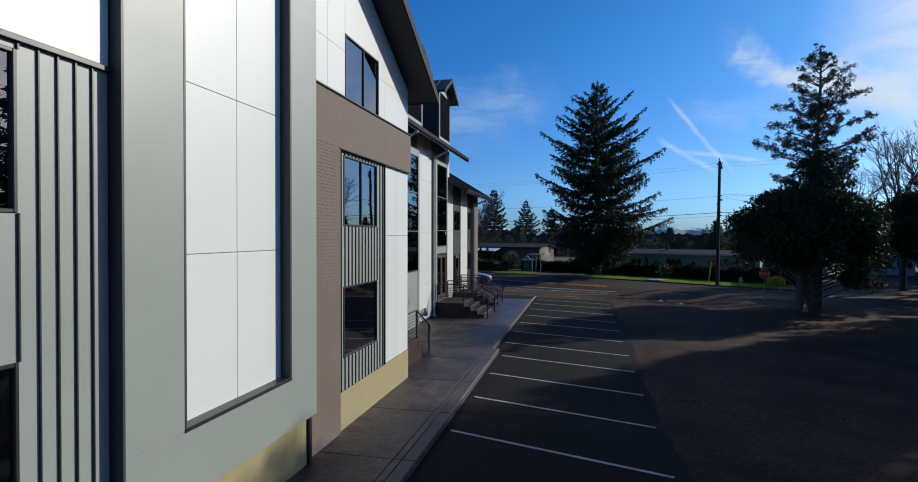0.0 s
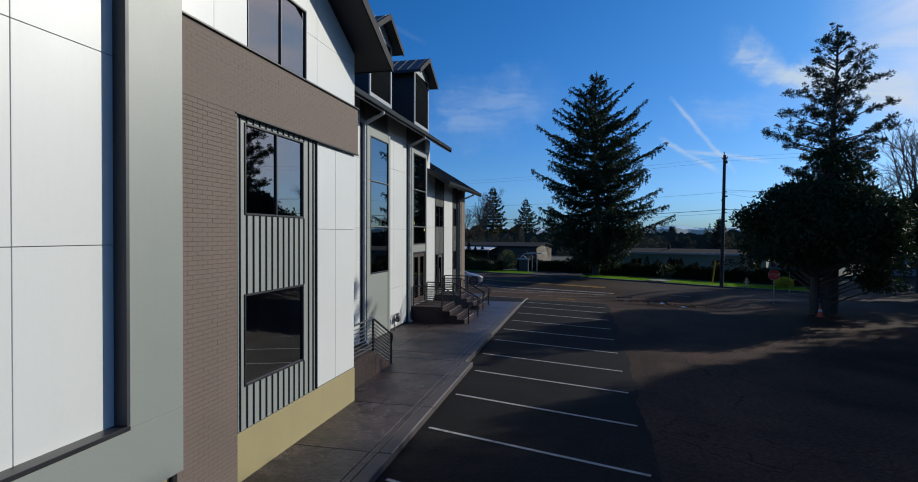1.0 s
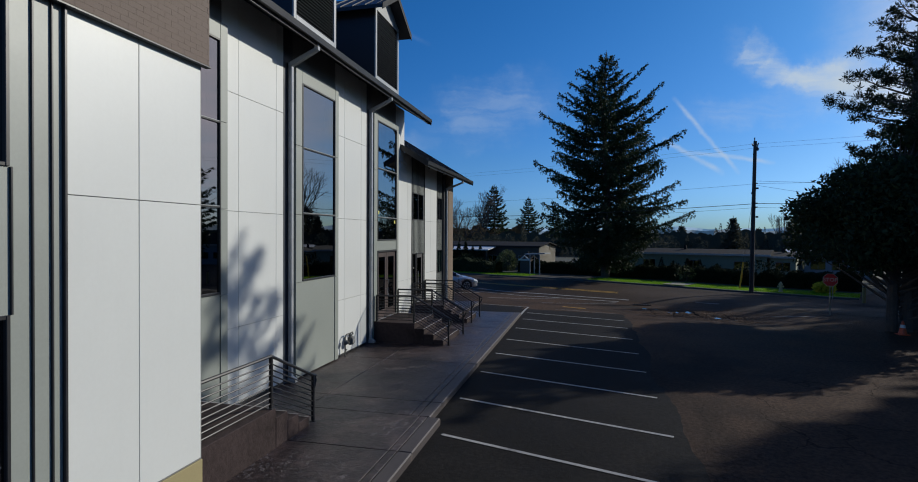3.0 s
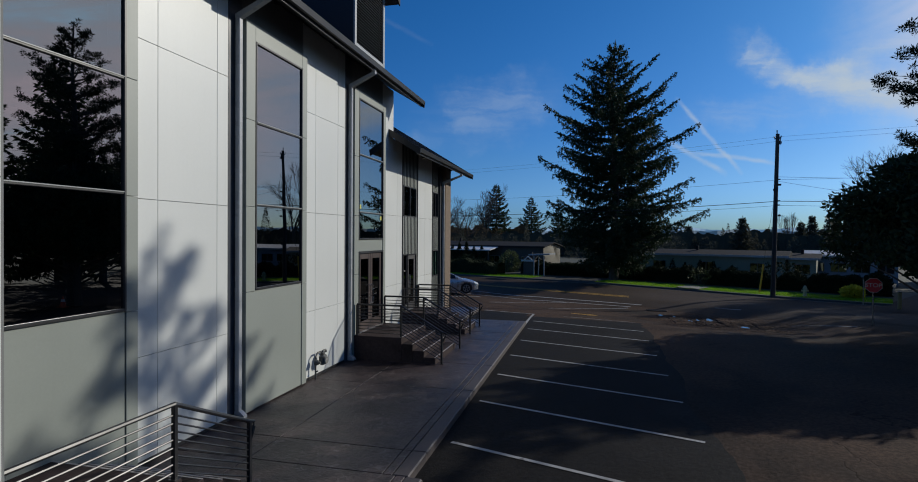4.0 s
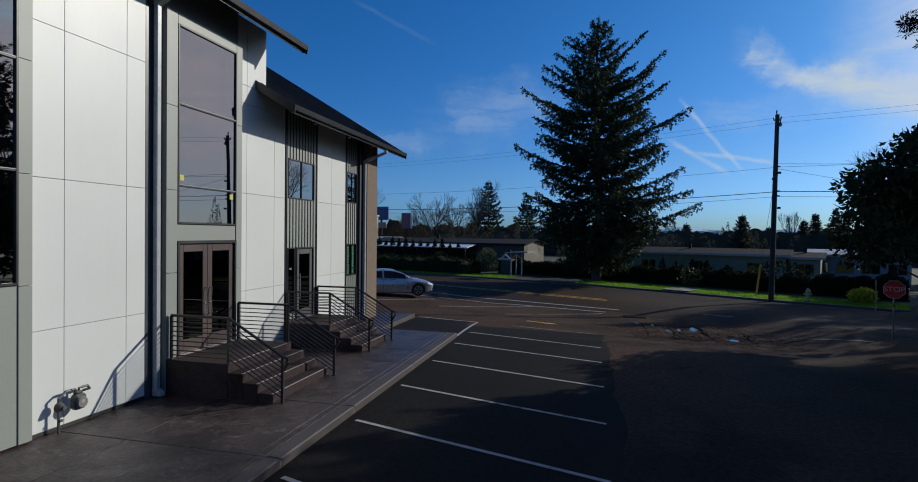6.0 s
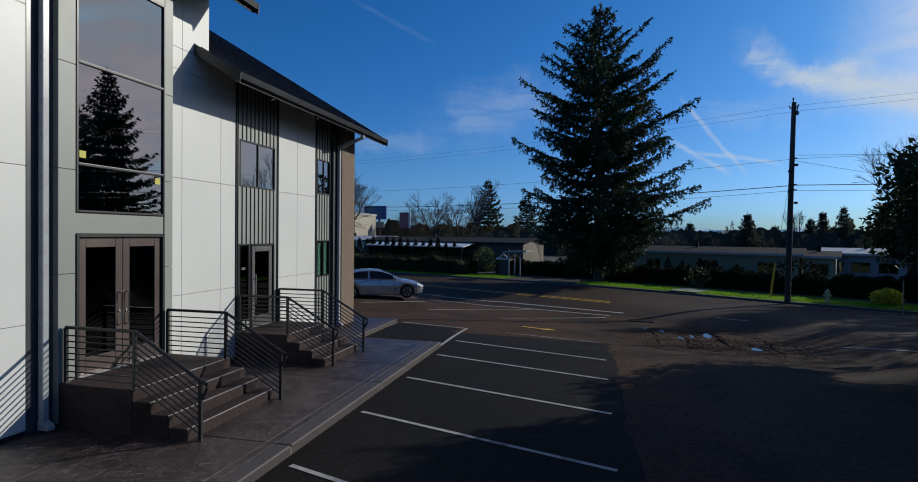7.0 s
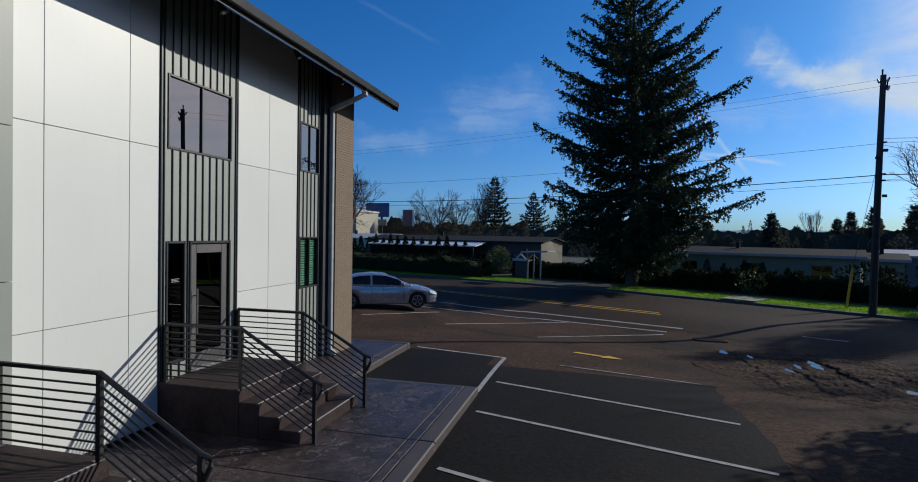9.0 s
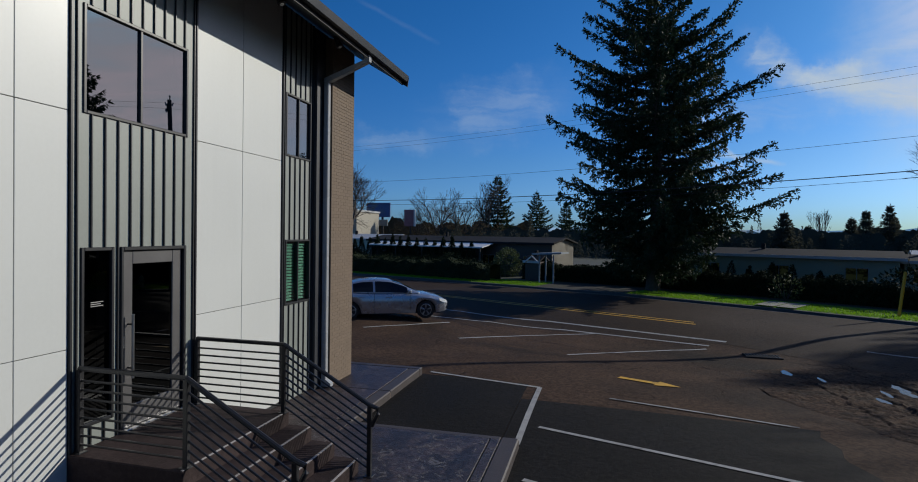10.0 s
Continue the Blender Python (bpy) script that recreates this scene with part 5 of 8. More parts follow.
for i in range(n + 1):
    for j in range(n + 1):
        x, y = 9.0 + 7.7 * i / n, 9.8 + 10.4 * j / n
        u, w = (i / n - 0.5) * 2, (j / n - 0.5) * 2
        edge = max(0, 1 - (u * u + w * w) ** 1.5 * (1 + 0.7 * noise.noise(Vector((x * 0.8, y * 0.8, 9)))))
        slab = 0.5 + 0.5 * math.tanh(7 * (noise.fractal(Vector((x * 0.55 + y * 0.25, y * 0.9 - x * 0.3, 2.0)), 0.8, 2.0, 5) + 0.05))
        dip = max(math.exp(-((x - px) / (1.4 * pw)) ** 2 - ((y - py) / (1.2 * pl)) ** 2) for px, py, pw, pl in PUDDLES)
        h = scarp_height(x, y) + 0.045 * slab * (1 - dip) + 0.034 * noise.noise(Vector((x * 5.1, y * 5.3, 5))) + 0.030 * noise.noise(Vector((x * 12, y * 11, 7))) * (1 - dip)
        vv[i, j] = rut.verts.new((x, y, ground_z(x, y) + 0.006 + edge * max(0.0, 0.012 + h - 0.03 * dip) - (1 - min(1, edge * 5)) * 0.03))
for i in range(n):
    for j in range(n):
        rut.faces.new((vv[i, j], vv[i + 1, j], vv[i + 1, j + 1], vv[i, j + 1]))
RUT = mat("broken_asphalt", (0.060, 0.0372, 0.0252), 0.85, vary=0.30, scale=2.2, fine=40, bump=1.0, tint=(0.027, 0.0185, 0.0138), tint_scale=1.3, spec=0.06, grit=0.5, cracks=0.8)
smooth_shade(solid("broken_asphalt", rut, RUT, "rutted broken asphalt with gravel", "asphalt patch", kind="structure"))
WATER = mat("puddle_water", (0.020, 0.017, 0.015), 0.16, vary=0.1, spec=0.30)
for cx, cy, pw, pl in PUDDLES:
    bm = bmesh.new()
    ring = []
    for k in range(40):
        a = 2 * math.pi * k / 40
        r = 1.1 + 0.6 * noise.noise(Vector((cx * 3 + 1.6 * math.cos(a), cy + 1.6 * math.sin(a), 0)))
        ring.append(bm.verts.new((cx + pw * r * math.cos(a), cy + pl * r * math.sin(a), ground_z(cx, cy) + 0.026)))
    bm.faces.new(ring)
    solid("puddle", bm, WATER, "shallow puddle in the broken asphalt", "puddle", group="puddles")

# far verge: kerb, grass strip
KERB_GREY = mat("grey_street_kerb", (0.06, 0.0576, 0.0544), 0.8, vary=0.15, bump=0.3)
def verge(s0, s1):
    bm = bmesh.new()
    N = 60
    prof = ((0.0, 0.0), (0.01, 0.14), (0.16, 0.15))
    last = None
    for k in range(N + 1):
        p, d = along(KERB_LINE, s0 + (s1 - s0) * k / N)
        left = Vector((-d.y, d.x, 0))
        row = [bm.verts.new((*(p + left * o).xy, ground_z(p.x, p.y) + dz)) for o, dz in prof]
        if last:
            for i in range(2):
                bm.faces.new((last[i], row[i], row[i + 1], last[i + 1]))
        last = row
    solid("kerb", bm, KERB_GREY, "grey concrete street kerb", "kerb", kind="structure")


verge(0, 1)
# dark ground in place of grass: the fir's shade is put into its colour
VERGE_SHADE = mat("shade_dark_ground", (0.026, 0.021, 0.014), 0.95, vary=0.3, scale=1.5, fine=25, bump=0.5, tint=(0.018, 0.022, 0.008), tint_scale=0.4)
SHADED_VERGE = (0.742, 0.802)
for s0, s1 in ((0.0, SHADED_VERGE[0]), (SHADED_VERGE[1], 1.0)):
    solid("grass_verge", ribbon(KERB_LINE, 0.16, 3.4, 0.145, 0.20, 36, s0, s1), GRASS_SOIL, "bright mown grass verge along the street", "grass", kind="structure")
solid("verge_soil", ribbon(KERB_LINE, 0.16, 3.4, 0.145, 0.20, 10, *SHADED_VERGE), VERGE_SHADE, "dark ground painted for the fir's shade on the verge", "ground", kind="structure")
solid("yard_ground", ribbon(KERB_LINE, 3.4, 30, 0.19, 0.10, 40), EARTH, "bare ground and shade behind the verge", "ground", kind="structure")

GUTTER = mat("pale_gutter_concrete", (0.128, 0.112, 0.096), 0.85, vary=0.25, scale=2, fine=30, bump=0.3, spec=0.1, grit=0.3)
solid("gutter", ribbon(KERB_LINE, -0.40, -0.02, 0.014, 0.014, 70), GUTTER, "pale worn concrete gutter along the street kerb", "gutter", kind="structure")
bm = bmesh.new()
for sa, sb in ((0.871, 0.880), (0.8806, 0.889)):
    p, d = along(KERB_LINE, sa)
    q, e = along(KERB_LINE, sb)
    lp, lq = Vector((-d.y, d.x, 0)), Vector((-e.y, e.x, 0))
    top = []
    for c in (p + lp * 0.2, q + lq * 0.2, q + lq * 2.6, p + lp * 2.6):
        top.append(bm.verts.new((c.x, c.y, ground_z(c.x, c.y) + 0.225)))
    bm.faces.new(top)
solid("verge_path", bm, mat("pale_path_concrete", (0.34, 0.31, 0.27), 0.85, vary=0.15, scale=2, fine=30, bump=0.3, spec=0.1), "short concrete path slabs across the grass verge", "path", kind="structure")


# ---- trees and plants ----
def leaf_mesh(name, quads, material):
    """One mesh of many small loose leaves: rows of (base, tip, side)."""
    q = np.array(quads, dtype=float)
    base, tip, side = q[:, 0:3], q[:, 3:6], q[:, 6:9]
    mid = base * 0.55 + tip * 0.45
    v = np.stack([base, mid + side, tip, mid - side], axis=1).reshape(-1, 3)
    me = bpy.data.meshes.new(name)
    faces = np.arange(len(v)).reshape(-1, 4)
    me.from_pydata(v.tolist(), [], faces.tolist())
    me.materials.append(material)
    return me


def leaf_part(name, quads, material, parent, label=""):
    return tagged(adopt(new(name, leaf_mesh(name, quads, material)), parent), label)


def rand_dir(rng):
    while True:
        v = Vector((rng.uniform(-1, 1), rng.uniform(-1, 1), rng.uniform(-1, 1)))
        if 0.05 < v.length < 1:
            return v.normalized()


def trunk_mesh(points, radii, sides=10):
    bm = bmesh.new()
    rings = []
    for i, p in enumerate(points):
        d = (Vector(points[min(i + 1, len(points) - 1)]) - Vector(points[max(i - 1, 0)])).normalized()
        q = d.to_track_quat("Z", "Y")
        rings.append([bm.verts.new(Vector(p) + q @ Vector((radii[i] * math.cos(2 * math.pi * k / sides), radii[i] * math.sin(2 * math.pi * k / sides), 0))) for k in range(sides)])
    for a, b in zip(rings, rings[1:]):
        for k in range(sides):
            bm.faces.new((a[k], a[(k + 1) % sides], b[(k + 1) % sides], b[k]))
    bm.faces.new(rings[-1])
    return bm


def profile_at(profile, t):
    for (a, ra), (b, rb) in zip(profile, profile[1:]):
        if a <= t <= b:
            return ra + (rb - ra) * (t - a) / (b - a)
    return profile[-1][1]


def conifer(name, x, y, height, profile, seed, label, group="", z=None, levels=48, per_level=7, twig=0.42, density=1.0, material=None, droop=0.25, lift=0.35, trunk_r=0.4, spread=1.0, rugged=0.15, hang=0.0, rise=0.0):
    """A fir: tapered trunk, whorls of limbs, twigs of needles along each limb. profile: height fraction, reach in metres."""
    rng = random.Random(seed)
    z = ground_z(x, y) + 0.1 if z is None else z
    t = thing(name, (x, y, z), label, "tree", group)
    n = 10
    lean = rng.uniform(-0.2, 0.2), rng.uniform(-0.2, 0.2)
    axis = [(x + lean[0] * (k / n) ** 2, y + lean[1] * (k / n) ** 2, z - 0.2 + (height + 0.2) * k / n) for k in range(n + 1)]
    part("trunk", trunk_mesh(axis, [trunk_r * (1 - 0.96 * (k / n)) + 0.02 for k in range(n + 1)]), BARK, t)
    limbs, quads = bmesh.new(), []
    t0 = profile[0][0]
    for lv in range(levels):
        f = t0 + (1 - t0) * max(0.0, (lv + rng.uniform(-0.3, 0.3)) / levels) ** 0.93
        f = min(0.985, max(t0, f))
        reach = profile_at(profile, f)
        az0 = rng.uniform(0, 6.28)
        m = max(3, round(per_level * (0.6 + 0.4 * reach / 5)))
        for k in range(m):
            az = az0 + 2 * math.pi * k / m + rng.uniform(-0.35, 0.35)
            length = reach * rng.choice((0.4, 0.6, 0.8, 0.9, 1.0, 1.05)) * rng.uniform(0.85, 1.12)
            length *= 1 + rugged * noise.noise(Vector((math.cos(az) * 1.3 + seed, math.sin(az) * 1.3, f * 9)))
            if length < 0.12:
                continue
            out = Vector((math.cos(az), math.sin(az), 0))
            sidev = Vector((-out.y, out.x, 0))
            root = Vector((x + lean[0] * f * f, y + lean[1] * f * f, z + height * f))
            dr = droop * rng.uniform(0.3, 1.6) * (1 - f * 0.8) - rise * (f - 0.15) + rise * rng.uniform(-0.25, 0.25)

            def at(s):
                return root + out * (length * s) + Vector((0, 0, length * (-dr * s + lift * (0.35 + 1.2 * f) * s * s * s)))
            segs = 4
            r0 = 0.018 + 0.012 * length
            for a in range(segs):
                add_tube(limbs, at(a / segs), at((a + 1) / segs), r0 * (1 - a / segs) + 0.006, r0 * (1 - (a + 1) / segs) + 0.006, 4, caps=False)
            steps_n = max(3, int(length / 0.16 * density))
            for i in range(steps_n):
                s = 0.12 + 0.88 * (i + rng.random()) / steps_n
                p = at(s)
                w = length * 0.30 * spread * math.sin(math.pi * min(1, 0.15 + s * 0.8)) + 0.08
                for sg in (-1, 1):
                    for rep in range(2):
                        off = sidev * sg * w * rng.uniform(0.05, 1.0)
                        b = p + off * rng.uniform(0.0, 0.75) + Vector((0, 0, rng.uniform(-0.12, 0.06)))
                        d = (out * rng.uniform(0.3, 1.0) + sidev * sg * rng.uniform(0.2, 1.0) + Vector((0, 0, rng.uniform(-0.75, 0.25) - hang))).normalized()
                        ln = twig * rng.uniform(0.6, 1.3)
                        sd = d.cross(rand_dir(rng)).normalized() * ln * rng.uniform(0.13, 0.24)
                        quads.append((*b, *(b + d * ln), *sd))
            tipd = (out + Vector((0, 0, lift))).normalized()
            for rep in range(3):
                b = at(0.93)
                d = (tipd + rand_dir(rng) * 0.35).normalized()
                sd = d.cross(rand_dir(rng)).normalized() * twig * 0.16
                quads.append((*b, *(b + d * twig * 1.1), *sd))
    top = Vector(axis[-1])
    for k in range(10):
        d = (Vector((0, 0, 1)) + rand_dir(rng) * 0.5).normalized()
        b = top - Vector((0, 0, 0.1 * k))
        quads.append((*b, *(b + d * twig), *(d.cross(rand_dir(rng)).normalized() * 0.05)))
    tagged(part("branchwork", limbs, BARK, t), kind="stuff")
    leaf_part("crown", quads, material or FIR, t)
    return t


def needle_spray(nr, base, along, spread, length, width):
    """Needle twigs as rows for leaf_mesh: one from each base point, leaning along the given directions."""
    n = len(base)
    d = along + nr.normal(0, spread, (n, 3))
    d /= np.linalg.norm(d, axis=1, keepdims=True) + 1e-9
    ln = length * nr.uniform(0.65, 1.3, (n, 1))
    side = np.cross(d, nr.normal(0, 1, (n, 3)))
    side /= np.linalg.norm(side, axis=1, keepdims=True) + 1e-9
    return np.hstack([base, base + d * ln, side * ln * width])


def shaggy_fir(name, x, y, height, profile, seed, label, limbs_n, leaders):
    """An old fir: limbs that sweep up towards their tips, each a plume of branchlets with hanging tufts.
    profile: tip height, reach; leaders: the longest limbs as tip height, bearing, reach."""
    nr = np.random.default_rng(seed)
    z = ground_z(x, y) + 0.1
    t = thing(name, (x, y, z), label, "tree")
    n = 12
    axis = [(x + 0.18 * math.sin(k * 0.5), y, z - 0.2 + (height + 0.1) * k / n) for k in range(n + 1)]
    part("trunk", trunk_mesh(axis, [0.46 * (1 - 0.96 * (k / n)) + 0.02 for k in range(n + 1)]), BARK, t)
    limbs, rows = bmesh.new(), []
    wanted = [(h, radians(b), r, 1.0) for h, b, r in leaders]
    low, high = profile[0][0], height * 0.985
    for i in range(limbs_n):
        h = low + (high - low) * (i + nr.uniform(-1, 1)) / limbs_n
        h = min(high, max(low, h))
        az = i * 2.39996 + nr.uniform(-0.5, 0.5)
        k = nr.random()
        share = nr.uniform(0.34, 0.66) if k < 0.45 else nr.uniform(0.66, 0.93)
        share *= 1 + 0.22 * noise.noise(Vector((1.4 * math.cos(az) + seed, 1.4 * math.sin(az), h * 0.45)))
        wanted.append((h, az, profile_at(profile, h) * share, 0.0))
    up = np.array([0.0, 0.0, 1.0])
    for h, az, length, lead in wanted:
        f = h / height
        out = np.array([math.cos(az), math.sin(az), 0.0])
        side = np.array([-out[1], out[0], 0.0])
        slope = (max(-0.10, min(0.62, -0.22 + 0.82 * f)) + nr.uniform(-0.12, 0.12)) if f < 0.93 else 0.8
        rise = length * slope
        root = np.array([x + 0.18 * math.sin(f * n * 0.5), y, z + h - rise])
        sag = length * max(0.0, 0.15 * (1.1 - f)) * nr.uniform(0.5, 1.4)
        bend = nr.uniform(-0.10, 0.10) * length

        def at(s):
            s = np.asarray(s, dtype=float)[..., None]
            return root + out * (length * s) + side * (bend * s * s) + up * (rise * s ** 1.35 - sag * np.sin(np.pi * s ** 0.9))
        line = at(np.linspace(0, 1, 6))
        r0 = 0.022 + 0.012 * length
        for a in range(5):
            add_tube(limbs, line[a], line[a + 1], r0 * (1 - a / 5) + 0.008, r0 * (1 - (a + 1) / 5) + 0.008, 4, caps=False)
        # branchlets, alternating along the limb, shorter towards its tip
        m = max(5, int(length / 0.165))
        ss = 0.14 + 0.86 * (np.arange(m) + nr.random(m)) / m
        p = at(ss)
        tangent = at(np.minimum(1.0, ss + 0.04)) - at(ss - 0.04)
        tangent /= np.linalg.norm(tangent, axis=1, keepdims=True)
        sg = np.where(np.arange(m) % 2 == 0, 1.0, -1.0)[:, None]
        bl = (0.30 * length * (1.04 - ss) * np.minimum(1, 0.35 + 1.3 * ss) + 0.26) * nr.uniform(0.45, 1.3, m)
        d = tangent * nr.uniform(0.5, 1.0, (m, 1)) + side * sg * nr.uniform(0.3, 1.0, (m, 1)) + up * nr.uniform(-0.28, 0.20, (m, 1))
        d /= np.linalg.norm(d, axis=1, keepdims=True)
        fall = nr.uniform(0.25, 0.75, m) * (1.15 - 0.75 * f)
        for b in range(m):
            c = max(4, int(bl[b] / 0.034))
            q = ((np.arange(c) + nr.random(c)) / c)[:, None]
            base = p[b] + d[b] * (bl[b] * q) - up * (fall[b] * bl[b] * q * q) + nr.normal(0, 0.035, (c, 3))
            rows.append(needle_spray(nr, base, d[b] * 0.9 - up * (0.45 * (1.1 - f)) * q, 0.55, 0.215, 0.23))
            if nr.random() < 0.75 * (1.15 - 0.8 * f):
                # a short tassel hanging from the branchlet's end
                c = int(nr.integers(8, 18))
                q = nr.random((c, 1))
                tip = p[b] + d[b] * bl[b] * nr.uniform(0.5, 1.0) - up * (fall[b] * bl[b] * 0.7)
                rows.append(needle_spray(nr, tip - up * (q * nr.uniform(0.22, 0.50)) + nr.normal(0, 0.04, (c, 3)), np.repeat(-up[None] * 0.8, c, 0), 0.40, 0.17, 0.22))
        # the limb's own end: a pointed upturned shoot
        c = int(16 + 7 * length)
        q = nr.uniform(0.62, 1.0, c)
        e = at(q)
        dirs = np.repeat((out * 0.8 + up * (0.25 + 0.5 * f))[None], c, 0)
        rows.append(needle_spray(nr, e + nr.normal(0, 0.05, (c, 3)), dirs, 0.42, 0.21, 0.20))
    top = np.array(axis[-1])
    for dx, dz, c in ((0.0, 0.0, 46), (0.35, -0.55, 26), (-0.42, -0.35, 26)):
        q = nr.random((c, 1))
        rows.append(needle_spray(nr, top + np.array([dx, 0, dz]) - up * (q * 1.3) + nr.normal(0, 0.06, (c, 3)), np.repeat(up[None], c, 0), 0.55, 0.22, 0.20))
    tagged(part("branchwork", limbs, BARK, t), kind="stuff")
    leaf_part("crown", np.vstack(rows), FIR, t)
    return t


def pine(name, x, y, height, profile, seed, label, limbs_n, leaders):
    """A pine: a straight trunk, rising limbs, needles in rounded tufts at the ends of short branchlets.
    profile: tip height, reach; leaders: the longest limbs as tip height, bearing, reach."""
    nr = np.random.default_rng(seed)
    z = ground_z(x, y) + 0.05
    t = thing(name, (x, y, z), label, "tree")
    n = 12
    axis = [(x + 0.10 * math.sin(k * 0.7), y + 0.1 * math.sin(k * 0.5), z - 0.2 + (height + 0.1) * k / n) for k in range(n + 1)]
    part("trunk", trunk_mesh(axis, [0.25 * (1 - 0.93 * k / n) + 0.018 for k in range(n + 1)]), BARK, t)
    limbs, rows = bmesh.new(), []
    up = np.array([0.0, 0.0, 1.0])

    def tuft(c, r, count):
        u = nr.normal(0, 1, (count, 3))
        u /= np.linalg.norm(u, axis=1, keepdims=True)
        base = c + u * r * nr.uniform(0.05, 0.65, (count, 1)) * np.array([1, 1, 0.75])
        rows.append(needle_spray(nr, base, u + up * 0.45, 0.25, r * 0.76, 0.14))
    wanted = [(h, radians(b), r) for h, b, r in leaders]
    low, high = profile[0][0], height * 0.97
    for i in range(limbs_n):
        h = low + (high - low) * (i + nr.random()) / limbs_n
        wanted.append((h, i * 2.39996 + nr.uniform(-0.6, 0.6), profile_at(profile, h) * nr.choice((0.45, 0.6, 0.75, 0.9))))
    for i, (h, az, length) in enumerate(wanted):
        f = h / height
        out = np.array([math.cos(az), math.sin(az), 0.0])
        side = np.array([-out[1], out[0], 0.0])
        rise = length * max(0.12, 1.35 * (f - 0.42)) * nr.uniform(0.7, 1.25)
        root = np.array([x + 0.10 * math.sin(f * n * 0.7), y + 0.1 * math.sin(f * n * 0.5), z + h - rise])
        sway, bow = 0.10 * length * nr.uniform(-1, 1), nr.uniform(-0.14, 0.04) * length

        def at(s):
            return root + out * (length * s) + side * (sway * math.sin(s * 3)) + up * (rise * s + bow * math.sin(math.pi * s))
        for a in range(5):
            add_tube(limbs, at(a / 5), at((a + 1) / 5), 0.055 * (1 - a / 5.6), 0.055 * (1 - (a + 1) / 5.6), 5, caps=False)
        m = max(4, int(length / 0.19))
        for b in range(m):
            s = 0.46 + 0.54 * (b + nr.random()) / m
            p = at(s)
            d = out * nr.uniform(0.2, 0.9) + side * nr.uniform(-1, 1) + up * nr.uniform(0.0, 0.7)
            e = p + d / np.linalg.norm(d) * nr.uniform(0.15, 0.62)
            add_tube(limbs, p, e, 0.014, 0.008, 3, caps=False)
            tuft(e, nr.uniform(0.13, 0.23), 36)
            if nr.random() < 0.5:
                tuft(p * 0.5 + e * 0.5 + nr.normal(0, 0.05, 3), 0.16, 16)
        tuft(at(1.0), 0.20, 36)
    for k in range(8):
        tuft(np.array(axis[-1]) + np.array([nr.uniform(-0.2, 0.2), nr.uniform(-0.2, 0.2), 0.12 - 0.20 * k]), 0.20, 30)
    tagged(part("branchwork", limbs, BARK, t), kind="stuff")
    leaf_part("crown", np.vstack(rows), PINE, t)
    return t


def clump_tree(name, x, y, height, clumps, seed, label, trunk_r=0.3, material=None, z=None, leaf=0.26, per=220, lean=(0, 0), group="", stems=1):
    """A tree of foliage clumps on limbs: rows of (dx, dy, height, radius across, radius up)."""
    rng = random.Random(seed)
    z = ground_z(x, y) + 0.05 if z is None else z
    t = thing(name, (x, y, z), label, "tree", group)
    n = 8
    axes = []
    for s in range(stems):
        ox = (s - (stems - 1) / 2) * 0.55
        axis = [(x + ox + lean[0] * (k / n), y + lean[1] * (k / n) + 0.2 * ox, z - 0.2 + (height + 0.1) * k / n) for k in range(n + 1)]
        part("trunk", trunk_mesh(axis, [trunk_r * (1 - 0.93 * k / n) + 0.015 for k in range(n + 1)]), BARK, t)
        axes.append(axis)
    limbs, quads = bmesh.new(), []
    for dx, dy, h, ra, rv in clumps:
        c = Vector((x + dx, y + dy, z + h))
        k = max(0, min(0.97, (h - 0.45 * math.hypot(dx, dy)) / height))
        root = Vector((x + lean[0] * k, y + lean[1] * k, z + height * k))
        mid = root.lerp(c, 0.55) + Vector((0, 0, 0.1))
        add_tube(limbs, root, mid, 0.05 + 0.02 * ra, 0.035, 5, caps=False)
        add_tube(limbs, mid, c, 0.035, 0.012, 5, caps=False)
        for i in range(int(per * ra * ra * (0.5 + rv))):
            u = rand_dir(rng) * rng.uniform(0.25, 1.0) ** 0.6
            b = c + Vector((u.x * ra, u.y * ra, u.z * rv))
            d = (rand_dir(rng) + u * 0.7).normalized()
            ln = leaf * rng.uniform(0.6, 1.4)
            sd = d.cross(rand_dir(rng)).normalized() * ln * rng.uniform(0.16, 0.3)
            quads.append((*b, *(b + d * ln), *sd))
    tagged(part("branchwork", limbs, BARK, t), kind="stuff")
    leaf_part("crown", quads, material or PINE, t)
    return t


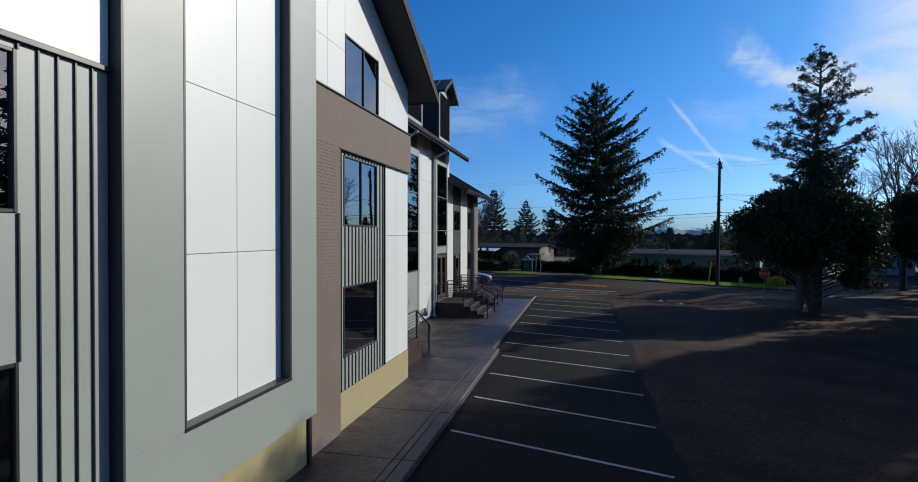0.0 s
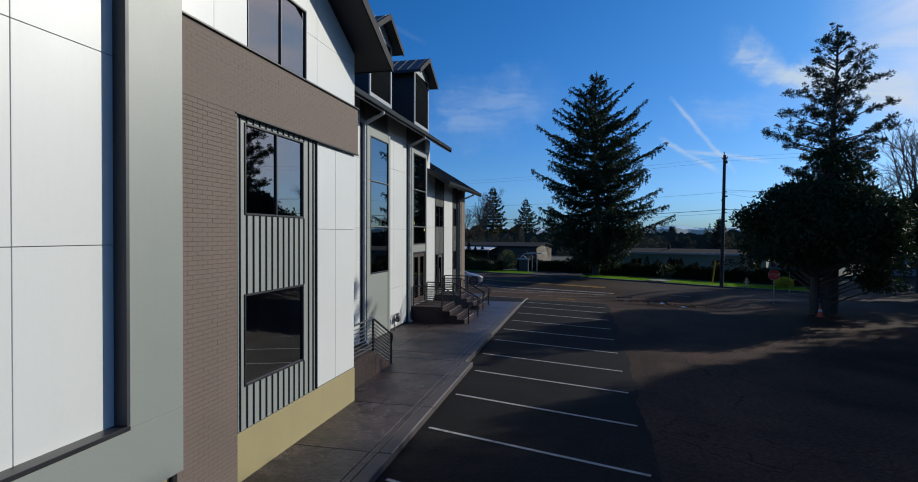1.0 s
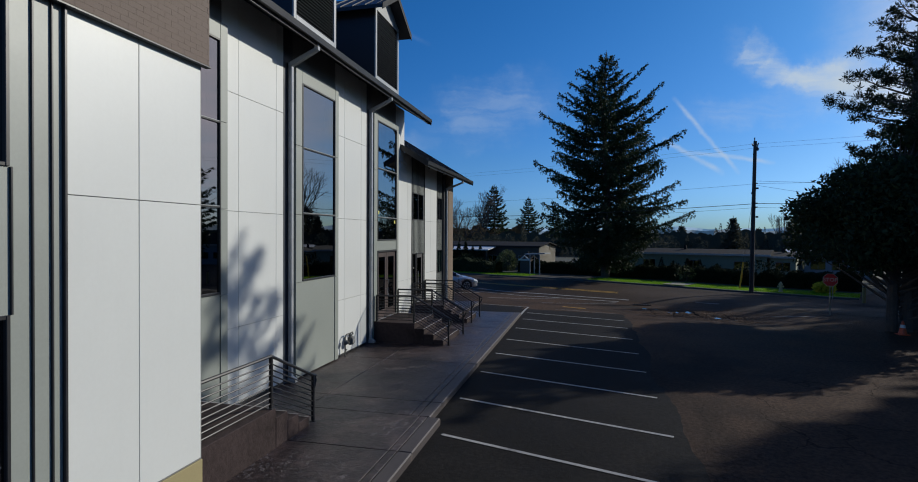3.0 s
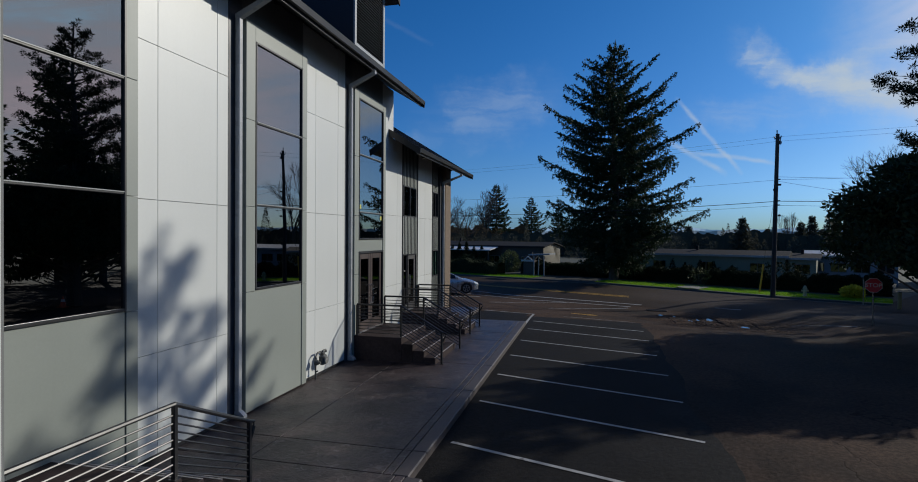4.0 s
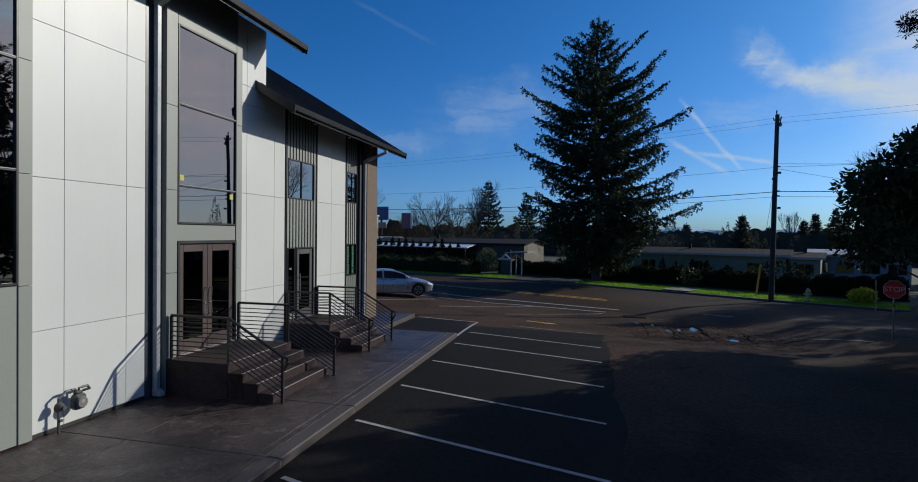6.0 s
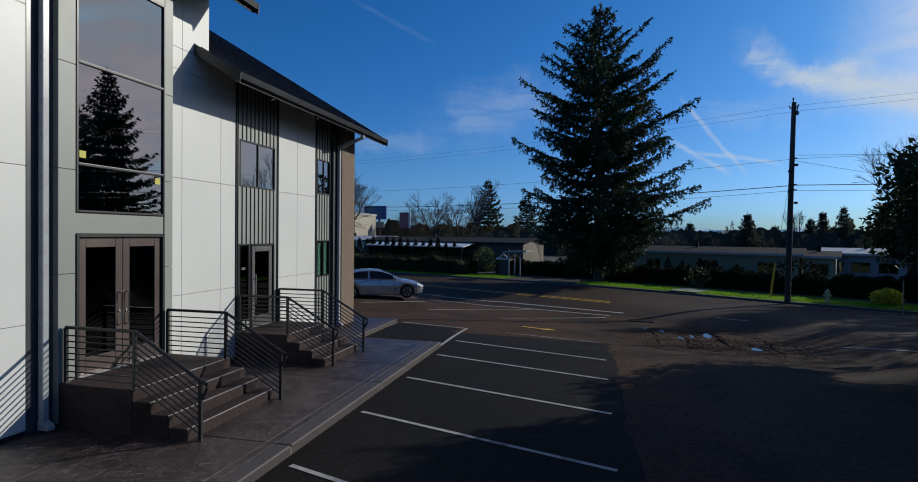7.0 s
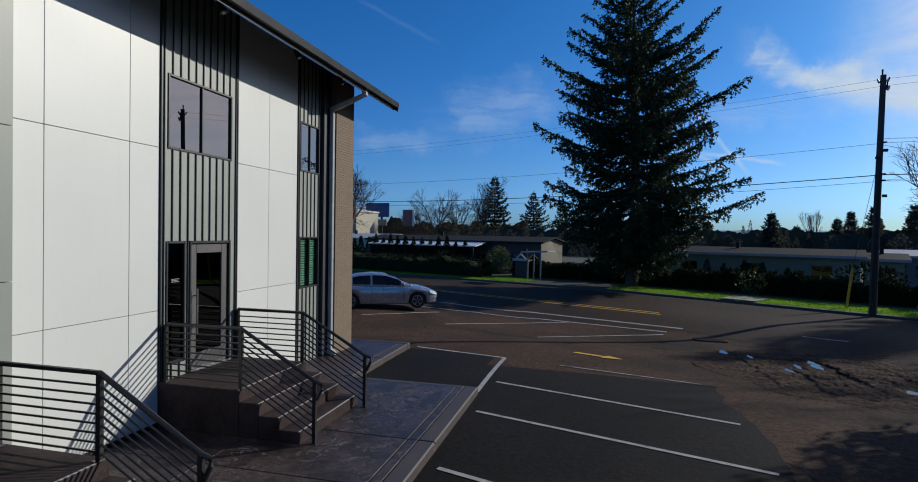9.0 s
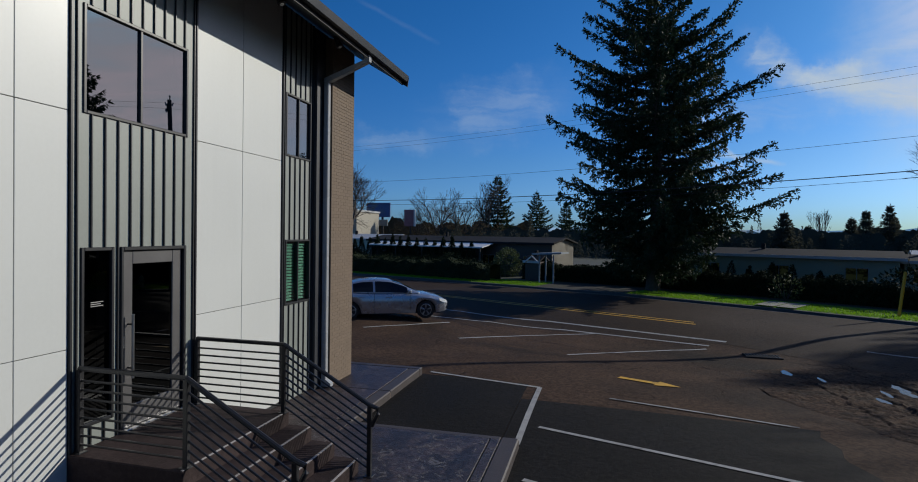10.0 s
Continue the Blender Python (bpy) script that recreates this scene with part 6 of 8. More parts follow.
def bare_tree(name, x, y, height, seed, label, z=None, levels=6, trunk_r=0.22, spread=0.55, group="", upright=0.25):
    """A leafless tree: branches fork down to fine twigs."""
    rng = random.Random(seed)
    z = ground_z(x, y) if z is None else z
    t = thing(name, (x, y, z), label, "tree", group)
    thick, fine = bmesh.new(), bmesh.new()

    def grow(p, d, length, r, lv):
        bend = (d + rand_dir(rng) * 0.16).normalized()
        q = p + d * length * 0.5
        e = q + bend * length * 0.5
        bm = thick if lv <= 2 else fine
        sides = 7 if lv <= 1 else 5 if lv <= 2 else 3
        add_tube(bm, p, q, r, r * 0.86, sides, caps=False)
        add_tube(bm, q, e, r * 0.86, r * 0.72, sides, caps=False)
        if lv >= levels:
            return
        kids = rng.choice((2, 3, 3)) if lv < levels - 1 else 3
        for k in range(kids):
            nd = (bend + rand_dir(rng) * spread * (1.15 if k else 0.6) + Vector((0, 0, upright * 0.4))).normalized()
            grow(e, nd, length * rng.uniform(0.66, 0.84), max(0.006, r * rng.uniform(0.5, 0.68)), lv + 1)
        if lv >= 1:
            nd = (bend + rand_dir(rng) * spread * 1.6).normalized()
            grow(q, nd, length * 0.55, max(0.006, r * 0.42), lv + 2)
    grow(Vector((x, y, z - 0.2)), Vector((rng.uniform(-0.05, 0.05), rng.uniform(-0.05, 0.05), 1)).normalized(), height * 0.27, trunk_r, 0)
    part("trunk", thick, BARK, t)
    tagged(part("branchwork", fine, BARK, t), kind="stuff")
    return t


def shrub(name, x, y, z, rx, ry, rz, seed, label, material=None, leaf=0.13, count=900, category="shrub", group="", point=0.0):
    """A leafy shrub on a few stems; point above 0 narrows it upwards like an arborvitae."""
    rng = random.Random(seed)
    t = thing(name, (x, y, z), label, category, group)
    stems, quads = bmesh.new(), []
    for k in range(4):
        a = 1.6 * k + rng.uniform(-0.4, 0.4)
        add_tube(stems, (x, y, z - 0.1), (x + 0.5 * rx * math.cos(a), y + 0.5 * ry * math.sin(a), z + rz * 1.3), 0.03, 0.01, 5, caps=False)
    for i in range(count):
        u = rand_dir(rng) * rng.uniform(0.3, 1.0) ** 0.45
        h = (u.z + 1) / 2
        k = (1 - point * h ** 1.4) * (1 + 0.18 * noise.noise(Vector((u.x * 2 + seed, u.y * 2, u.z * 2))))
        b = Vector((x + u.x * rx * k, y + u.y * ry * k, z + rz + u.z * rz))
        d = (u + rand_dir(rng) * 0.9 + Vector((0, 0, 0.5 * (point > 0)))).normalized()
        ln = leaf * rng.uniform(0.6, 1.4)
        quads.append((*b, *(b + d * ln), *(d.cross(rand_dir(rng)).normalized() * ln * rng.uniform(0.2, 0.38))))
    part("stems", stems, BARK, t)
    leaf_part("foliage", quads, material or HEDGE, t)
    return t


# the great fir on the verge across the street
shaggy_fir("fir_tree", 8.75, 38.2, 22.3,
           [(1.5, 3.6), (3.0, 5.2), (5.2, 6.3), (6.6, 6.7), (8.0, 6.2), (9.5, 5.8), (11.5, 6.4), (13.5, 6.4), (15.0, 6.2), (17.0, 5.4), (18.5, 4.4), (20.0, 3.0), (21.3, 1.5), (22.3, 0.4)], 11,
           "tall dark fir tree with ragged sweeping limbs", 235,
           ((20.9, 8, 3.9), (20.3, 186, 2.8), (19.5, 170, 3.4), (18.5, -14, 5.4), (18.2, 188, 4.4), (16.8, 12, 6.0), (16.6, 174, 6.2), (15.8, 250, 5.0), (14.2, -6, 7.3), (13.4, 60, 6.6), (13.2, 300, 6.2),
            (11.7, 184, 7.0), (11.2, 20, 6.3), (9.6, 220, 6.4), (9.2, 340, 6.6), (7.6, 3, 7.2), (7.4, 178, 6.2), (6.5, -10, 7.7), (6.3, 200, 6.5), (5.6, 270, 6.4), (5.2, 45, 7.0), (4.6, 150, 6.6)))
# pine and dense dark tree at the street mouth
pine("pine_tree", 20.3, 9.35, 15.1, [(6.4, 1.7), (7.5, 2.0), (9.5, 2.6), (11.0, 2.6), (12.0, 2.1), (13.5, 1.3), (14.4, 0.7), (15.1, 0.25)], 21, "tall sparse pine tree with clumped dark needles", 62,
     ((11.7, 170, 2.2), (13.5, 205, 1.2), (9.5, 188, 3.2), (7.4, 160, 2.0), (13.8, 10, 1.6), (12.1, -20, 2.0), (11.0, 8, 2.7), (9.6, -5, 2.8), (8.4, 25, 2.6), (11.4, 95, 2.6), (10.2, 270, 2.8), (8.6, 235, 2.7), (12.6, 280, 1.9), (9.0, 75, 3.2), (7.6, 100, 3.0), (8.0, 45, 3.0),
      (10.4, 80, 3.4), (11.6, 70, 3.0), (9.8, 105, 3.0), (10.9, 55, 3.2), (12.6, 85, 2.9), (12.0, 65, 2.6), (9.3, 60, 3.3)))
low = []
rng = random.Random(8)
for k in range(115):
    a, h = rng.uniform(0, 6.28), rng.uniform(2.8, 6.3)
    reach = 3.3 * math.sqrt(rng.random()) * (1.0 if h < 5 else (7.4 - h) / 2.4)
    low.append((reach * math.cos(a), reach * math.sin(a), h + 0.5 * noise.noise(Vector((a * 1.5, 3, 0))), rng.uniform(0.6, 1.15), rng.uniform(0.45, 0.85)))
for k in range(7):
    low.append((rng.uniform(1.7, 3.0), rng.uniform(-1.2, 1.0), rng.uniform(1.5, 2.6), 0.65, 0.45))
for k in range(22):
    h = rng.uniform(5.4, 8.6)
    reach, a = (2.3 - 0.5 * (h - 5.4)) * math.sqrt(rng.random()), rng.uniform(0, 6.28)
    low.append((0.7 + reach * math.cos(a), 0.8 + reach * math.sin(a), h, rng.uniform(0.45, 0.8), rng.uniform(0.35, 0.6)))
for k in range(34):
    a, b = rng.uniform(2.0, 5.3), rng.uniform(-1.0, 1.6)
    low.append((-0.233 * a + 0.972 * b, 0.972 * a + 0.233 * b, rng.uniform(3.1, 6.0 - 0.3 * a), rng.uniform(0.7, 1.0), rng.uniform(0.5, 0.8)))
for k in range(30):
    a, b = rng.uniform(1.2, 3.4), rng.uniform(-1.2, 1.2)
    low.append((0.62 * a + 0.785 * b, -0.785 * a + 0.62 * b, rng.uniform(3.2, 8.2 - 0.6 * a), rng.uniform(0.6, 0.9), rng.uniform(0.45, 0.7)))
clump_tree("yew_tree", 19.4, 8.5, 5.6, low, 22, "broad dense dark evergreen tree with two trunks", trunk_r=0.22, leaf=0.20, per=520, material=FIR, stems=2)
# trees beyond the side street, seen behind the pine and mirrored in the windows
low_2 = []
rng = random.Random(10)
for k in range(90):
    a, h = rng.uniform(0, 6.28), rng.uniform(3.4, 7.6)
    reach = 3.4 * math.sqrt(rng.random()) * (1.0 if h < 5 else (9.2 - h) / 4.2)
    low_2.append((reach * math.cos(a), reach * math.sin(a), h, rng.uniform(0.7, 1.15), rng.uniform(0.5, 0.8)))
bare_tree("bare_tree", 34.5, 21.0, 13.5, 46, "leafless deciduous tree with fine twigs", trunk_r=0.26, group="bare trees")
clump_tree("evergreen_tree", 32.6, 22.6, 7.5, low_2, 24, "broad dark evergreen tree beyond the side street", trunk_r=0.3, leaf=0.28, per=300, material=FIR)
# tree out of view, added to cast shade across the lot
low_2 = []
for k in range(90):
    a, h = rng.uniform(0, 6.28), rng.uniform(2.0, 12.0)
    reach = 2.3 * math.sqrt(rng.random()) * (1.0 if h < 9 else (14.2 - h) / 5.2)
    low_2.append((reach * math.cos(a), reach * math.sin(a), h, rng.uniform(0.6, 1.0), rng.uniform(0.5, 0.8)))
clump_tree("evergreen_tree", 29.1, 6.2, 12.0, low_2, 25, "dense dark evergreen tree out of view, added to shade the lot", trunk_r=0.25, leaf=0.26, per=300, material=FIR)
conifer("fir_tree", 43.0, 12.0, 17.0, [(0.06, 4.2), (0.3, 4.0), (0.6, 2.7), (0.85, 1.1), (1.0, 0.1)], 32, "dark fir tree beyond the side street", levels=30, per_level=7, twig=0.6, density=0.6, group="background firs")
bare_tree("bare_tree", 33.0, 26.3, 17.0, 41, "leafless deciduous tree with fine twigs", trunk_r=0.30, group="bare trees")
bare_tree("bare_tree", 31.0, 7.0, 14.0, 42, "leafless deciduous tree with fine twigs", trunk_r=0.28, group="bare trees")
bare_tree("bare_tree", 30.0, -4.0, 13.0, 43, "leafless deciduous tree with fine twigs", trunk_r=0.28, group="bare trees")
# fir out of view, placed for its shadow on the asphalt
conifer("fir_tree", 32.5, 2.2, 16.0, [(0.05, 4.2), (0.3, 3.8), (0.6, 2.6), (0.85, 1.1), (1.0, 0.1)], 33, "dark fir tree out of view beside the lot, added for shade", levels=30, per_level=7, twig=0.6, density=0.6, group="background firs")
conifer("fir_tree", 39.5, 24.5, 21.0, [(0.05, 4.6), (0.3, 4.2), (0.6, 2.9), (0.85, 1.2), (1.0, 0.1)], 36, "tall dark fir tree beyond the side street", levels=36, per_level=8, twig=0.55, density=0.8, group="background firs")
conifer("fir_tree", 44.5, 21.0, 20.0, [(0.05, 4.6), (0.3, 4.2), (0.6, 2.9), (0.85, 1.2), (1.0, 0.1)], 37, "tall dark fir tree beyond the side street", levels=36, per_level=8, twig=0.55, density=0.8, group="background firs")
conifer("fir_tree", 47.5, 41.0, 17.5, [(0.05, 5.0), (0.3, 4.8), (0.6, 3.4), (0.85, 1.5), (1.0, 0.1)], 44, "dark spreading fir tree beyond the side street", levels=32, per_level=8, twig=0.55, density=0.8, group="background firs")

# more firs out of view: added to shade the lot, mirrored in windows
for k, (tx, ty, th) in enumerate(((33.5, 6.5, 15), (38.5, 9.5, 16), (30.5, -9.0, 15), (37.0, -8.0, 17), (31.5, -17.0, 15))):
    conifer("fir_tree", tx, ty, th, [(0.05, 3.9), (0.3, 3.6), (0.6, 2.5), (0.85, 1.0), (1.0, 0.1)], 340 + k, "dark fir tree out of view beside the lot, added for shade", levels=26, per_level=7, twig=0.6, density=0.6, group="background firs")

# broad tree out of view, added to block the sun over the stalls
low = []
rng = random.Random(9)
for k in range(170):
    a, h = rng.uniform(0, 6.28), rng.uniform(2.0, 14.5)
    reach = 3.2 * math.sqrt(rng.random()) * (1.0 if h < 11 else (16.5 - h) / 5.5)
    low.append((reach * math.cos(a), reach * math.sin(a), h, rng.uniform(0.8, 1.2), rng.uniform(0.6, 0.9)))
clump_tree("evergreen_tree", 28.6, 2.7, 14.0, low, 23, "broad dense dark evergreen tree out of view, added to shade the lot", trunk_r=0.3, leaf=0.26, per=300, material=FIR)

# planting across the street
for k in range(16):
    px = -20.5 + k * 0.98
    rng = random.Random(100 + k)
    yy = 55.2 - 0.36 * (px + 24.5) + rng.uniform(-0.15, 0.15)
    shrub("arborvitae", px, yy, ground_z(px, yy) + 0.15, 0.55, 0.55, 1.62 * rng.uniform(0.85, 1.1), 100 + k, "narrow dark arborvitae in a clipped row", count=1300, leaf=0.15, category="shrub", group="arborvitae row", point=0.80)
for k, (ax, ah) in enumerate(((13.2, 0.85), (14.6, 0.95), (15.7, 0.8), (17.0, 1.0), (18.1, 0.9), (19.6, 0.75))):
    ay = 44.6 - 0.384 * (ax - 11.5)
    shrub("arborvitae", ax, ay, ground_z(ax, ay) + 0.12, 0.42, 0.42, ah, 160 + k, "narrow dark arborvitae by the mobile home wall", count=520, leaf=0.13, category="shrub", group="arborvitae by the home", point=0.75)
shrub("round_bush", -2.1, 46.2, ground_z(-2.1, 46.2) + 0.1, 1.2, 1.15, 1.25, 131, "large round clipped olive bush", material=PALE_LEAF, count=1900, leaf=0.16)
shrub("yellow_bush", 24.1, 28.2, ground_z(24.1, 28.2) + 0.15, 0.62, 0.6, 0.40, 132, "bright yellow-green bush on the verge", material=BUSH, count=700, leaf=0.22)
shrub("low_bush", 15.6, 35.0, ground_z(15.6, 35) + 0.15, 0.9, 0.9, 0.75, 133, "rounded bush with pale new leaves", material=PALE_LEAF, count=260, leaf=0.14)
shrub("low_bush", 21.5, 34.4, ground_z(21.5, 34.4) + 0.1, 2.0, 1.2, 1.1, 134, "rust-tinged rounded bush by the pole", count=900, leaf=0.2)


def hedge(line, offset, height, depth, s0, s1, seed, label, count):
    """A hedge: an uneven dense core wrapped in small leaves."""
    rng = random.Random(seed)
    quads = []

    def top_at(s):
        return height * (0.86 + 0.5 * noise.fractal(Vector((s * 60, seed, 0)), 0.8, 2.0, 4))
    core = bmesh.new()
    last = None
    N = 160
    for k in range(N + 1):
        s = s0 + (s1 - s0) * k / N
        p, d = along(line, s)
        left = Vector((-d.y, d.x, 0))
        h = top_at(s) * 0.86
        row = []
        for o, z in ((0.25, 0), (0.12 + 0.2 * rng.random(), h * 0.5), (0.4, h * 0.95), (depth * 0.5, h), (depth - 0.2, h * 0.9), (depth - 0.1, 0)):
            q = p + left * (offset + o)
            row.append(core.verts.new((q.x, q.y, ground_z(q.x, q.y) + 0.15 + z)))
        if last:
            for i in range(5):
                core.faces.new((last[i], row[i], row[i + 1], last[i + 1]))
        last = row
    for i in range(count):
        s = s0 + (s1 - s0) * rng.random()
        p, d = along(line, s)
        left = Vector((-d.y, d.x, 0))
        top = top_at(s)
        if rng.random() < 0.55:
            o, h = rng.uniform(-0.05, 0.4), rng.uniform(0.02, 0.95) * top
        else:
            o, h = rng.uniform(0.1, depth), rng.uniform(0.78, 1.04) * top
        q = p + left * (offset + o)
        b = Vector((q.x, q.y, ground_z(q.x, q.y) + 0.15 + h))
        dd = (rand_dir(rng) - left * 0.3 + Vector((0, 0, 0.4))).normalized()
        ln = 0.11 * rng.uniform(0.6, 1.4)
        quads.append((*b, *(b + dd * ln), *(dd.cross(rand_dir(rng)).normalized() * ln * 0.32)))
    h = tagged(new("hedge", leaf_mesh("hedge", quads, HEDGE)), label, "hedge", kind="stuff")
    part("hedge_core", core, HEDGE, h)


hedge(KERB_LINE, 4.7, 1.4, 1.6, 0.71, 1.0, 51, "dark unclipped hedge behind the grass verge", 70000)
hedge(KERB_LINE, 1.35, 1.75, 2.0, 0.0, 0.70, 52, "dense dark hedge behind the grass verge", 36000)
# grass blades on the verge
rng = random.Random(61)
quads = []
for i in range(60000):
    s = 0.38 + 0.62 * rng.random()
    if SHADED_VERGE[0] < s < SHADED_VERGE[1]:
        continue
    p, d = along(KERB_LINE, s)
    q = p + Vector((-d.y, d.x, 0)) * rng.uniform(0.2, 3.3)
    b = Vector((q.x, q.y, ground_z(q.x, q.y) + 0.15))
    up = Vector((rng.uniform(-0.5, 0.5), rng.uniform(-0.5, 0.5), 1)).normalized()
    quads.append((*b, *(b + up * rng.uniform(0.05, 0.12)), *(Vector((rng.uniform(-1, 1), rng.uniform(-1, 1), 0)) * 0.02)))
tagged(new("grass_blades", leaf_mesh("grass_blades", quads, GRASS)), "bright green mown grass on the verge", "grass", kind="stuff")


# ---- street furniture, car, houses, distance ----
WOOD_POLE = mat("weathered_pole_wood", (0.076, 0.06, 0.048), 0.85, vary=0.2, scale=3, fine=30, bump=0.4, streak=0.3)
WIRE = mat("black_cable", (0.0096, 0.0096, 0.0112), 0.6)
SIGN_RED = mat("sign_red", (0.62, 0.022, 0.026), 0.4, vary=0.06)
SIGN_WHITE = mat("sign_white", (0.6, 0.6, 0.584), 0.45, vary=0.04)
YELLOW = mat("yellow_plastic", (0.78, 0.37, 0.02), 0.5, vary=0.1)
HYD = mat("pale_hydrant_paint", (0.50, 0.43, 0.22), 0.5, vary=0.12)

POLE = (19.2, 28.25)


def utility_pole(x, y, top, label):
    z = ground_z(x, y)
    p = thing("utility_pole", (x, y, z), label, "utility pole", group="utility poles")
    part("pole", trunk_mesh([(x, y, z - 0.3), (x + 0.05, y - 0.1, z + top * 0.5), (x + 0.1, y - 0.25, z + top)], [0.17, 0.145, 0.12], 12), WOOD_POLE, p)
    zt = z + top
    part("insulator_bracket", box((x - 0.02, y - 0.29, zt - 0.55), (x + 0.30, y - 0.21, zt - 0.48), 0.01), BLACK_TRIM, p)
    for dx, dz in ((0.06, 0.0), (0.27, -0.48)):
        part("insulator", add_tube(bmesh.new(), (x + dx, y - 0.25, zt + dz), (x + dx, y - 0.25, zt + dz + 0.26), 0.03, 0.045, 8), BLACK_TRIM, p)
    for zz in (zt - 3.2, zt - 4.7, zt - 5.0):
        part("bolt_bracket", box((x + 0.02, y - 0.26, zz), (x + 0.32, y - 0.18, zz + 0.07), 0.008), BLACK_TRIM, p)
    part("conduit", add_tube(bmesh.new(), (x - 0.13, y - 0.16, z), (x - 0.03, y - 0.3, z + top * 0.62), 0.03, sides=8), BLACK_TRIM, p)
    hx, hy = x + 0.1, y - 0.25
    for dz, dx, dy in ((-0.35, 0.13, -0.1), (-0.35, -0.13, 0.08), (-0.75, 0.14, -0.08)):
        part("insulator", add_tube(bmesh.new(), (hx + dx, hy + dy, zt + dz), (hx + dx * 1.5, hy + dy * 1.4, zt + dz + 0.2), 0.05, 0.035, 8), GREY_TRIM, p)
    for dz, sd in ((-0.62, 1), (-3.55, 1), (-3.9, -1), (-5.7, 1)):
        x0 = hx + (0.08 if sd > 0 else -0.24)
        part("bracket", box((x0, hy - 0.10, zt + dz - 0.07), (x0 + 0.16, hy + 0.06, zt + dz + 0.06), 0.01), BLACK_TRIM, p)
    return zt


zt = utility_pole(*POLE, 11.5, "weathered wooden utility pole with brackets")
utility_pole(-23.5, 47.3, 11.5, "weathered wooden utility pole with brackets")
utility_pole(58.0, 5.0, 11.5, "weathered wooden utility pole with brackets")


def wire(a, b, sag, r=0.012, n=18):
    a, b = Vector(a), Vector(b)
    pts = [a.lerp(b, k / n) - Vector((0, 0, sag * 4 * (k / n) * (1 - k / n))) for k in range(n + 1)]
    solid("overhead_wire", tube(pts, r, 5), WIRE, "thin black overhead wire between poles", "wire", group="overhead wires")


for dz, sag, r, dx in ((-0.2, 0.5, 0.006, -0.05), (-0.5, 0.5, 0.006, 0.15), (-3.2, 0.5, 0.009, 0.2), (-4.7, 0.55, 0.022, 0.2), (-5.0, 0.6, 0.010, 0.2)):
    p0 = (POLE[0] + 0.1 + dx, POLE[1] - 0.25, zt + dz)
    wire((-23.5 + dx, 47.0, ground_z(-23.5, 47.3) + 11.5 + dz), p0, sag, r)
    wire(p0, (58.0 + dx, 4.8, ground_z(58, 5) + 11.5 + dz), sag, r)
wire((POLE[0] + 0.1, POLE[1] - 0.3, zt - 3.3), (44, 36, 5.5), 0.4, 0.010)
wire((POLE[0] + 0.1, POLE[1] - 0.3, zt - 3.0), (37, 12, 6.5), 0.3, 0.010)

gx, gy = POLE[0] - 0.35, POLE[1] + 1.9
gz = ground_z(gx, gy) + 0.15
guard = thing("guy_wire_guard", (gx, gy, gz), "leaning yellow guard on the pole's guy wire", "pole guard")
part("guard_sleeve", add_tube(bmesh.new(), (gx, gy, gz - 0.05), (gx + 0.28, gy + 0.1, gz + 2.1), 0.065, sides=10), YELLOW, guard)
part("guy_wire", add_tube(bmesh.new(), (gx + 0.27, gy + 0.1, gz + 2.05), (POLE[0] + 0.05, POLE[1] - 0.1, zt - 4), 0.01, sides=5), WIRE, guard)

# hydrant
hx, hy = 21.1, 27.9
hz = ground_z(hx, hy) + 0.17
hyd = thing("fire_hydrant", (hx, hy, hz), "pale painted fire hydrant on the grass", "hydrant")
part("barrel", add_tube(bmesh.new(), (hx, hy, hz - 0.05), (hx, hy, hz + 0.55), 0.12, 0.11, 14), HYD, hyd)
part("flange", add_tube(bmesh.new(), (hx, hy, hz + 0.02), (hx, hy, hz + 0.07), 0.17, sides=14), HYD, hyd)
part("bonnet", trunk_mesh([(hx, hy, hz + 0.55), (hx, hy, hz + 0.60), (hx, hy, hz + 0.70), (hx, hy, hz + 0.78)], [0.15, 0.14, 0.09, 0.03], 14), HYD, hyd)
for sx, sy in ((0.22, 0), (-0.22, 0), (0, -0.24)):
    part("outlet_cap", add_tube(bmesh.new(), (hx, hy, hz + 0.42), (hx + sx, hy + sy, hz + 0.42), 0.065, sides=10), HYD, hyd)

# stop sign
sx, sy = 18.65, 13.0
sz = ground_z(sx, sy)
st = thing("stop_sign", (sx, sy, sz), "red octagonal stop sign on a thin steel post", "road sign")
part("post", box((sx - 0.025, sy, sz - 0.1), (sx + 0.025, sy + 0.04, 2.0), 0.005), STEEL, st)
face = Vector((-0.30, -0.954, 0))
right = Vector((0.954, -0.30, 0))
cz = 1.71


def octagon(r, d0, d1):
    bm = bmesh.new()
    c = Vector((sx, sy, cz))
    ring = [[bm.verts.new(c + face * d + right * (r * math.cos(math.pi / 8 + k * math.pi / 4)) + Vector((0, 0, r * math.sin(math.pi / 8 + k * math.pi / 4)))) for k in range(8)] for d in (d0, d1)]
    bm.faces.new(ring[0]); bm.faces.new(ring[1][::-1])
    for k in range(8):
        bm.faces.new((ring[0][k], ring[1][k], ring[1][(k + 1) % 8], ring[0][(k + 1) % 8]))
    bmesh.ops.recalc_face_normals(bm, faces=bm.faces)
    return bm


part("sign_border", octagon(0.335, 0.005, 0.012), SIGN_WHITE, st)
part("sign_plate", octagon(0.315, 0.0125, 0.016), SIGN_RED, st)


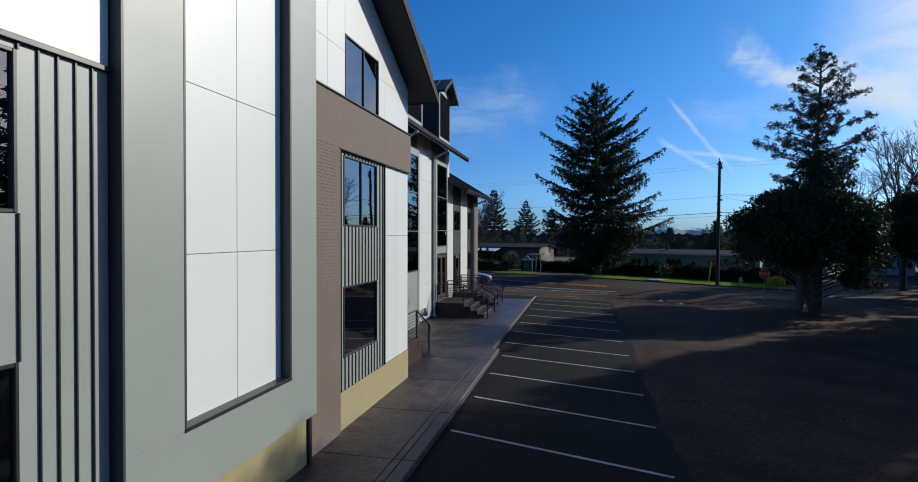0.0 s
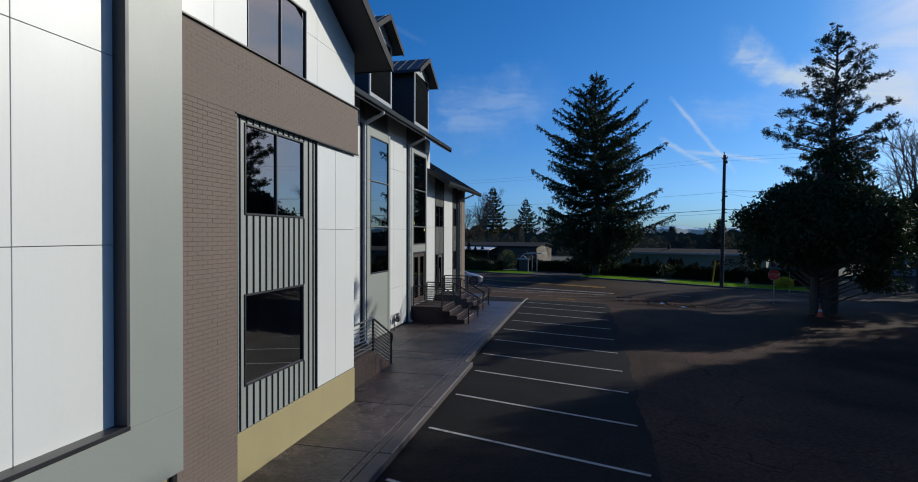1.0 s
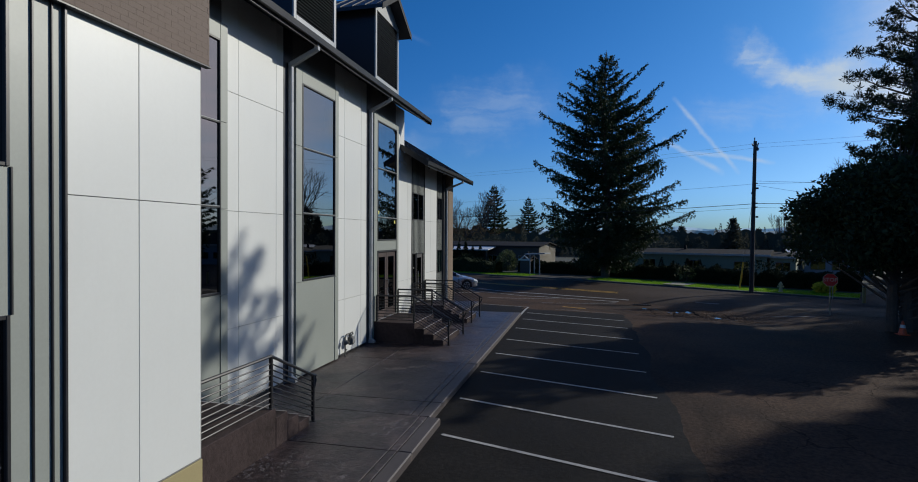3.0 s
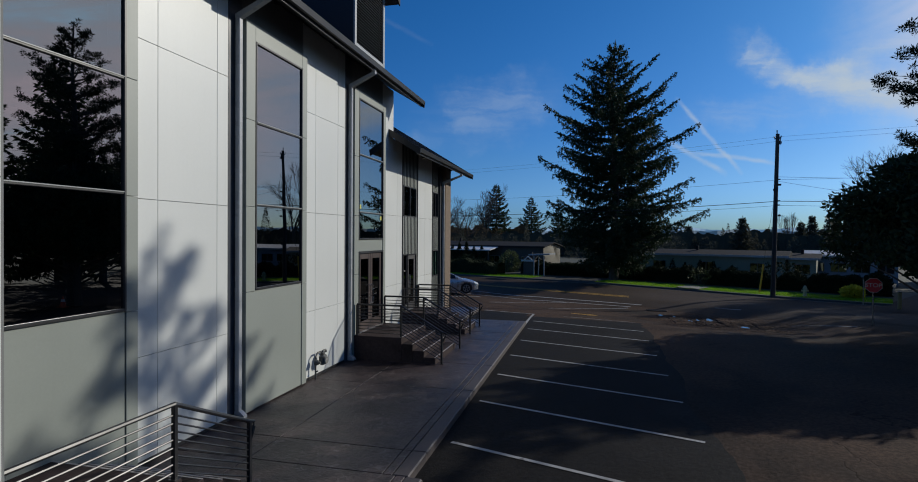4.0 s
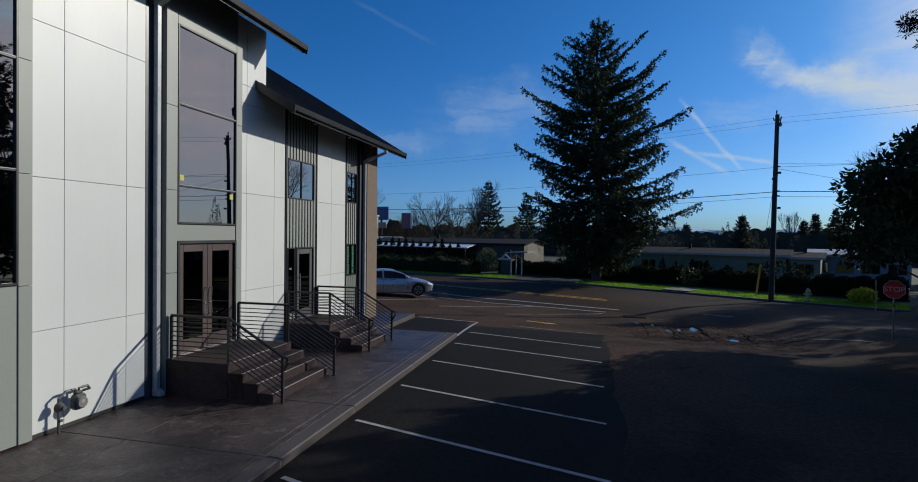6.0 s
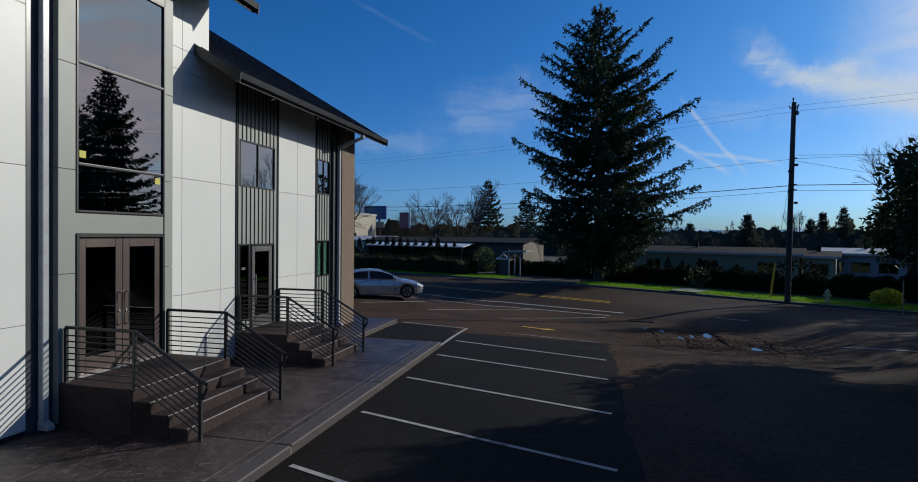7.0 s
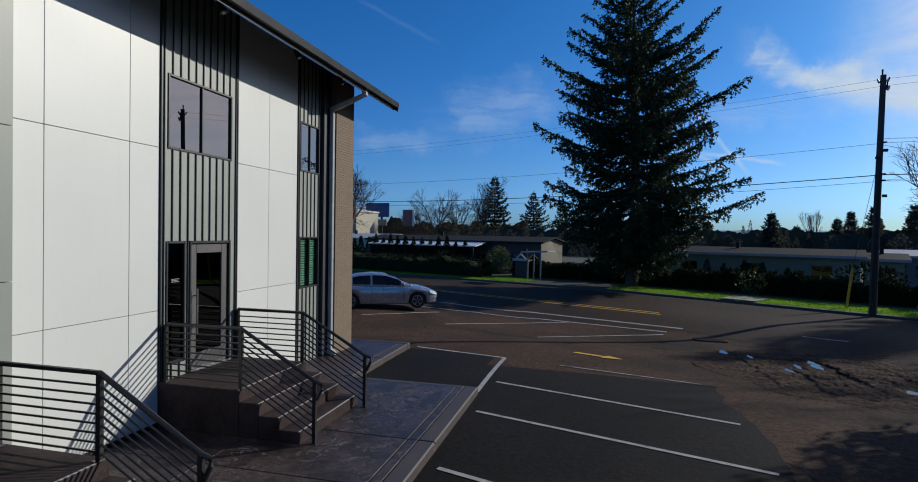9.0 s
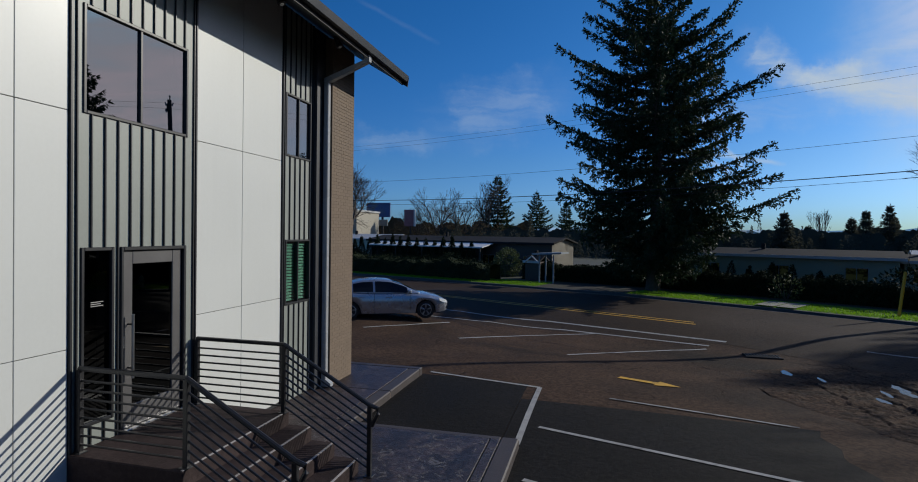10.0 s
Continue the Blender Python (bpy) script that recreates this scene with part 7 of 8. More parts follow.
def text_mesh(body, size, depth=0.002):
    cu = bpy.data.curves.new("lettering", "FONT")
    cu.body, cu.size, cu.extrude, cu.align_x, cu.align_y = body, size, depth, "CENTER", "CENTER"
    ob = new("lettering_tmp", cu)
    me = bpy.data.meshes.new_from_object(ob.evaluated_get(bpy.context.evaluated_depsgraph_get()))
    bpy.data.objects.remove(ob)
    return me


me = text_mesh("STOP", 0.245)
me.materials.append(SIGN_WHITE)
ob = new("lettering", me)
m3 = Matrix((right, (0, 0, 1), face)).transposed().to_4x4()
adopt(ob, st)
ob.matrix_basis = Matrix.Translation(Vector((sx, sy, cz)) + face * 0.019) @ m3

# thin sign post and a timber bollard by the side street
px, py = 23.6, 25.5
pz = ground_z(px, py)
sp = thing("sign_post", (px, py, pz), "thin grey steel post on the verge corner", "post")
part("post", box((px - 0.025, py - 0.02, pz - 0.1), (px + 0.025, py + 0.02, pz + 1.75), 0.004), STEEL, sp)
part("blank_plate", box((px - 0.03, py + 0.021, pz + 1.35), (px + 0.03, py + 0.026, pz + 1.7), 0.002), GREY_TRIM, sp)
bx, by = 24.5, 23.2
bz = ground_z(bx, by)
bo = thing("bollard", (bx, by, bz), "yellowish timber bollard with a dark cap", "bollard")
part("post", box((bx - 0.08, by - 0.08, bz - 0.1), (bx + 0.08, by + 0.08, bz + 1.05), 0.015), mat("yellowed_timber", (0.30, 0.21, 0.08), 0.8, vary=0.2, scale=3, fine=30, bump=0.3), bo)
part("cap", box((bx - 0.09, by - 0.09, bz + 1.052), (bx + 0.09, by + 0.09, bz + 1.12), 0.02), BLACK_TRIM, bo)

# orange traffic cone at the tree
kx, ky = 19.1, 7.6
kz = ground_z(kx, ky)
cone = thing("traffic_cone", (kx, ky, kz), "small orange traffic cone by the trunk", "traffic cone")
ORANGE = mat("cone_orange", (0.56, 0.08, 0.024), 0.5, vary=0.1)
part("cone_body", add_tube(bmesh.new(), (kx, ky, kz + 0.03), (kx, ky, kz + 0.55), 0.15, 0.03, 14), ORANGE, cone)
part("cone_base", box((kx - 0.19, ky - 0.19, kz), (kx + 0.19, ky + 0.19, kz + 0.035), 0.01), ORANGE, cone)
part("cone_band", add_tube(bmesh.new(), (kx, ky, kz + 0.28), (kx, ky, kz + 0.40), 0.098, 0.070, 14), SIGN_WHITE, cone)

# parked silver car
CAR_PAINT = mat("silver_car_paint", (0.40, 0.43, 0.48), 0.28, metal=0.65, vary=0.03, coat=0.8)
CAR_GLASS = glass_mat("car_glass", (0.6, 0.65, 0.7), 1.55, 0.06)
TYRE = mat("tyre_rubber", (0.016, 0.016, 0.0168), 0.85, vary=0.15)
RIM = mat("alloy_rim", (0.336, 0.344, 0.36), 0.35, metal=0.8, vary=0.05)
LAMP = mat("headlight_lens", (0.6, 0.624, 0.64), 0.1, vary=0.03)
TAIL = mat("tail_lens", (0.32, 0.016, 0.016), 0.2, vary=0.05)


def lerp_table(table, x):
    """Values of a table of (x, a, b, ...) at x."""
    if x <= table[0][0]:
        return table[0][1:]
    for p, q in zip(table, table[1:]):
        if x <= q[0]:
            f = (x - p[0]) / (q[0] - p[0])
            f = f * f * (3 - 2 * f) * 0.35 + f * 0.65
            return tuple(a + (b - a) * f for a, b in zip(p[1:], q[1:]))
    return table[-1][1:]


def loft(rings, close_ends=True):
    bm = bmesh.new()
    vs = [[bm.verts.new(p) for p in r] for r in rings]
    for a, b in zip(vs, vs[1:]):
        for k in range(len(a) - 1):
            bm.faces.new((a[k], b[k], b[k + 1], a[k + 1]))
    if close_ends:
        bm.faces.new(vs[0])
        bm.faces.new(vs[-1][::-1])
    bmesh.ops.recalc_face_normals(bm, faces=bm.faces)
    return bm


# half width at the shoulder, shoulder height, middle height (bonnet and boot), sill height
CAR_BODY = ((-2.42, 0.70, 0.86, 0.90, 0.42), (-2.34, 0.80, 0.96, 1.01, 0.34), (-2.1, 0.87, 0.985, 1.045, 0.27), (-1.6, 0.905, 0.985, 1.05, 0.24), (-0.6, 0.915, 0.955, 1.0, 0.22), (0.6, 0.915, 0.925, 0.97, 0.22),
            (1.1, 0.91, 0.90, 0.965, 0.22), (1.6, 0.89, 0.845, 0.915, 0.22), (2.0, 0.84, 0.765, 0.82, 0.22), (2.25, 0.74, 0.68, 0.72, 0.24), (2.38, 0.58, 0.57, 0.60, 0.28), (2.42, 0.46, 0.48, 0.50, 0.34))
# belt half width, belt height, rail half width, roof height at the middle
CAR_CABIN = ((-2.02, 0.70, 1.03, 0.66, 1.045), (-1.75, 0.78, 1.0, 0.65, 1.155), (-1.3, 0.83, 0.985, 0.63, 1.335), (-0.8, 0.855, 0.97, 0.615, 1.435), (-0.3, 0.865, 0.955, 0.61, 1.465), (0.15, 0.865, 0.945, 0.61, 1.435),
             (0.55, 0.855, 0.935, 0.63, 1.31), (0.95, 0.83, 0.925, 0.67, 1.115), (1.28, 0.78, 0.93, 0.72, 0.955))


CAR_AXLES = (-1.29, 1.50)


def sedan(front_wheel, heading):
    h = Vector((math.cos(heading), math.sin(heading), 0))
    left = Vector((-h.y, h.x, 0))
    org = Vector((*front_wheel, 0)) + left * 0.78 - h * CAR_AXLES[1]
    org.z = ground_z(org.x, org.y)
    car = thing("car", org, "silver four-door sedan parked at the street side", "car")
    car.matrix_basis = Matrix.Translation(org) @ Matrix.Rotation(heading, 4, "Z") @ Matrix.Scale(1.06, 4)

    def local(nm, bm, m, lab="", parent=None, smooth=False):
        ob = new(nm, mesh_of(nm, bm, m))
        ob.parent = parent or car
        if smooth:
            smooth_shade(ob)
        return tagged(ob, lab)

    # body shell with wheel arches cut into its lower edge
    rings = []
    for k in range(97):
        x = -2.42 + 4.84 * k / 96
        w, zs, zm, zl = lerp_table(CAR_BODY, x)
        for cx in CAR_AXLES:
            if abs(x - cx) < 0.385:
                zl = max(zl, 0.30 + 0.395 * math.sqrt(max(0.0, 1 - ((x - cx) / 0.385) ** 2)))
        zl = min(zl, zs - 0.10)
        mid = zl + (zs - zl) * 0.55
        half = [(w * 0.965, zl), (w * 0.995, zl + (mid - zl) * 0.4), (w + 0.012, mid), (w + 0.002, zs - 0.07), (w - 0.035, zs - 0.012), (w - 0.16, zs + (zm - zs) * 0.45), (w * 0.45, zs + (zm - zs) * 0.88), (0.0, zm)]
        rings.append([(x, -a, b) for a, b in half] + [(x, a, b) for a, b in half[-2::-1]])
    body = local("body", loft(rings), CAR_PAINT, smooth=True)

    def cabin_at(x, v, s):
        """A point on the cabin's side: v = 0 at the belt, 1 at the roof rail."""
        bw, bz, rw, top = lerp_table(CAR_CABIN, x)
        rail = bz + (top - bz) * 0.90
        return Vector((x, s * (bw + (rw - bw) * v + 0.03 * math.sin(math.pi * v)), bz + (rail - bz) * v))
    rings = []
    for k in range(41):
        x = -2.02 + 3.30 * k / 40
        bw, bz, rw, top = lerp_table(CAR_CABIN, x)
        half = [cabin_at(x, v, -1) for v in (0, 0.35, 0.7, 1.0)] + [Vector((x, -rw * 0.82, bz + (top - bz) * 0.965)), Vector((x, -rw * 0.45, bz + (top - bz) * 0.993))]
        rings.append(half + [Vector((x, 0, top))] + [Vector((p.x, -p.y, p.z)) for p in half[::-1]])
    local("cabin", loft(rings), CAR_PAINT, smooth=True)

    def side_glass(x0, x1, s, v0=0.10, v1=0.92):
        g = []
        for i in range(9):
            x = x0 + (x1 - x0) * i / 8
            g.append([cabin_at(x, v0 + (v1 - v0) * j / 4, s) + Vector((0, s * 0.008, 0.003)) for j in range(5)])
        return loft(g, False)

    def screen_glass(x0, x1):
        g = []
        for i in range(7):
            x = x0 + (x1 - x0) * i / 6
            bw, bz, rw, top = lerp_table(CAR_CABIN, x)
            g.append([Vector((x, k / 4 * rw * 0.90, bz + (top - bz) * (1 - 0.06 * abs(k / 4) ** 3) + 0.008)) for k in range(-4, 5)])
        return loft(g, False)
    local("windscreen", screen_glass(0.26, 1.20), CAR_GLASS, smooth=True)
    local("rear_window", screen_glass(-1.86, -1.18), CAR_GLASS, smooth=True)
    for s in (-1, 1):
        local("door_window", side_glass(-0.38, 0.82, s), CAR_GLASS, "dark tinted car glass", smooth=True)
        local("door_window", side_glass(-1.18, -0.46, s), CAR_GLASS, "dark tinted car glass", smooth=True)
        local("quarter_window", side_glass(-1.52, -1.24, s), CAR_GLASS, smooth=True)
        local("belt_trim", tube([cabin_at(x, 0.06, s) + Vector((0, s * 0.012, 0)) for x in (-1.6, -1.0, -0.4, 0.2, 0.8, 1.0)], 0.009, 5), STEEL)
        m = local("mirror", box((0.80, s * 0.98 - 0.10, 0.96), (0.93, s * 0.98 + 0.07, 1.08), 0.035), CAR_PAINT)
        local("mirror_arm", box((0.84, s * 0.89 - 0.05, 0.955), (0.90, s * 0.89 + 0.05, 0.985), 0.008), BLACK_TRIM, parent=m)
        lamp = [[(2.02, s * 0.80, 0.735), (2.02, s * 0.86, 0.64)], [(2.18, s * 0.715, 0.70), (2.18, s * 0.80, 0.575)], [(2.31, s * 0.58, 0.655), (2.325, s * 0.68, 0.54)], [(2.385, s * 0.46, 0.60), (2.41, s * 0.50, 0.52)]]
        local("headlight", loft([[Vector(p) + Vector((0.012, s * 0.012, 0.008)) for p in r] for r in lamp], False), LAMP, "clear headlight lens")
        local("fog_light", add_tube(bmesh.new(), (2.30, s * 0.60, 0.38), (2.375, s * 0.60, 0.38), 0.055, sides=12), BLACK_TRIM)
        local("tail_light", box((-2.41, s * 0.68 - 0.13, 0.76), (-2.28, s * 0.68 + 0.14, 0.92), 0.03), TAIL, "red tail light")
        for x in (0.12, -0.86):
            local("door_handle", box((x - 0.10, s * 0.921 - 0.014, 0.80), (x + 0.10, s * 0.921 + 0.014, 0.83), 0.007), CAR_PAINT)
        for x, za, zb in ((-0.42, 0.30, 0.94), (0.92, 0.34, 0.90), (-1.22, 0.72, 0.95)):
            local("door_gap", box((x - 0.005, s * 0.924 - 0.006, za), (x + 0.005, s * 0.924 + 0.002, zb)), BLACK_TRIM)
        for x in CAR_AXLES:
            w = local("wheel", add_tube(bmesh.new(), (x, s * 0.69, 0.325), (x, s * 0.885, 0.325), 0.325, sides=32), TYRE)
            local("rim", add_tube(bmesh.new(), (x, s * 0.86, 0.325), (x, s * 0.890, 0.325), 0.222, sides=28), BLACK_TRIM, "dark wheel well behind the spokes", parent=w)
            bm = bmesh.new()
            for k in range(5):
                a = 2 * math.pi * k / 5 + 0.3
                for da in (-0.10, 0.10):
                    add_tube(bm, (x + 0.04 * math.cos(a), s * 0.893, 0.325 + 0.04 * math.sin(a)), (x + 0.205 * math.cos(a + da), s * 0.893, 0.325 + 0.205 * math.sin(a + da)), 0.018, sides=5)
            for k in range(24):
                a, b = 2 * math.pi * k / 24, 2 * math.pi * (k + 1) / 24
                add_tube(bm, (x + 0.21 * math.cos(a), s * 0.890, 0.325 + 0.21 * math.sin(a)), (x + 0.21 * math.cos(b), s * 0.890, 0.325 + 0.21 * math.sin(b)), 0.016, sides=5, caps=False)
            local("spokes", bm, RIM, "silver alloy spokes", parent=w)
            bm = bmesh.new()
            for k in range(14):
                a, b = math.pi * k / 14, math.pi * (k + 1) / 14
                quad = [(x + 0.37 * math.cos(c), s * yy, 0.31 + 0.37 * math.sin(c)) for c, yy in ((a, 0.55), (b, 0.55), (b, 0.88), (a, 0.88))]
                bm.faces.new([bm.verts.new(p) for p in quad])
            local("wheel_arch", bm, BLACK_TRIM)
    local("grille", loft([[(2.365, -0.42, 0.54), (2.365, -0.42, 0.40)], [(2.432, -0.2, 0.52), (2.432, -0.2, 0.38)], [(2.432, 0.2, 0.52), (2.432, 0.2, 0.38)], [(2.365, 0.42, 0.54), (2.365, 0.42, 0.40)]], False), BLACK_TRIM)
    for k in range(3):
        local("grille_bar", tube([(2.375, -0.41, 0.425 + 0.042 * k), (2.44, -0.2, 0.405 + 0.042 * k), (2.44, 0.2, 0.405 + 0.042 * k), (2.375, 0.41, 0.425 + 0.042 * k)], 0.008, 5), STEEL)
    local("lower_intake", box((2.33, -0.34, 0.27), (2.415, 0.34, 0.335), 0.01), BLACK_TRIM)
    local("underbody", box((-2.2, -0.66, 0.17), (2.12, 0.66, 0.36)), BLACK_TRIM)
    local("wiper", tube([(1.27, -0.5, 0.975), (1.24, -0.1, 0.99), (1.23, 0.3, 0.99)], 0.008, 5), BLACK_TRIM)
    return car


sedan((-1.55, 21.25), radians(29))

# mobile homes across the street
SIDING_GREEN = mat("pale_green_siding", (0.27, 0.285, 0.20), 0.7, vary=0.06, streak=0.15)
SIDING_BEIGE = mat("beige_siding", (0.336, 0.304, 0.24), 0.7, vary=0.06, streak=0.15)
CREAM = mat("cream_siding", (0.62, 0.57, 0.44), 0.7, vary=0.06, streak=0.12)
SIDING_BROWN = mat("brown_siding", (0.08, 0.06, 0.048), 0.8, vary=0.1)
SIDING_BLUE = mat("blue_grey_siding", (0.272, 0.304, 0.336), 0.7, vary=0.05, streak=0.1)
METAL_ROOF = mat("dull_metal_roof", (0.030, 0.029, 0.029), 0.9, vary=0.12, scale=0.4, spec=0.1)
TRIM_DULL = mat("dull_window_trim", (0.2, 0.2, 0.192), 0.6, vary=0.06)
PALE_ROOF = mat("pale_metal_roof", (0.44, 0.44, 0.432), 0.5, vary=0.08)


def home(name, a, b, depth, wall_h, roof_rise, wall_m, roof_m, label, windows=5, overhang=0.35, fascia_m=None):
    """A long low house with its front from a to b; depth behind it; shallow gable roof."""
    a, b = Vector((*a, 0)), Vector((*b, 0))
    u = (b - a).normalized()
    n = Vector((-u.y, u.x, 0))
    L = (b - a).length
    z = min(ground_z(a.x, a.y), ground_z(b.x, b.y)) + 0.05
    o = thing(name, (a.x, a.y, z), label, "house", group="houses across the street")
    o.matrix_basis = Matrix.Translation((a.x, a.y, z)) @ Matrix.Rotation(math.atan2(u.y, u.x), 4, "Z")

    def local(nm, bm, m, parent=None):
        ob = new(nm, mesh_of(nm, bm, m))
        ob.parent = parent or o
        return ob
    local("wall", box((0, 0, -0.4), (L, depth, wall_h), 0.02), wall_m)
    ov = overhang
    prof = [(-ov, wall_h - 0.02), (depth / 2, wall_h + roof_rise), (depth + ov, wall_h - 0.02), (depth + ov, wall_h + 0.10), (depth / 2, wall_h + roof_rise + 0.12), (-ov, wall_h + 0.10)]
    local("roof", prism(prof, -ov, L + ov, "x"), roof_m)
    local("fascia", box((-ov, -ov - 0.03, wall_h - 0.08), (L + ov, -ov - 0.002, wall_h + 0.11)), fascia_m or PALE_ROOF)
    for k in range(windows):
        x = L * (k + 0.5) / windows
        w = local("window", box((x - 0.65, -0.03, 0.9), (x + 0.65, -0.002, 1.8), 0.01), TRIM_DULL)
        local("pane", box((x - 0.60, -0.04, 0.95), (x - 0.02, -0.031, 1.75)), GLASS, w)
        local("pane", box((x + 0.02, -0.04, 0.95), (x + 0.60, -0.031, 1.75)), GLASS, w)
    local("vent", box((L * 0.4, depth * 0.4, wall_h + roof_rise * 0.8), (L * 0.4 + 0.25, depth * 0.4 + 0.25, wall_h + roof_rise + 0.5), 0.02), METAL_ROOF)
    return o


home("mobile_home", (-28.0, 60.5), (-17.5, 57.0), 5.5, 2.9, 0.5, CREAM, PALE_ROOF, "low cream mobile home with a pale roof", 4)
home("mobile_home", (-18.5, 55.2), (1.4, 48.4), 5.0, 2.9, 0.45, SIDING_BROWN, METAL_ROOF, "long low brown mobile home with a dull metal roof", 5, fascia_m=METAL_ROOF)
home("mobile_home", (11.5, 46.0), (24.0, 41.2), 5.0, 2.4, 0.4, SIDING_GREEN, METAL_ROOF, "long pale green mobile home behind the hedge", 3)
home("mobile_home", (24.4, 41.6), (26.4, 40.8), 5.0, 2.25, 0.35, SIDING_GREEN, METAL_ROOF, "narrow pale green annex of the mobile home", 1)
home("mobile_home", (27.4, 46.2), (34.0, 43.4), 5.0, 2.4, 0.4, SIDING_BLUE, PALE_ROOF, "pale blue-grey house by the side street", 4)
home("house", (38.5, 47.5), (43.5, 45.0), 6.0, 2.8, 1.5, SIDING_BLUE, METAL_ROOF, "blue-grey house with white windows by the side street", 3)

# carport roof before the brown home
cp = thing("carport", (-14.0, 51.5, ground_z(-14, 51.5)), "pale flat carport roof on slim posts", "carport")
u = Vector((0.946, -0.324, 0))
n = Vector((0.324, 0.946, 0))
c0 = Vector((-17.5, 52.4, 0))


bm = bmesh.new()
v = [bm.verts.new((*(c0 + u * a + n * b).xy, zz)) for a, b, zz in ((0, 0, 1.98), (13.5, 0, 1.98), (13.5, 2.6, 2.42), (0, 2.6, 2.42), (0, 0, 2.08), (13.5, 0, 2.08), (13.5, 2.6, 2.52), (0, 2.6, 2.52))]
for f in ((3, 2, 1, 0), (4, 5, 6, 7), (0, 1, 5, 4), (1, 2, 6, 5), (2, 3, 7, 6), (3, 0, 4, 7)):
    bm.faces.new([v[i] for i in f])
part("carport_roof", bm, mat("white_metal_sheet", (0.72, 0.72, 0.70), 0.5, vary=0.06), cp, "white sloping sheet roof")
for k in range(5):
    q = c0 + u * (0.2 + 3.25 * k) + n * 0.15
    part("post", box((q.x - 0.05, q.y - 0.05, ground_z(q.x, q.y) - 0.1), (q.x + 0.05, q.y + 0.05, 2.0)), SIDING_BROWN, cp)

# garden arbour and shed
ax, ay = 1.6, 40.9
az = ground_z(ax, ay)
ar = thing("garden_arbour", (ax, ay, az), "white garden arbour with a pale flat top", "arbour")
u2 = Vector((0.95, -0.31, 0))
for k in (-1, 1):
    for j in (0, 1):
        if j == 1 and k == 1:
            continue
        q = Vector((ax, ay, 0)) + u2 * (k * 0.55 + 0.12 * j) + Vector((0.31, 0.95, 0)) * (0.9 * j)
        part("post", box((q.x - 0.05, q.y - 0.05, az), (q.x + 0.05, q.y + 0.05, az + 2.25), 0.01), SIDING_BLUE, ar)
bm = bmesh.new()
c = Vector((ax, ay, 0))
pts = [c + u2 * s + Vector((0.31, 0.95, 0)) * t for s, t in ((-1.05, -0.3), (1.25, -0.3), (1.25, 1.3), (-1.05, 1.3))]
a = [bm.verts.new((p.x, p.y, az + 2.25 + 0.12 * (i in (1, 2)))) for i, p in enumerate(pts)]
b = [bm.verts.new((p.x, p.y, az + 2.37 + 0.12 * (i in (1, 2)))) for i, p in enumerate(pts)]
bm.faces.new(a[::-1]); bm.faces.new(b)
for i in range(4):
    bm.faces.new((a[i], a[(i + 1) % 4], b[(i + 1) % 4], b[i]))
part("arbour_top", bm, SIDING_BLUE, ar)
home("garden_shed", (-0.3, 43.6), (0.8, 43.2), 1.6, 1.55, 0.4, SIDING_BROWN, METAL_ROOF, "small dark garden shed with pale gable trim", 0, 0.15)

shed_trim = bmesh.new()
for sgn in (-1, 1):
    q = Vector((0.25, 43.35, ground_z(0.25, 43.35) + 0.05)) + u2 * (sgn * 0.62)
    a, b = Vector((q.x, q.y - 0.16, q.z + 1.50)), Vector((0.25, 43.22, q.z + 2.02))
    add_tube(shed_trim, a, b, 0.055, sides=6)
solid("shed_gable_trim", shed_trim, SIGN_WHITE, "white gable trim boards of the garden shed", "trim", kind="structure")
end = bmesh.new()
o, e = Vector((1.4, 48.4, 0)), Vector((0.3235, 0.9462, 0))
o += Vector((0.9462, -0.3235, 0)) * 0.02
z0 = ground_z(1.4, 48.4)
end.faces.new([end.verts.new((*(o + e * a).xy, z0 + b)) for a, b in ((0, 0), (5.0, 0), (5.0, 2.95), (2.5, 3.38), (0, 2.95))])
bmesh.ops.solidify(end, geom=end.faces[:], thickness=0.012)
solid("wall_home_end", end, SIDING_BEIGE, "pale beige gable end of the brown mobile home", "wall", kind="structure")

# distance: commercial buildings, woods and hills
far_b = thing("beige_building", (-62, 104, -1), "flat-roofed beige commercial building far off", "building")
part("wall", box((-85, 104, -4), (-42.8, 116, 7.6), 0.05), SIDING_BEIGE, far_b)
part("roof", box((-85.2, 103.8, 7.6), (-42.6, 116.2, 8.0), 0.05), PALE_ROOF, far_b)
bb = thing("billboard", (-40, 122, -3), "blue billboard on a steel post far off", "billboard")
BB_BLUE = mat("billboard_blue", (0.03, 0.075, 0.20), 0.5, vary=0.3, scale=0.3, tint=(0.10, 0.13, 0.14), tint_scale=0.4)
part("post", add_tube(bmesh.new(), (-44.4, 122, -4), (-44.4, 122, 7), 0.3, sides=8), BLACK_TRIM, bb)
part("board", box((-48.4, 121.6, 7), (-42.4, 122, 10.4), 0.03), BB_BLUE, bb)
part("lower_board", box((-46.0, 121.6, 4.9), (-43.0, 122, 6.4), 0.03), SIDING_BEIGE, bb)
sg = thing("street_sign_tower", (-27, 118, -3), "red and white shop sign on a post far off", "shop sign")
# dull red: distance haze is put into the sign's colour
SIGN_PINK = mat("haze_dulled_sign_red", (0.22, 0.09, 0.11), 0.5, vary=0.2, scale=0.6)
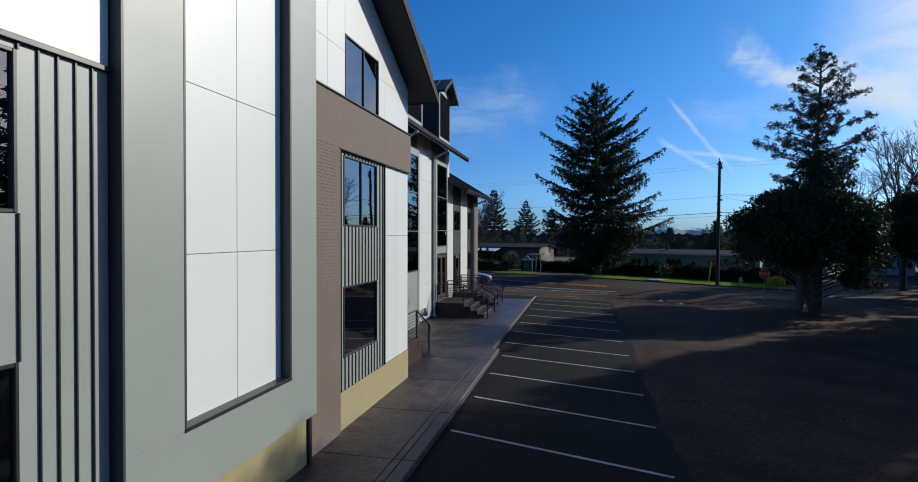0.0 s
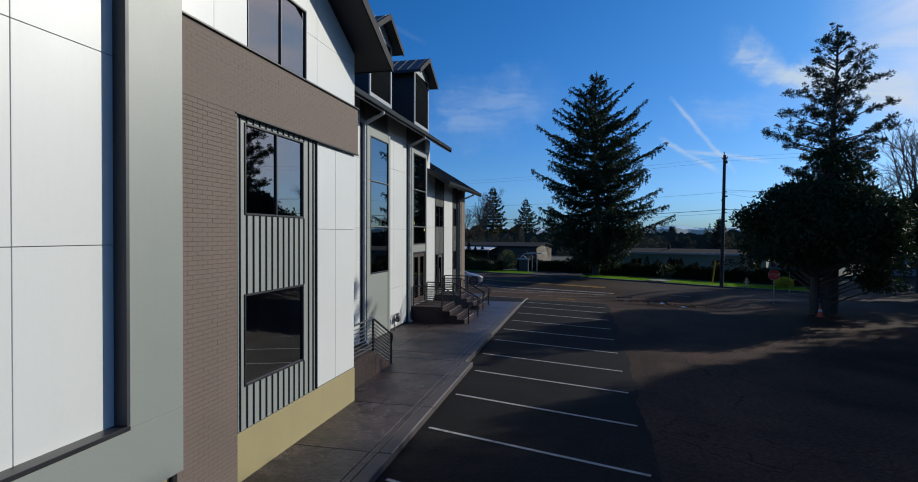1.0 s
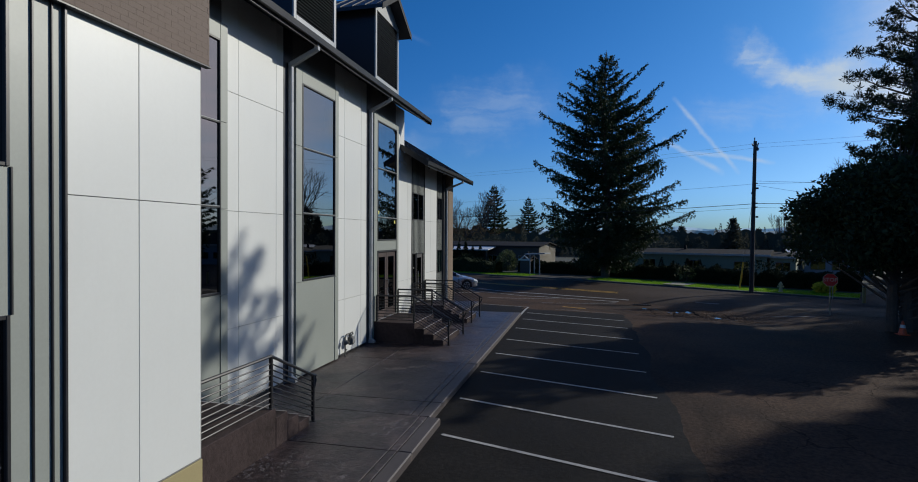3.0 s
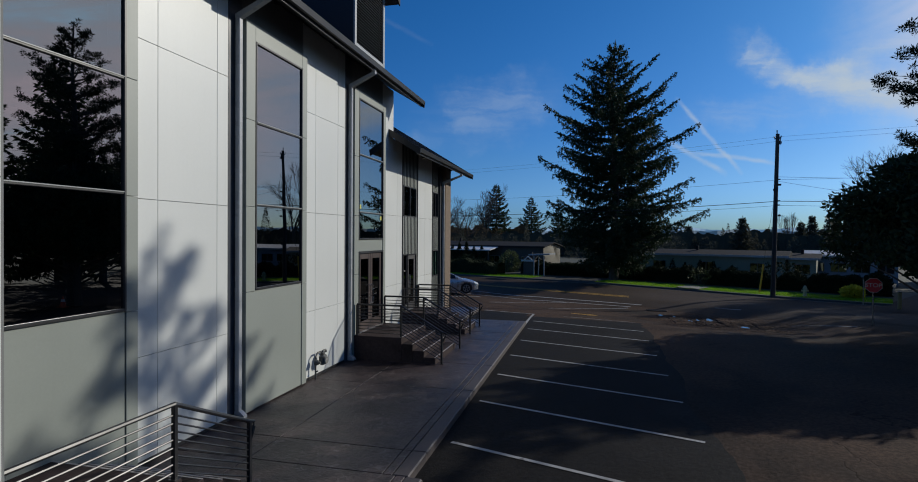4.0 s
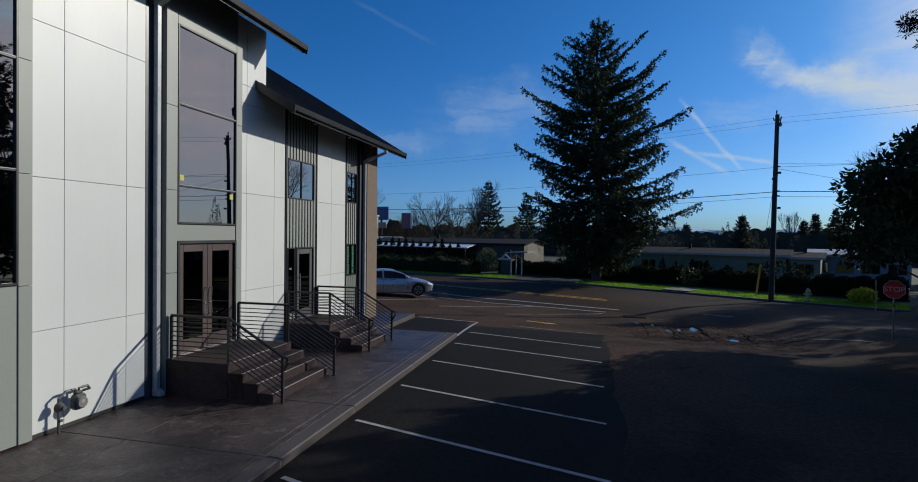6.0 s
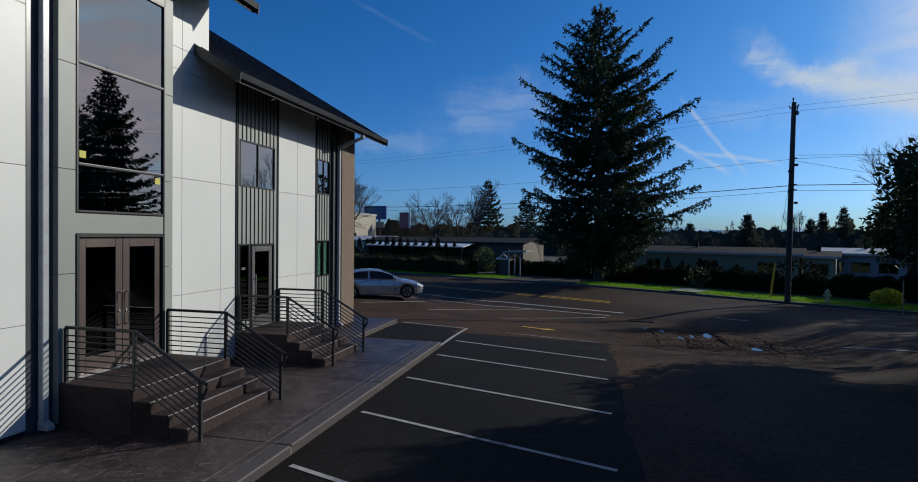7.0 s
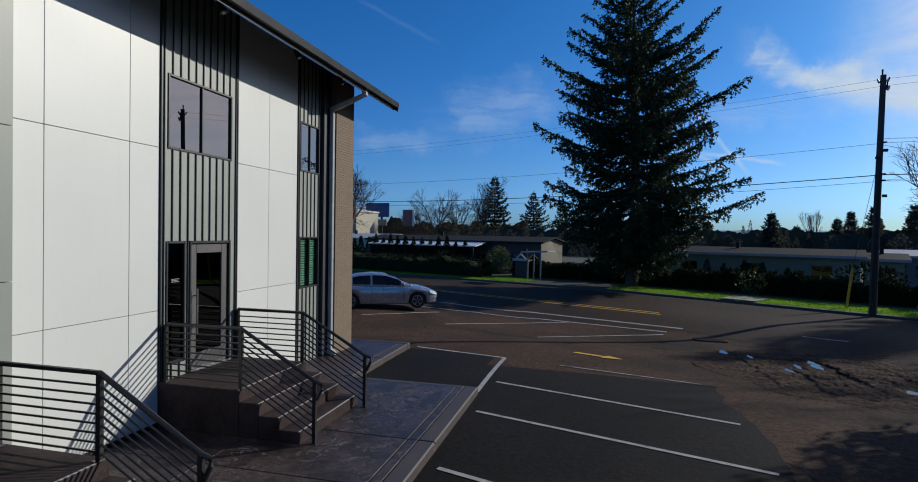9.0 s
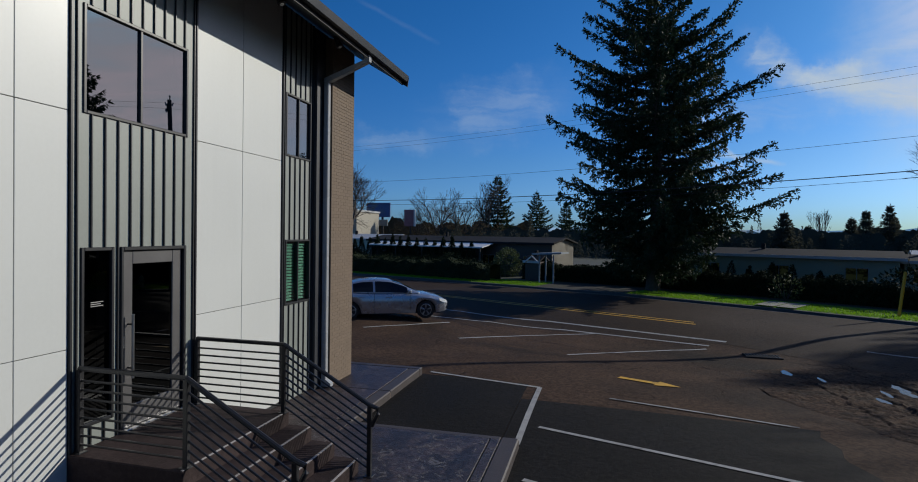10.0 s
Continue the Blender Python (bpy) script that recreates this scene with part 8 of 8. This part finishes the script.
part("post", add_tube(bmesh.new(), (-36.0, 118.2, -4), (-36.0, 118.2, 6), 0.2, sides=8), BLACK_TRIM, sg)
part("sign_board", box((-37.4, 117.7, 4.8), (-35.1, 118, 8.6), 0.03), SIGN_PINK, sg)
part("sign_edge", box((-35.1, 117.7, 4.8), (-34.7, 118, 8.6)), SIGN_WHITE, sg)

conifer("fir_tree", -18.3, 132, 20.0, [(0.05, 3.4), (0.3, 3.9), (0.6, 3.3), (0.85, 1.8), (1.0, 0.2)], 71, "far tall fir above the rooftops", z=-2.5, levels=26, per_level=7, twig=0.7, density=0.7, group="far firs")
conifer("fir_tree", -13.0, 172, 20.5, [(0.05, 6.8), (0.3, 6.0), (0.6, 4.0), (0.85, 1.6), (1.0, 0.1)], 72, "far tall fir above the rooftops", z=-3.5, levels=26, per_level=7, twig=0.7, density=0.7, group="far firs")
conifer("fir_tree", -3.5, 165, 17.0, [(0.05, 4.2), (0.3, 3.6), (0.6, 2.6), (0.85, 1.2), (1.0, 0.1)], 73, "far tall fir above the rooftops", z=-3.5, levels=24, per_level=7, twig=0.7, density=0.7, group="far firs")
for k, (bx, by, bh) in enumerate(((-32, 128, 18), (-29, 135, 17), (-25, 126, 16), (-22.5, 130, 18), (-52, 100, 19), (-38, 140, 15), (-36, 124, 14), (-20.5, 127, 19.5))):
    bare_tree("bare_tree", bx, by, bh, 80 + k, "far leafless tree above the rooftops", z=-3, levels=6, trunk_r=0.35, group="far bare trees")
conifer("fir_tree", 52.5, 50.5, 24.5, [(0.05, 6.8), (0.3, 6.4), (0.6, 4.6), (0.85, 2.0), (1.0, 0.1)], 75, "tall dark fir tree beyond the side street houses", levels=40, per_level=8, twig=0.55, density=0.9, spread=1.2, hang=0.3, group="background firs")
bare_tree("bare_tree", -29.5, 73.0, 15.5, 97, "large leafless tree beside the far shops", z=-1.5, levels=7, trunk_r=0.4, spread=0.6, group="far bare trees")
bare_tree("bare_tree", 65, 170, 17, 90, "far leafless upright poplar tree", z=-6, levels=6, trunk_r=0.3, spread=0.30, upright=0.8, group="far bare trees")
for k, (fx, fy, fh, fr) in enumerate(((34.9, 100, 11.5, 3.4), (48.4, 104, 12.0, 2.4), (51.2, 103, 12.8, 2.4), (54.0, 108, 11.0, 2.6), (57.6, 104, 13.2, 3.0), (60.5, 110, 12.4, 3.0), (44.5, 118, 9.6, 2.6), (28, 116, 10.2, 2.8), (47.6, 107, 10.8, 2.6), (63.5, 112, 14.5, 3.4), (67.0, 116, 15.5, 3.6))):
    conifer("fir_tree", fx, fy, fh, [(0.02, fr), (0.3, fr * 0.9), (0.6, fr * 0.6), (0.85, fr * 0.26), (1.0, 0.08)], 740 + k, "dark fir tree in the wood behind the homes", z=-4, levels=34, per_level=9, twig=0.5, density=0.9, material=FAR_WOOD, group="far firs")
bare_tree("bare_tree", 57.5, 94.6, 24, 91, "leafless tree behind the side street", z=-2.5, levels=6, trunk_r=0.4, group="far bare trees")


def far_trees(name, spots, seed, label, material, per=200):
    """Distant woodland: many ragged cones and crowns, each a few loose tufts."""
    rng = random.Random(seed)
    quads = []
    for x, y, z, h, r, conical in spots:
        for i in range(per):
            f = rng.random()
            rr = r * ((1 - f) if conical else math.sin(math.pi * min(1, 0.15 + 0.85 * f)) ** 0.6) * rng.uniform(0.2, 1.05)
            a = rng.uniform(0, 6.28)
            b = Vector((x + rr * math.cos(a), y + rr * math.sin(a), z + h * (0.04 + 0.93 * f)))
            d = Vector((math.cos(a) * 0.6, math.sin(a) * 0.6, rng.uniform(-0.3, 0.7))).normalized()
            ln = (0.018 * h * (1 - 0.6 * f) + 0.16) * rng.uniform(0.6, 1.3)
            quads.append((*b, *(b + d * ln), *(d.cross(rand_dir(rng)).normalized() * ln * 0.36)))
    tagged(new(name, leaf_mesh(name, quads, material)), label, "woods", kind="stuff")


rng = random.Random(17)
near_spots, mid_spots, far_spots = [], [], []
for k in range(260):
    x, y = rng.uniform(-130, 190), rng.uniform(95, 190)
    if -55 < x < -30 and y < 130:
        continue
    near_spots.append((x, y, -4.5, rng.uniform(6.0, 8.8), rng.uniform(2.0, 3.6), False) if rng.random() < 0.5 else (x, y, -4.5, rng.uniform(7.0, 12.0), rng.uniform(1.8, 2.8), True))
for k in range(110):
    x = -40 + k * 1.5 + rng.uniform(-1, 1)
    near_spots.append((x, 112 - 0.25 * x + rng.uniform(-6, 6), -4.5, rng.uniform(7.0, 9.0), rng.uniform(2.2, 3.4), rng.random() < 0.3))
for k in range(420):
    mid_spots.append((rng.uniform(-330, 480), rng.uniform(220, 430), -9.5, rng.uniform(11, 17), rng.uniform(3, 5), rng.random() < 0.6))
for x, y, h in ((64, 104, 14), (68, 100, 15), (72, 106, 14), (77, 100, 16), (82, 108, 15), (30, 150, 12)):
    near_spots.append((x, y, -4, h, 3.2, True))


def wood_band(name, spots_x, y_of, low, top, rough, seed, material, label):
    """The dense inside of a far wood: three uneven ridges one behind another."""
    bm = bmesh.new()
    for layer in range(3):
        last = None
        for x in spots_x:
            y = y_of(x) + layer * 7
            h = top + layer * 0.35 + rough * noise.fractal(Vector((x * 0.16, seed + layer * 3, 0)), 0.7, 2.0, 6)
            row = [bm.verts.new((x, y, low)), bm.verts.new((x, y + 1.5, h)), bm.verts.new((x, y + 5, low))]
            if last:
                for i in range(2):
                    bm.faces.new((last[i], row[i], row[i + 1], last[i + 1]))
            last = row
    tagged(solid(name, bm, material, label, "woods"), kind="stuff")


wood_band("woods_near", spaced(-30, 190, 0.45), lambda x: 113 - 0.25 * x, -5, 3.9, 1.6, 4, FAR_WOOD, "dark woodland behind the houses")
BROWN_WOOD = leaf_mat("leafless_far_trees", (0.085, 0.064, 0.036), (0.13, 0.10, 0.058), rough=0.9, trans=0.45)
wood_band("woods_bare", spaced(-115, -12, 0.4), lambda x: 140, -5, 5.2, 2.8, 14, BROWN_WOOD, "brown leafless woodland behind the rooftops")
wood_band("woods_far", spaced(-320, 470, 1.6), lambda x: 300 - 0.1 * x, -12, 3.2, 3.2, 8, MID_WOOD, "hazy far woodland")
far_trees("woods_near", near_spots, 5, "dark woodland behind the houses", FAR_WOOD, 620)
brush = [(rng.uniform(-62, -13), rng.uniform(112, 134), -3.5, rng.uniform(6.5, 10.5), rng.uniform(2.0, 3.6), False) for k in range(80)]
far_trees("woods_brush", brush, 15, "brown leafless brush and small trees behind the rooftops", BROWN_WOOD, 420)
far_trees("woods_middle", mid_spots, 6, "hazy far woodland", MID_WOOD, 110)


def hills(name, dist, base, height, seed, material, label, step=1.5):
    bm = bmesh.new()
    last = None
    for k in range(int(170 / step)):
        a = radians(-85 + k * step) - radians(13)
        r = dist * (1 + 0.05 * math.sin(k * 0.7))
        h = height * (0.80 + 0.22 * noise.fractal(Vector((k * 0.11, seed, 0)), 0.9, 2.0, 6))
        x, y = r * math.sin(a), r * math.cos(a)
        row = [bm.verts.new((x, y, base)), bm.verts.new((x * 1.08, y * 1.08, base + h)), bm.verts.new((x * 1.3, y * 1.3, base))]
        if last:
            for i in range(2):
                bm.faces.new((last[i], row[i], row[i + 1], last[i + 1]))
        last = row
    solid(name, bm, material, label, "hills", kind="structure")


# bluish bases: distance haze is put into the hill colours too
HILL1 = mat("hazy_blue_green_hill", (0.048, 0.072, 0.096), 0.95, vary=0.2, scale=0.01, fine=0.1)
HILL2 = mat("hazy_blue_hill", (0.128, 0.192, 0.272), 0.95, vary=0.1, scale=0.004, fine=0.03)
for m, haze in ((HILL1, (0.030, 0.065, 0.105)), (HILL2, (0.10, 0.19, 0.28))):     # air haze put in as a faint glow of the hills
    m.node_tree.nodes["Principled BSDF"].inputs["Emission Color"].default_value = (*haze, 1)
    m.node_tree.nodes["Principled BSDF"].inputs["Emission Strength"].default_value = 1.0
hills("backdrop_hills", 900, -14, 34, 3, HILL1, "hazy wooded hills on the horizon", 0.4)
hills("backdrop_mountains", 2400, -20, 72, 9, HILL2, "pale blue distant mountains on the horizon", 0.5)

# side street
bm = bmesh.new()
last = None
for k in range(25):
    f = k / 24
    c = Vector((26 + 30 * f, 20 + 34 * f + 3 * math.sin(f * 2), 0))
    d = Vector((30, 34 + 6 * math.cos(f * 2), 0)).normalized()
    s = Vector((-d.y, d.x, 0)) * 4.2
    row = [bm.verts.new((q.x, q.y, ground_z(q.x, q.y) + 0.03 + 0.16 * min(1, f * 4))) for q in (c - s, c + s)]
    if last:
        bm.faces.new((last[0], row[0], row[1], last[1]))
    last = row
solid("side_street", bm, ROAD, "narrow side street leading off", "road", kind="structure")


# ---- bricks, last ----
brick_field(pier, 2.362, -16.95, -15.56, 0.155, 5.965, BRICK, BRICK_REST, near=300, depth=0.005, height=0.058, joint=0.008, upright=0.002)
brick_field(band, 2.362, -16.95, -10.97, 5.98, 7.02, BRICK, BRICK_REST, near=300, depth=0.0016, height=0.062, joint=0.004, upright=0.002)
brick_field(pier_end, -0.012, 10.47, 11.46, 0.155, 7.0, BRICK_TAN, BRICK_TAN_REST, near=300, depth=0.0045, height=0.058, joint=0.008, upright=0.004)
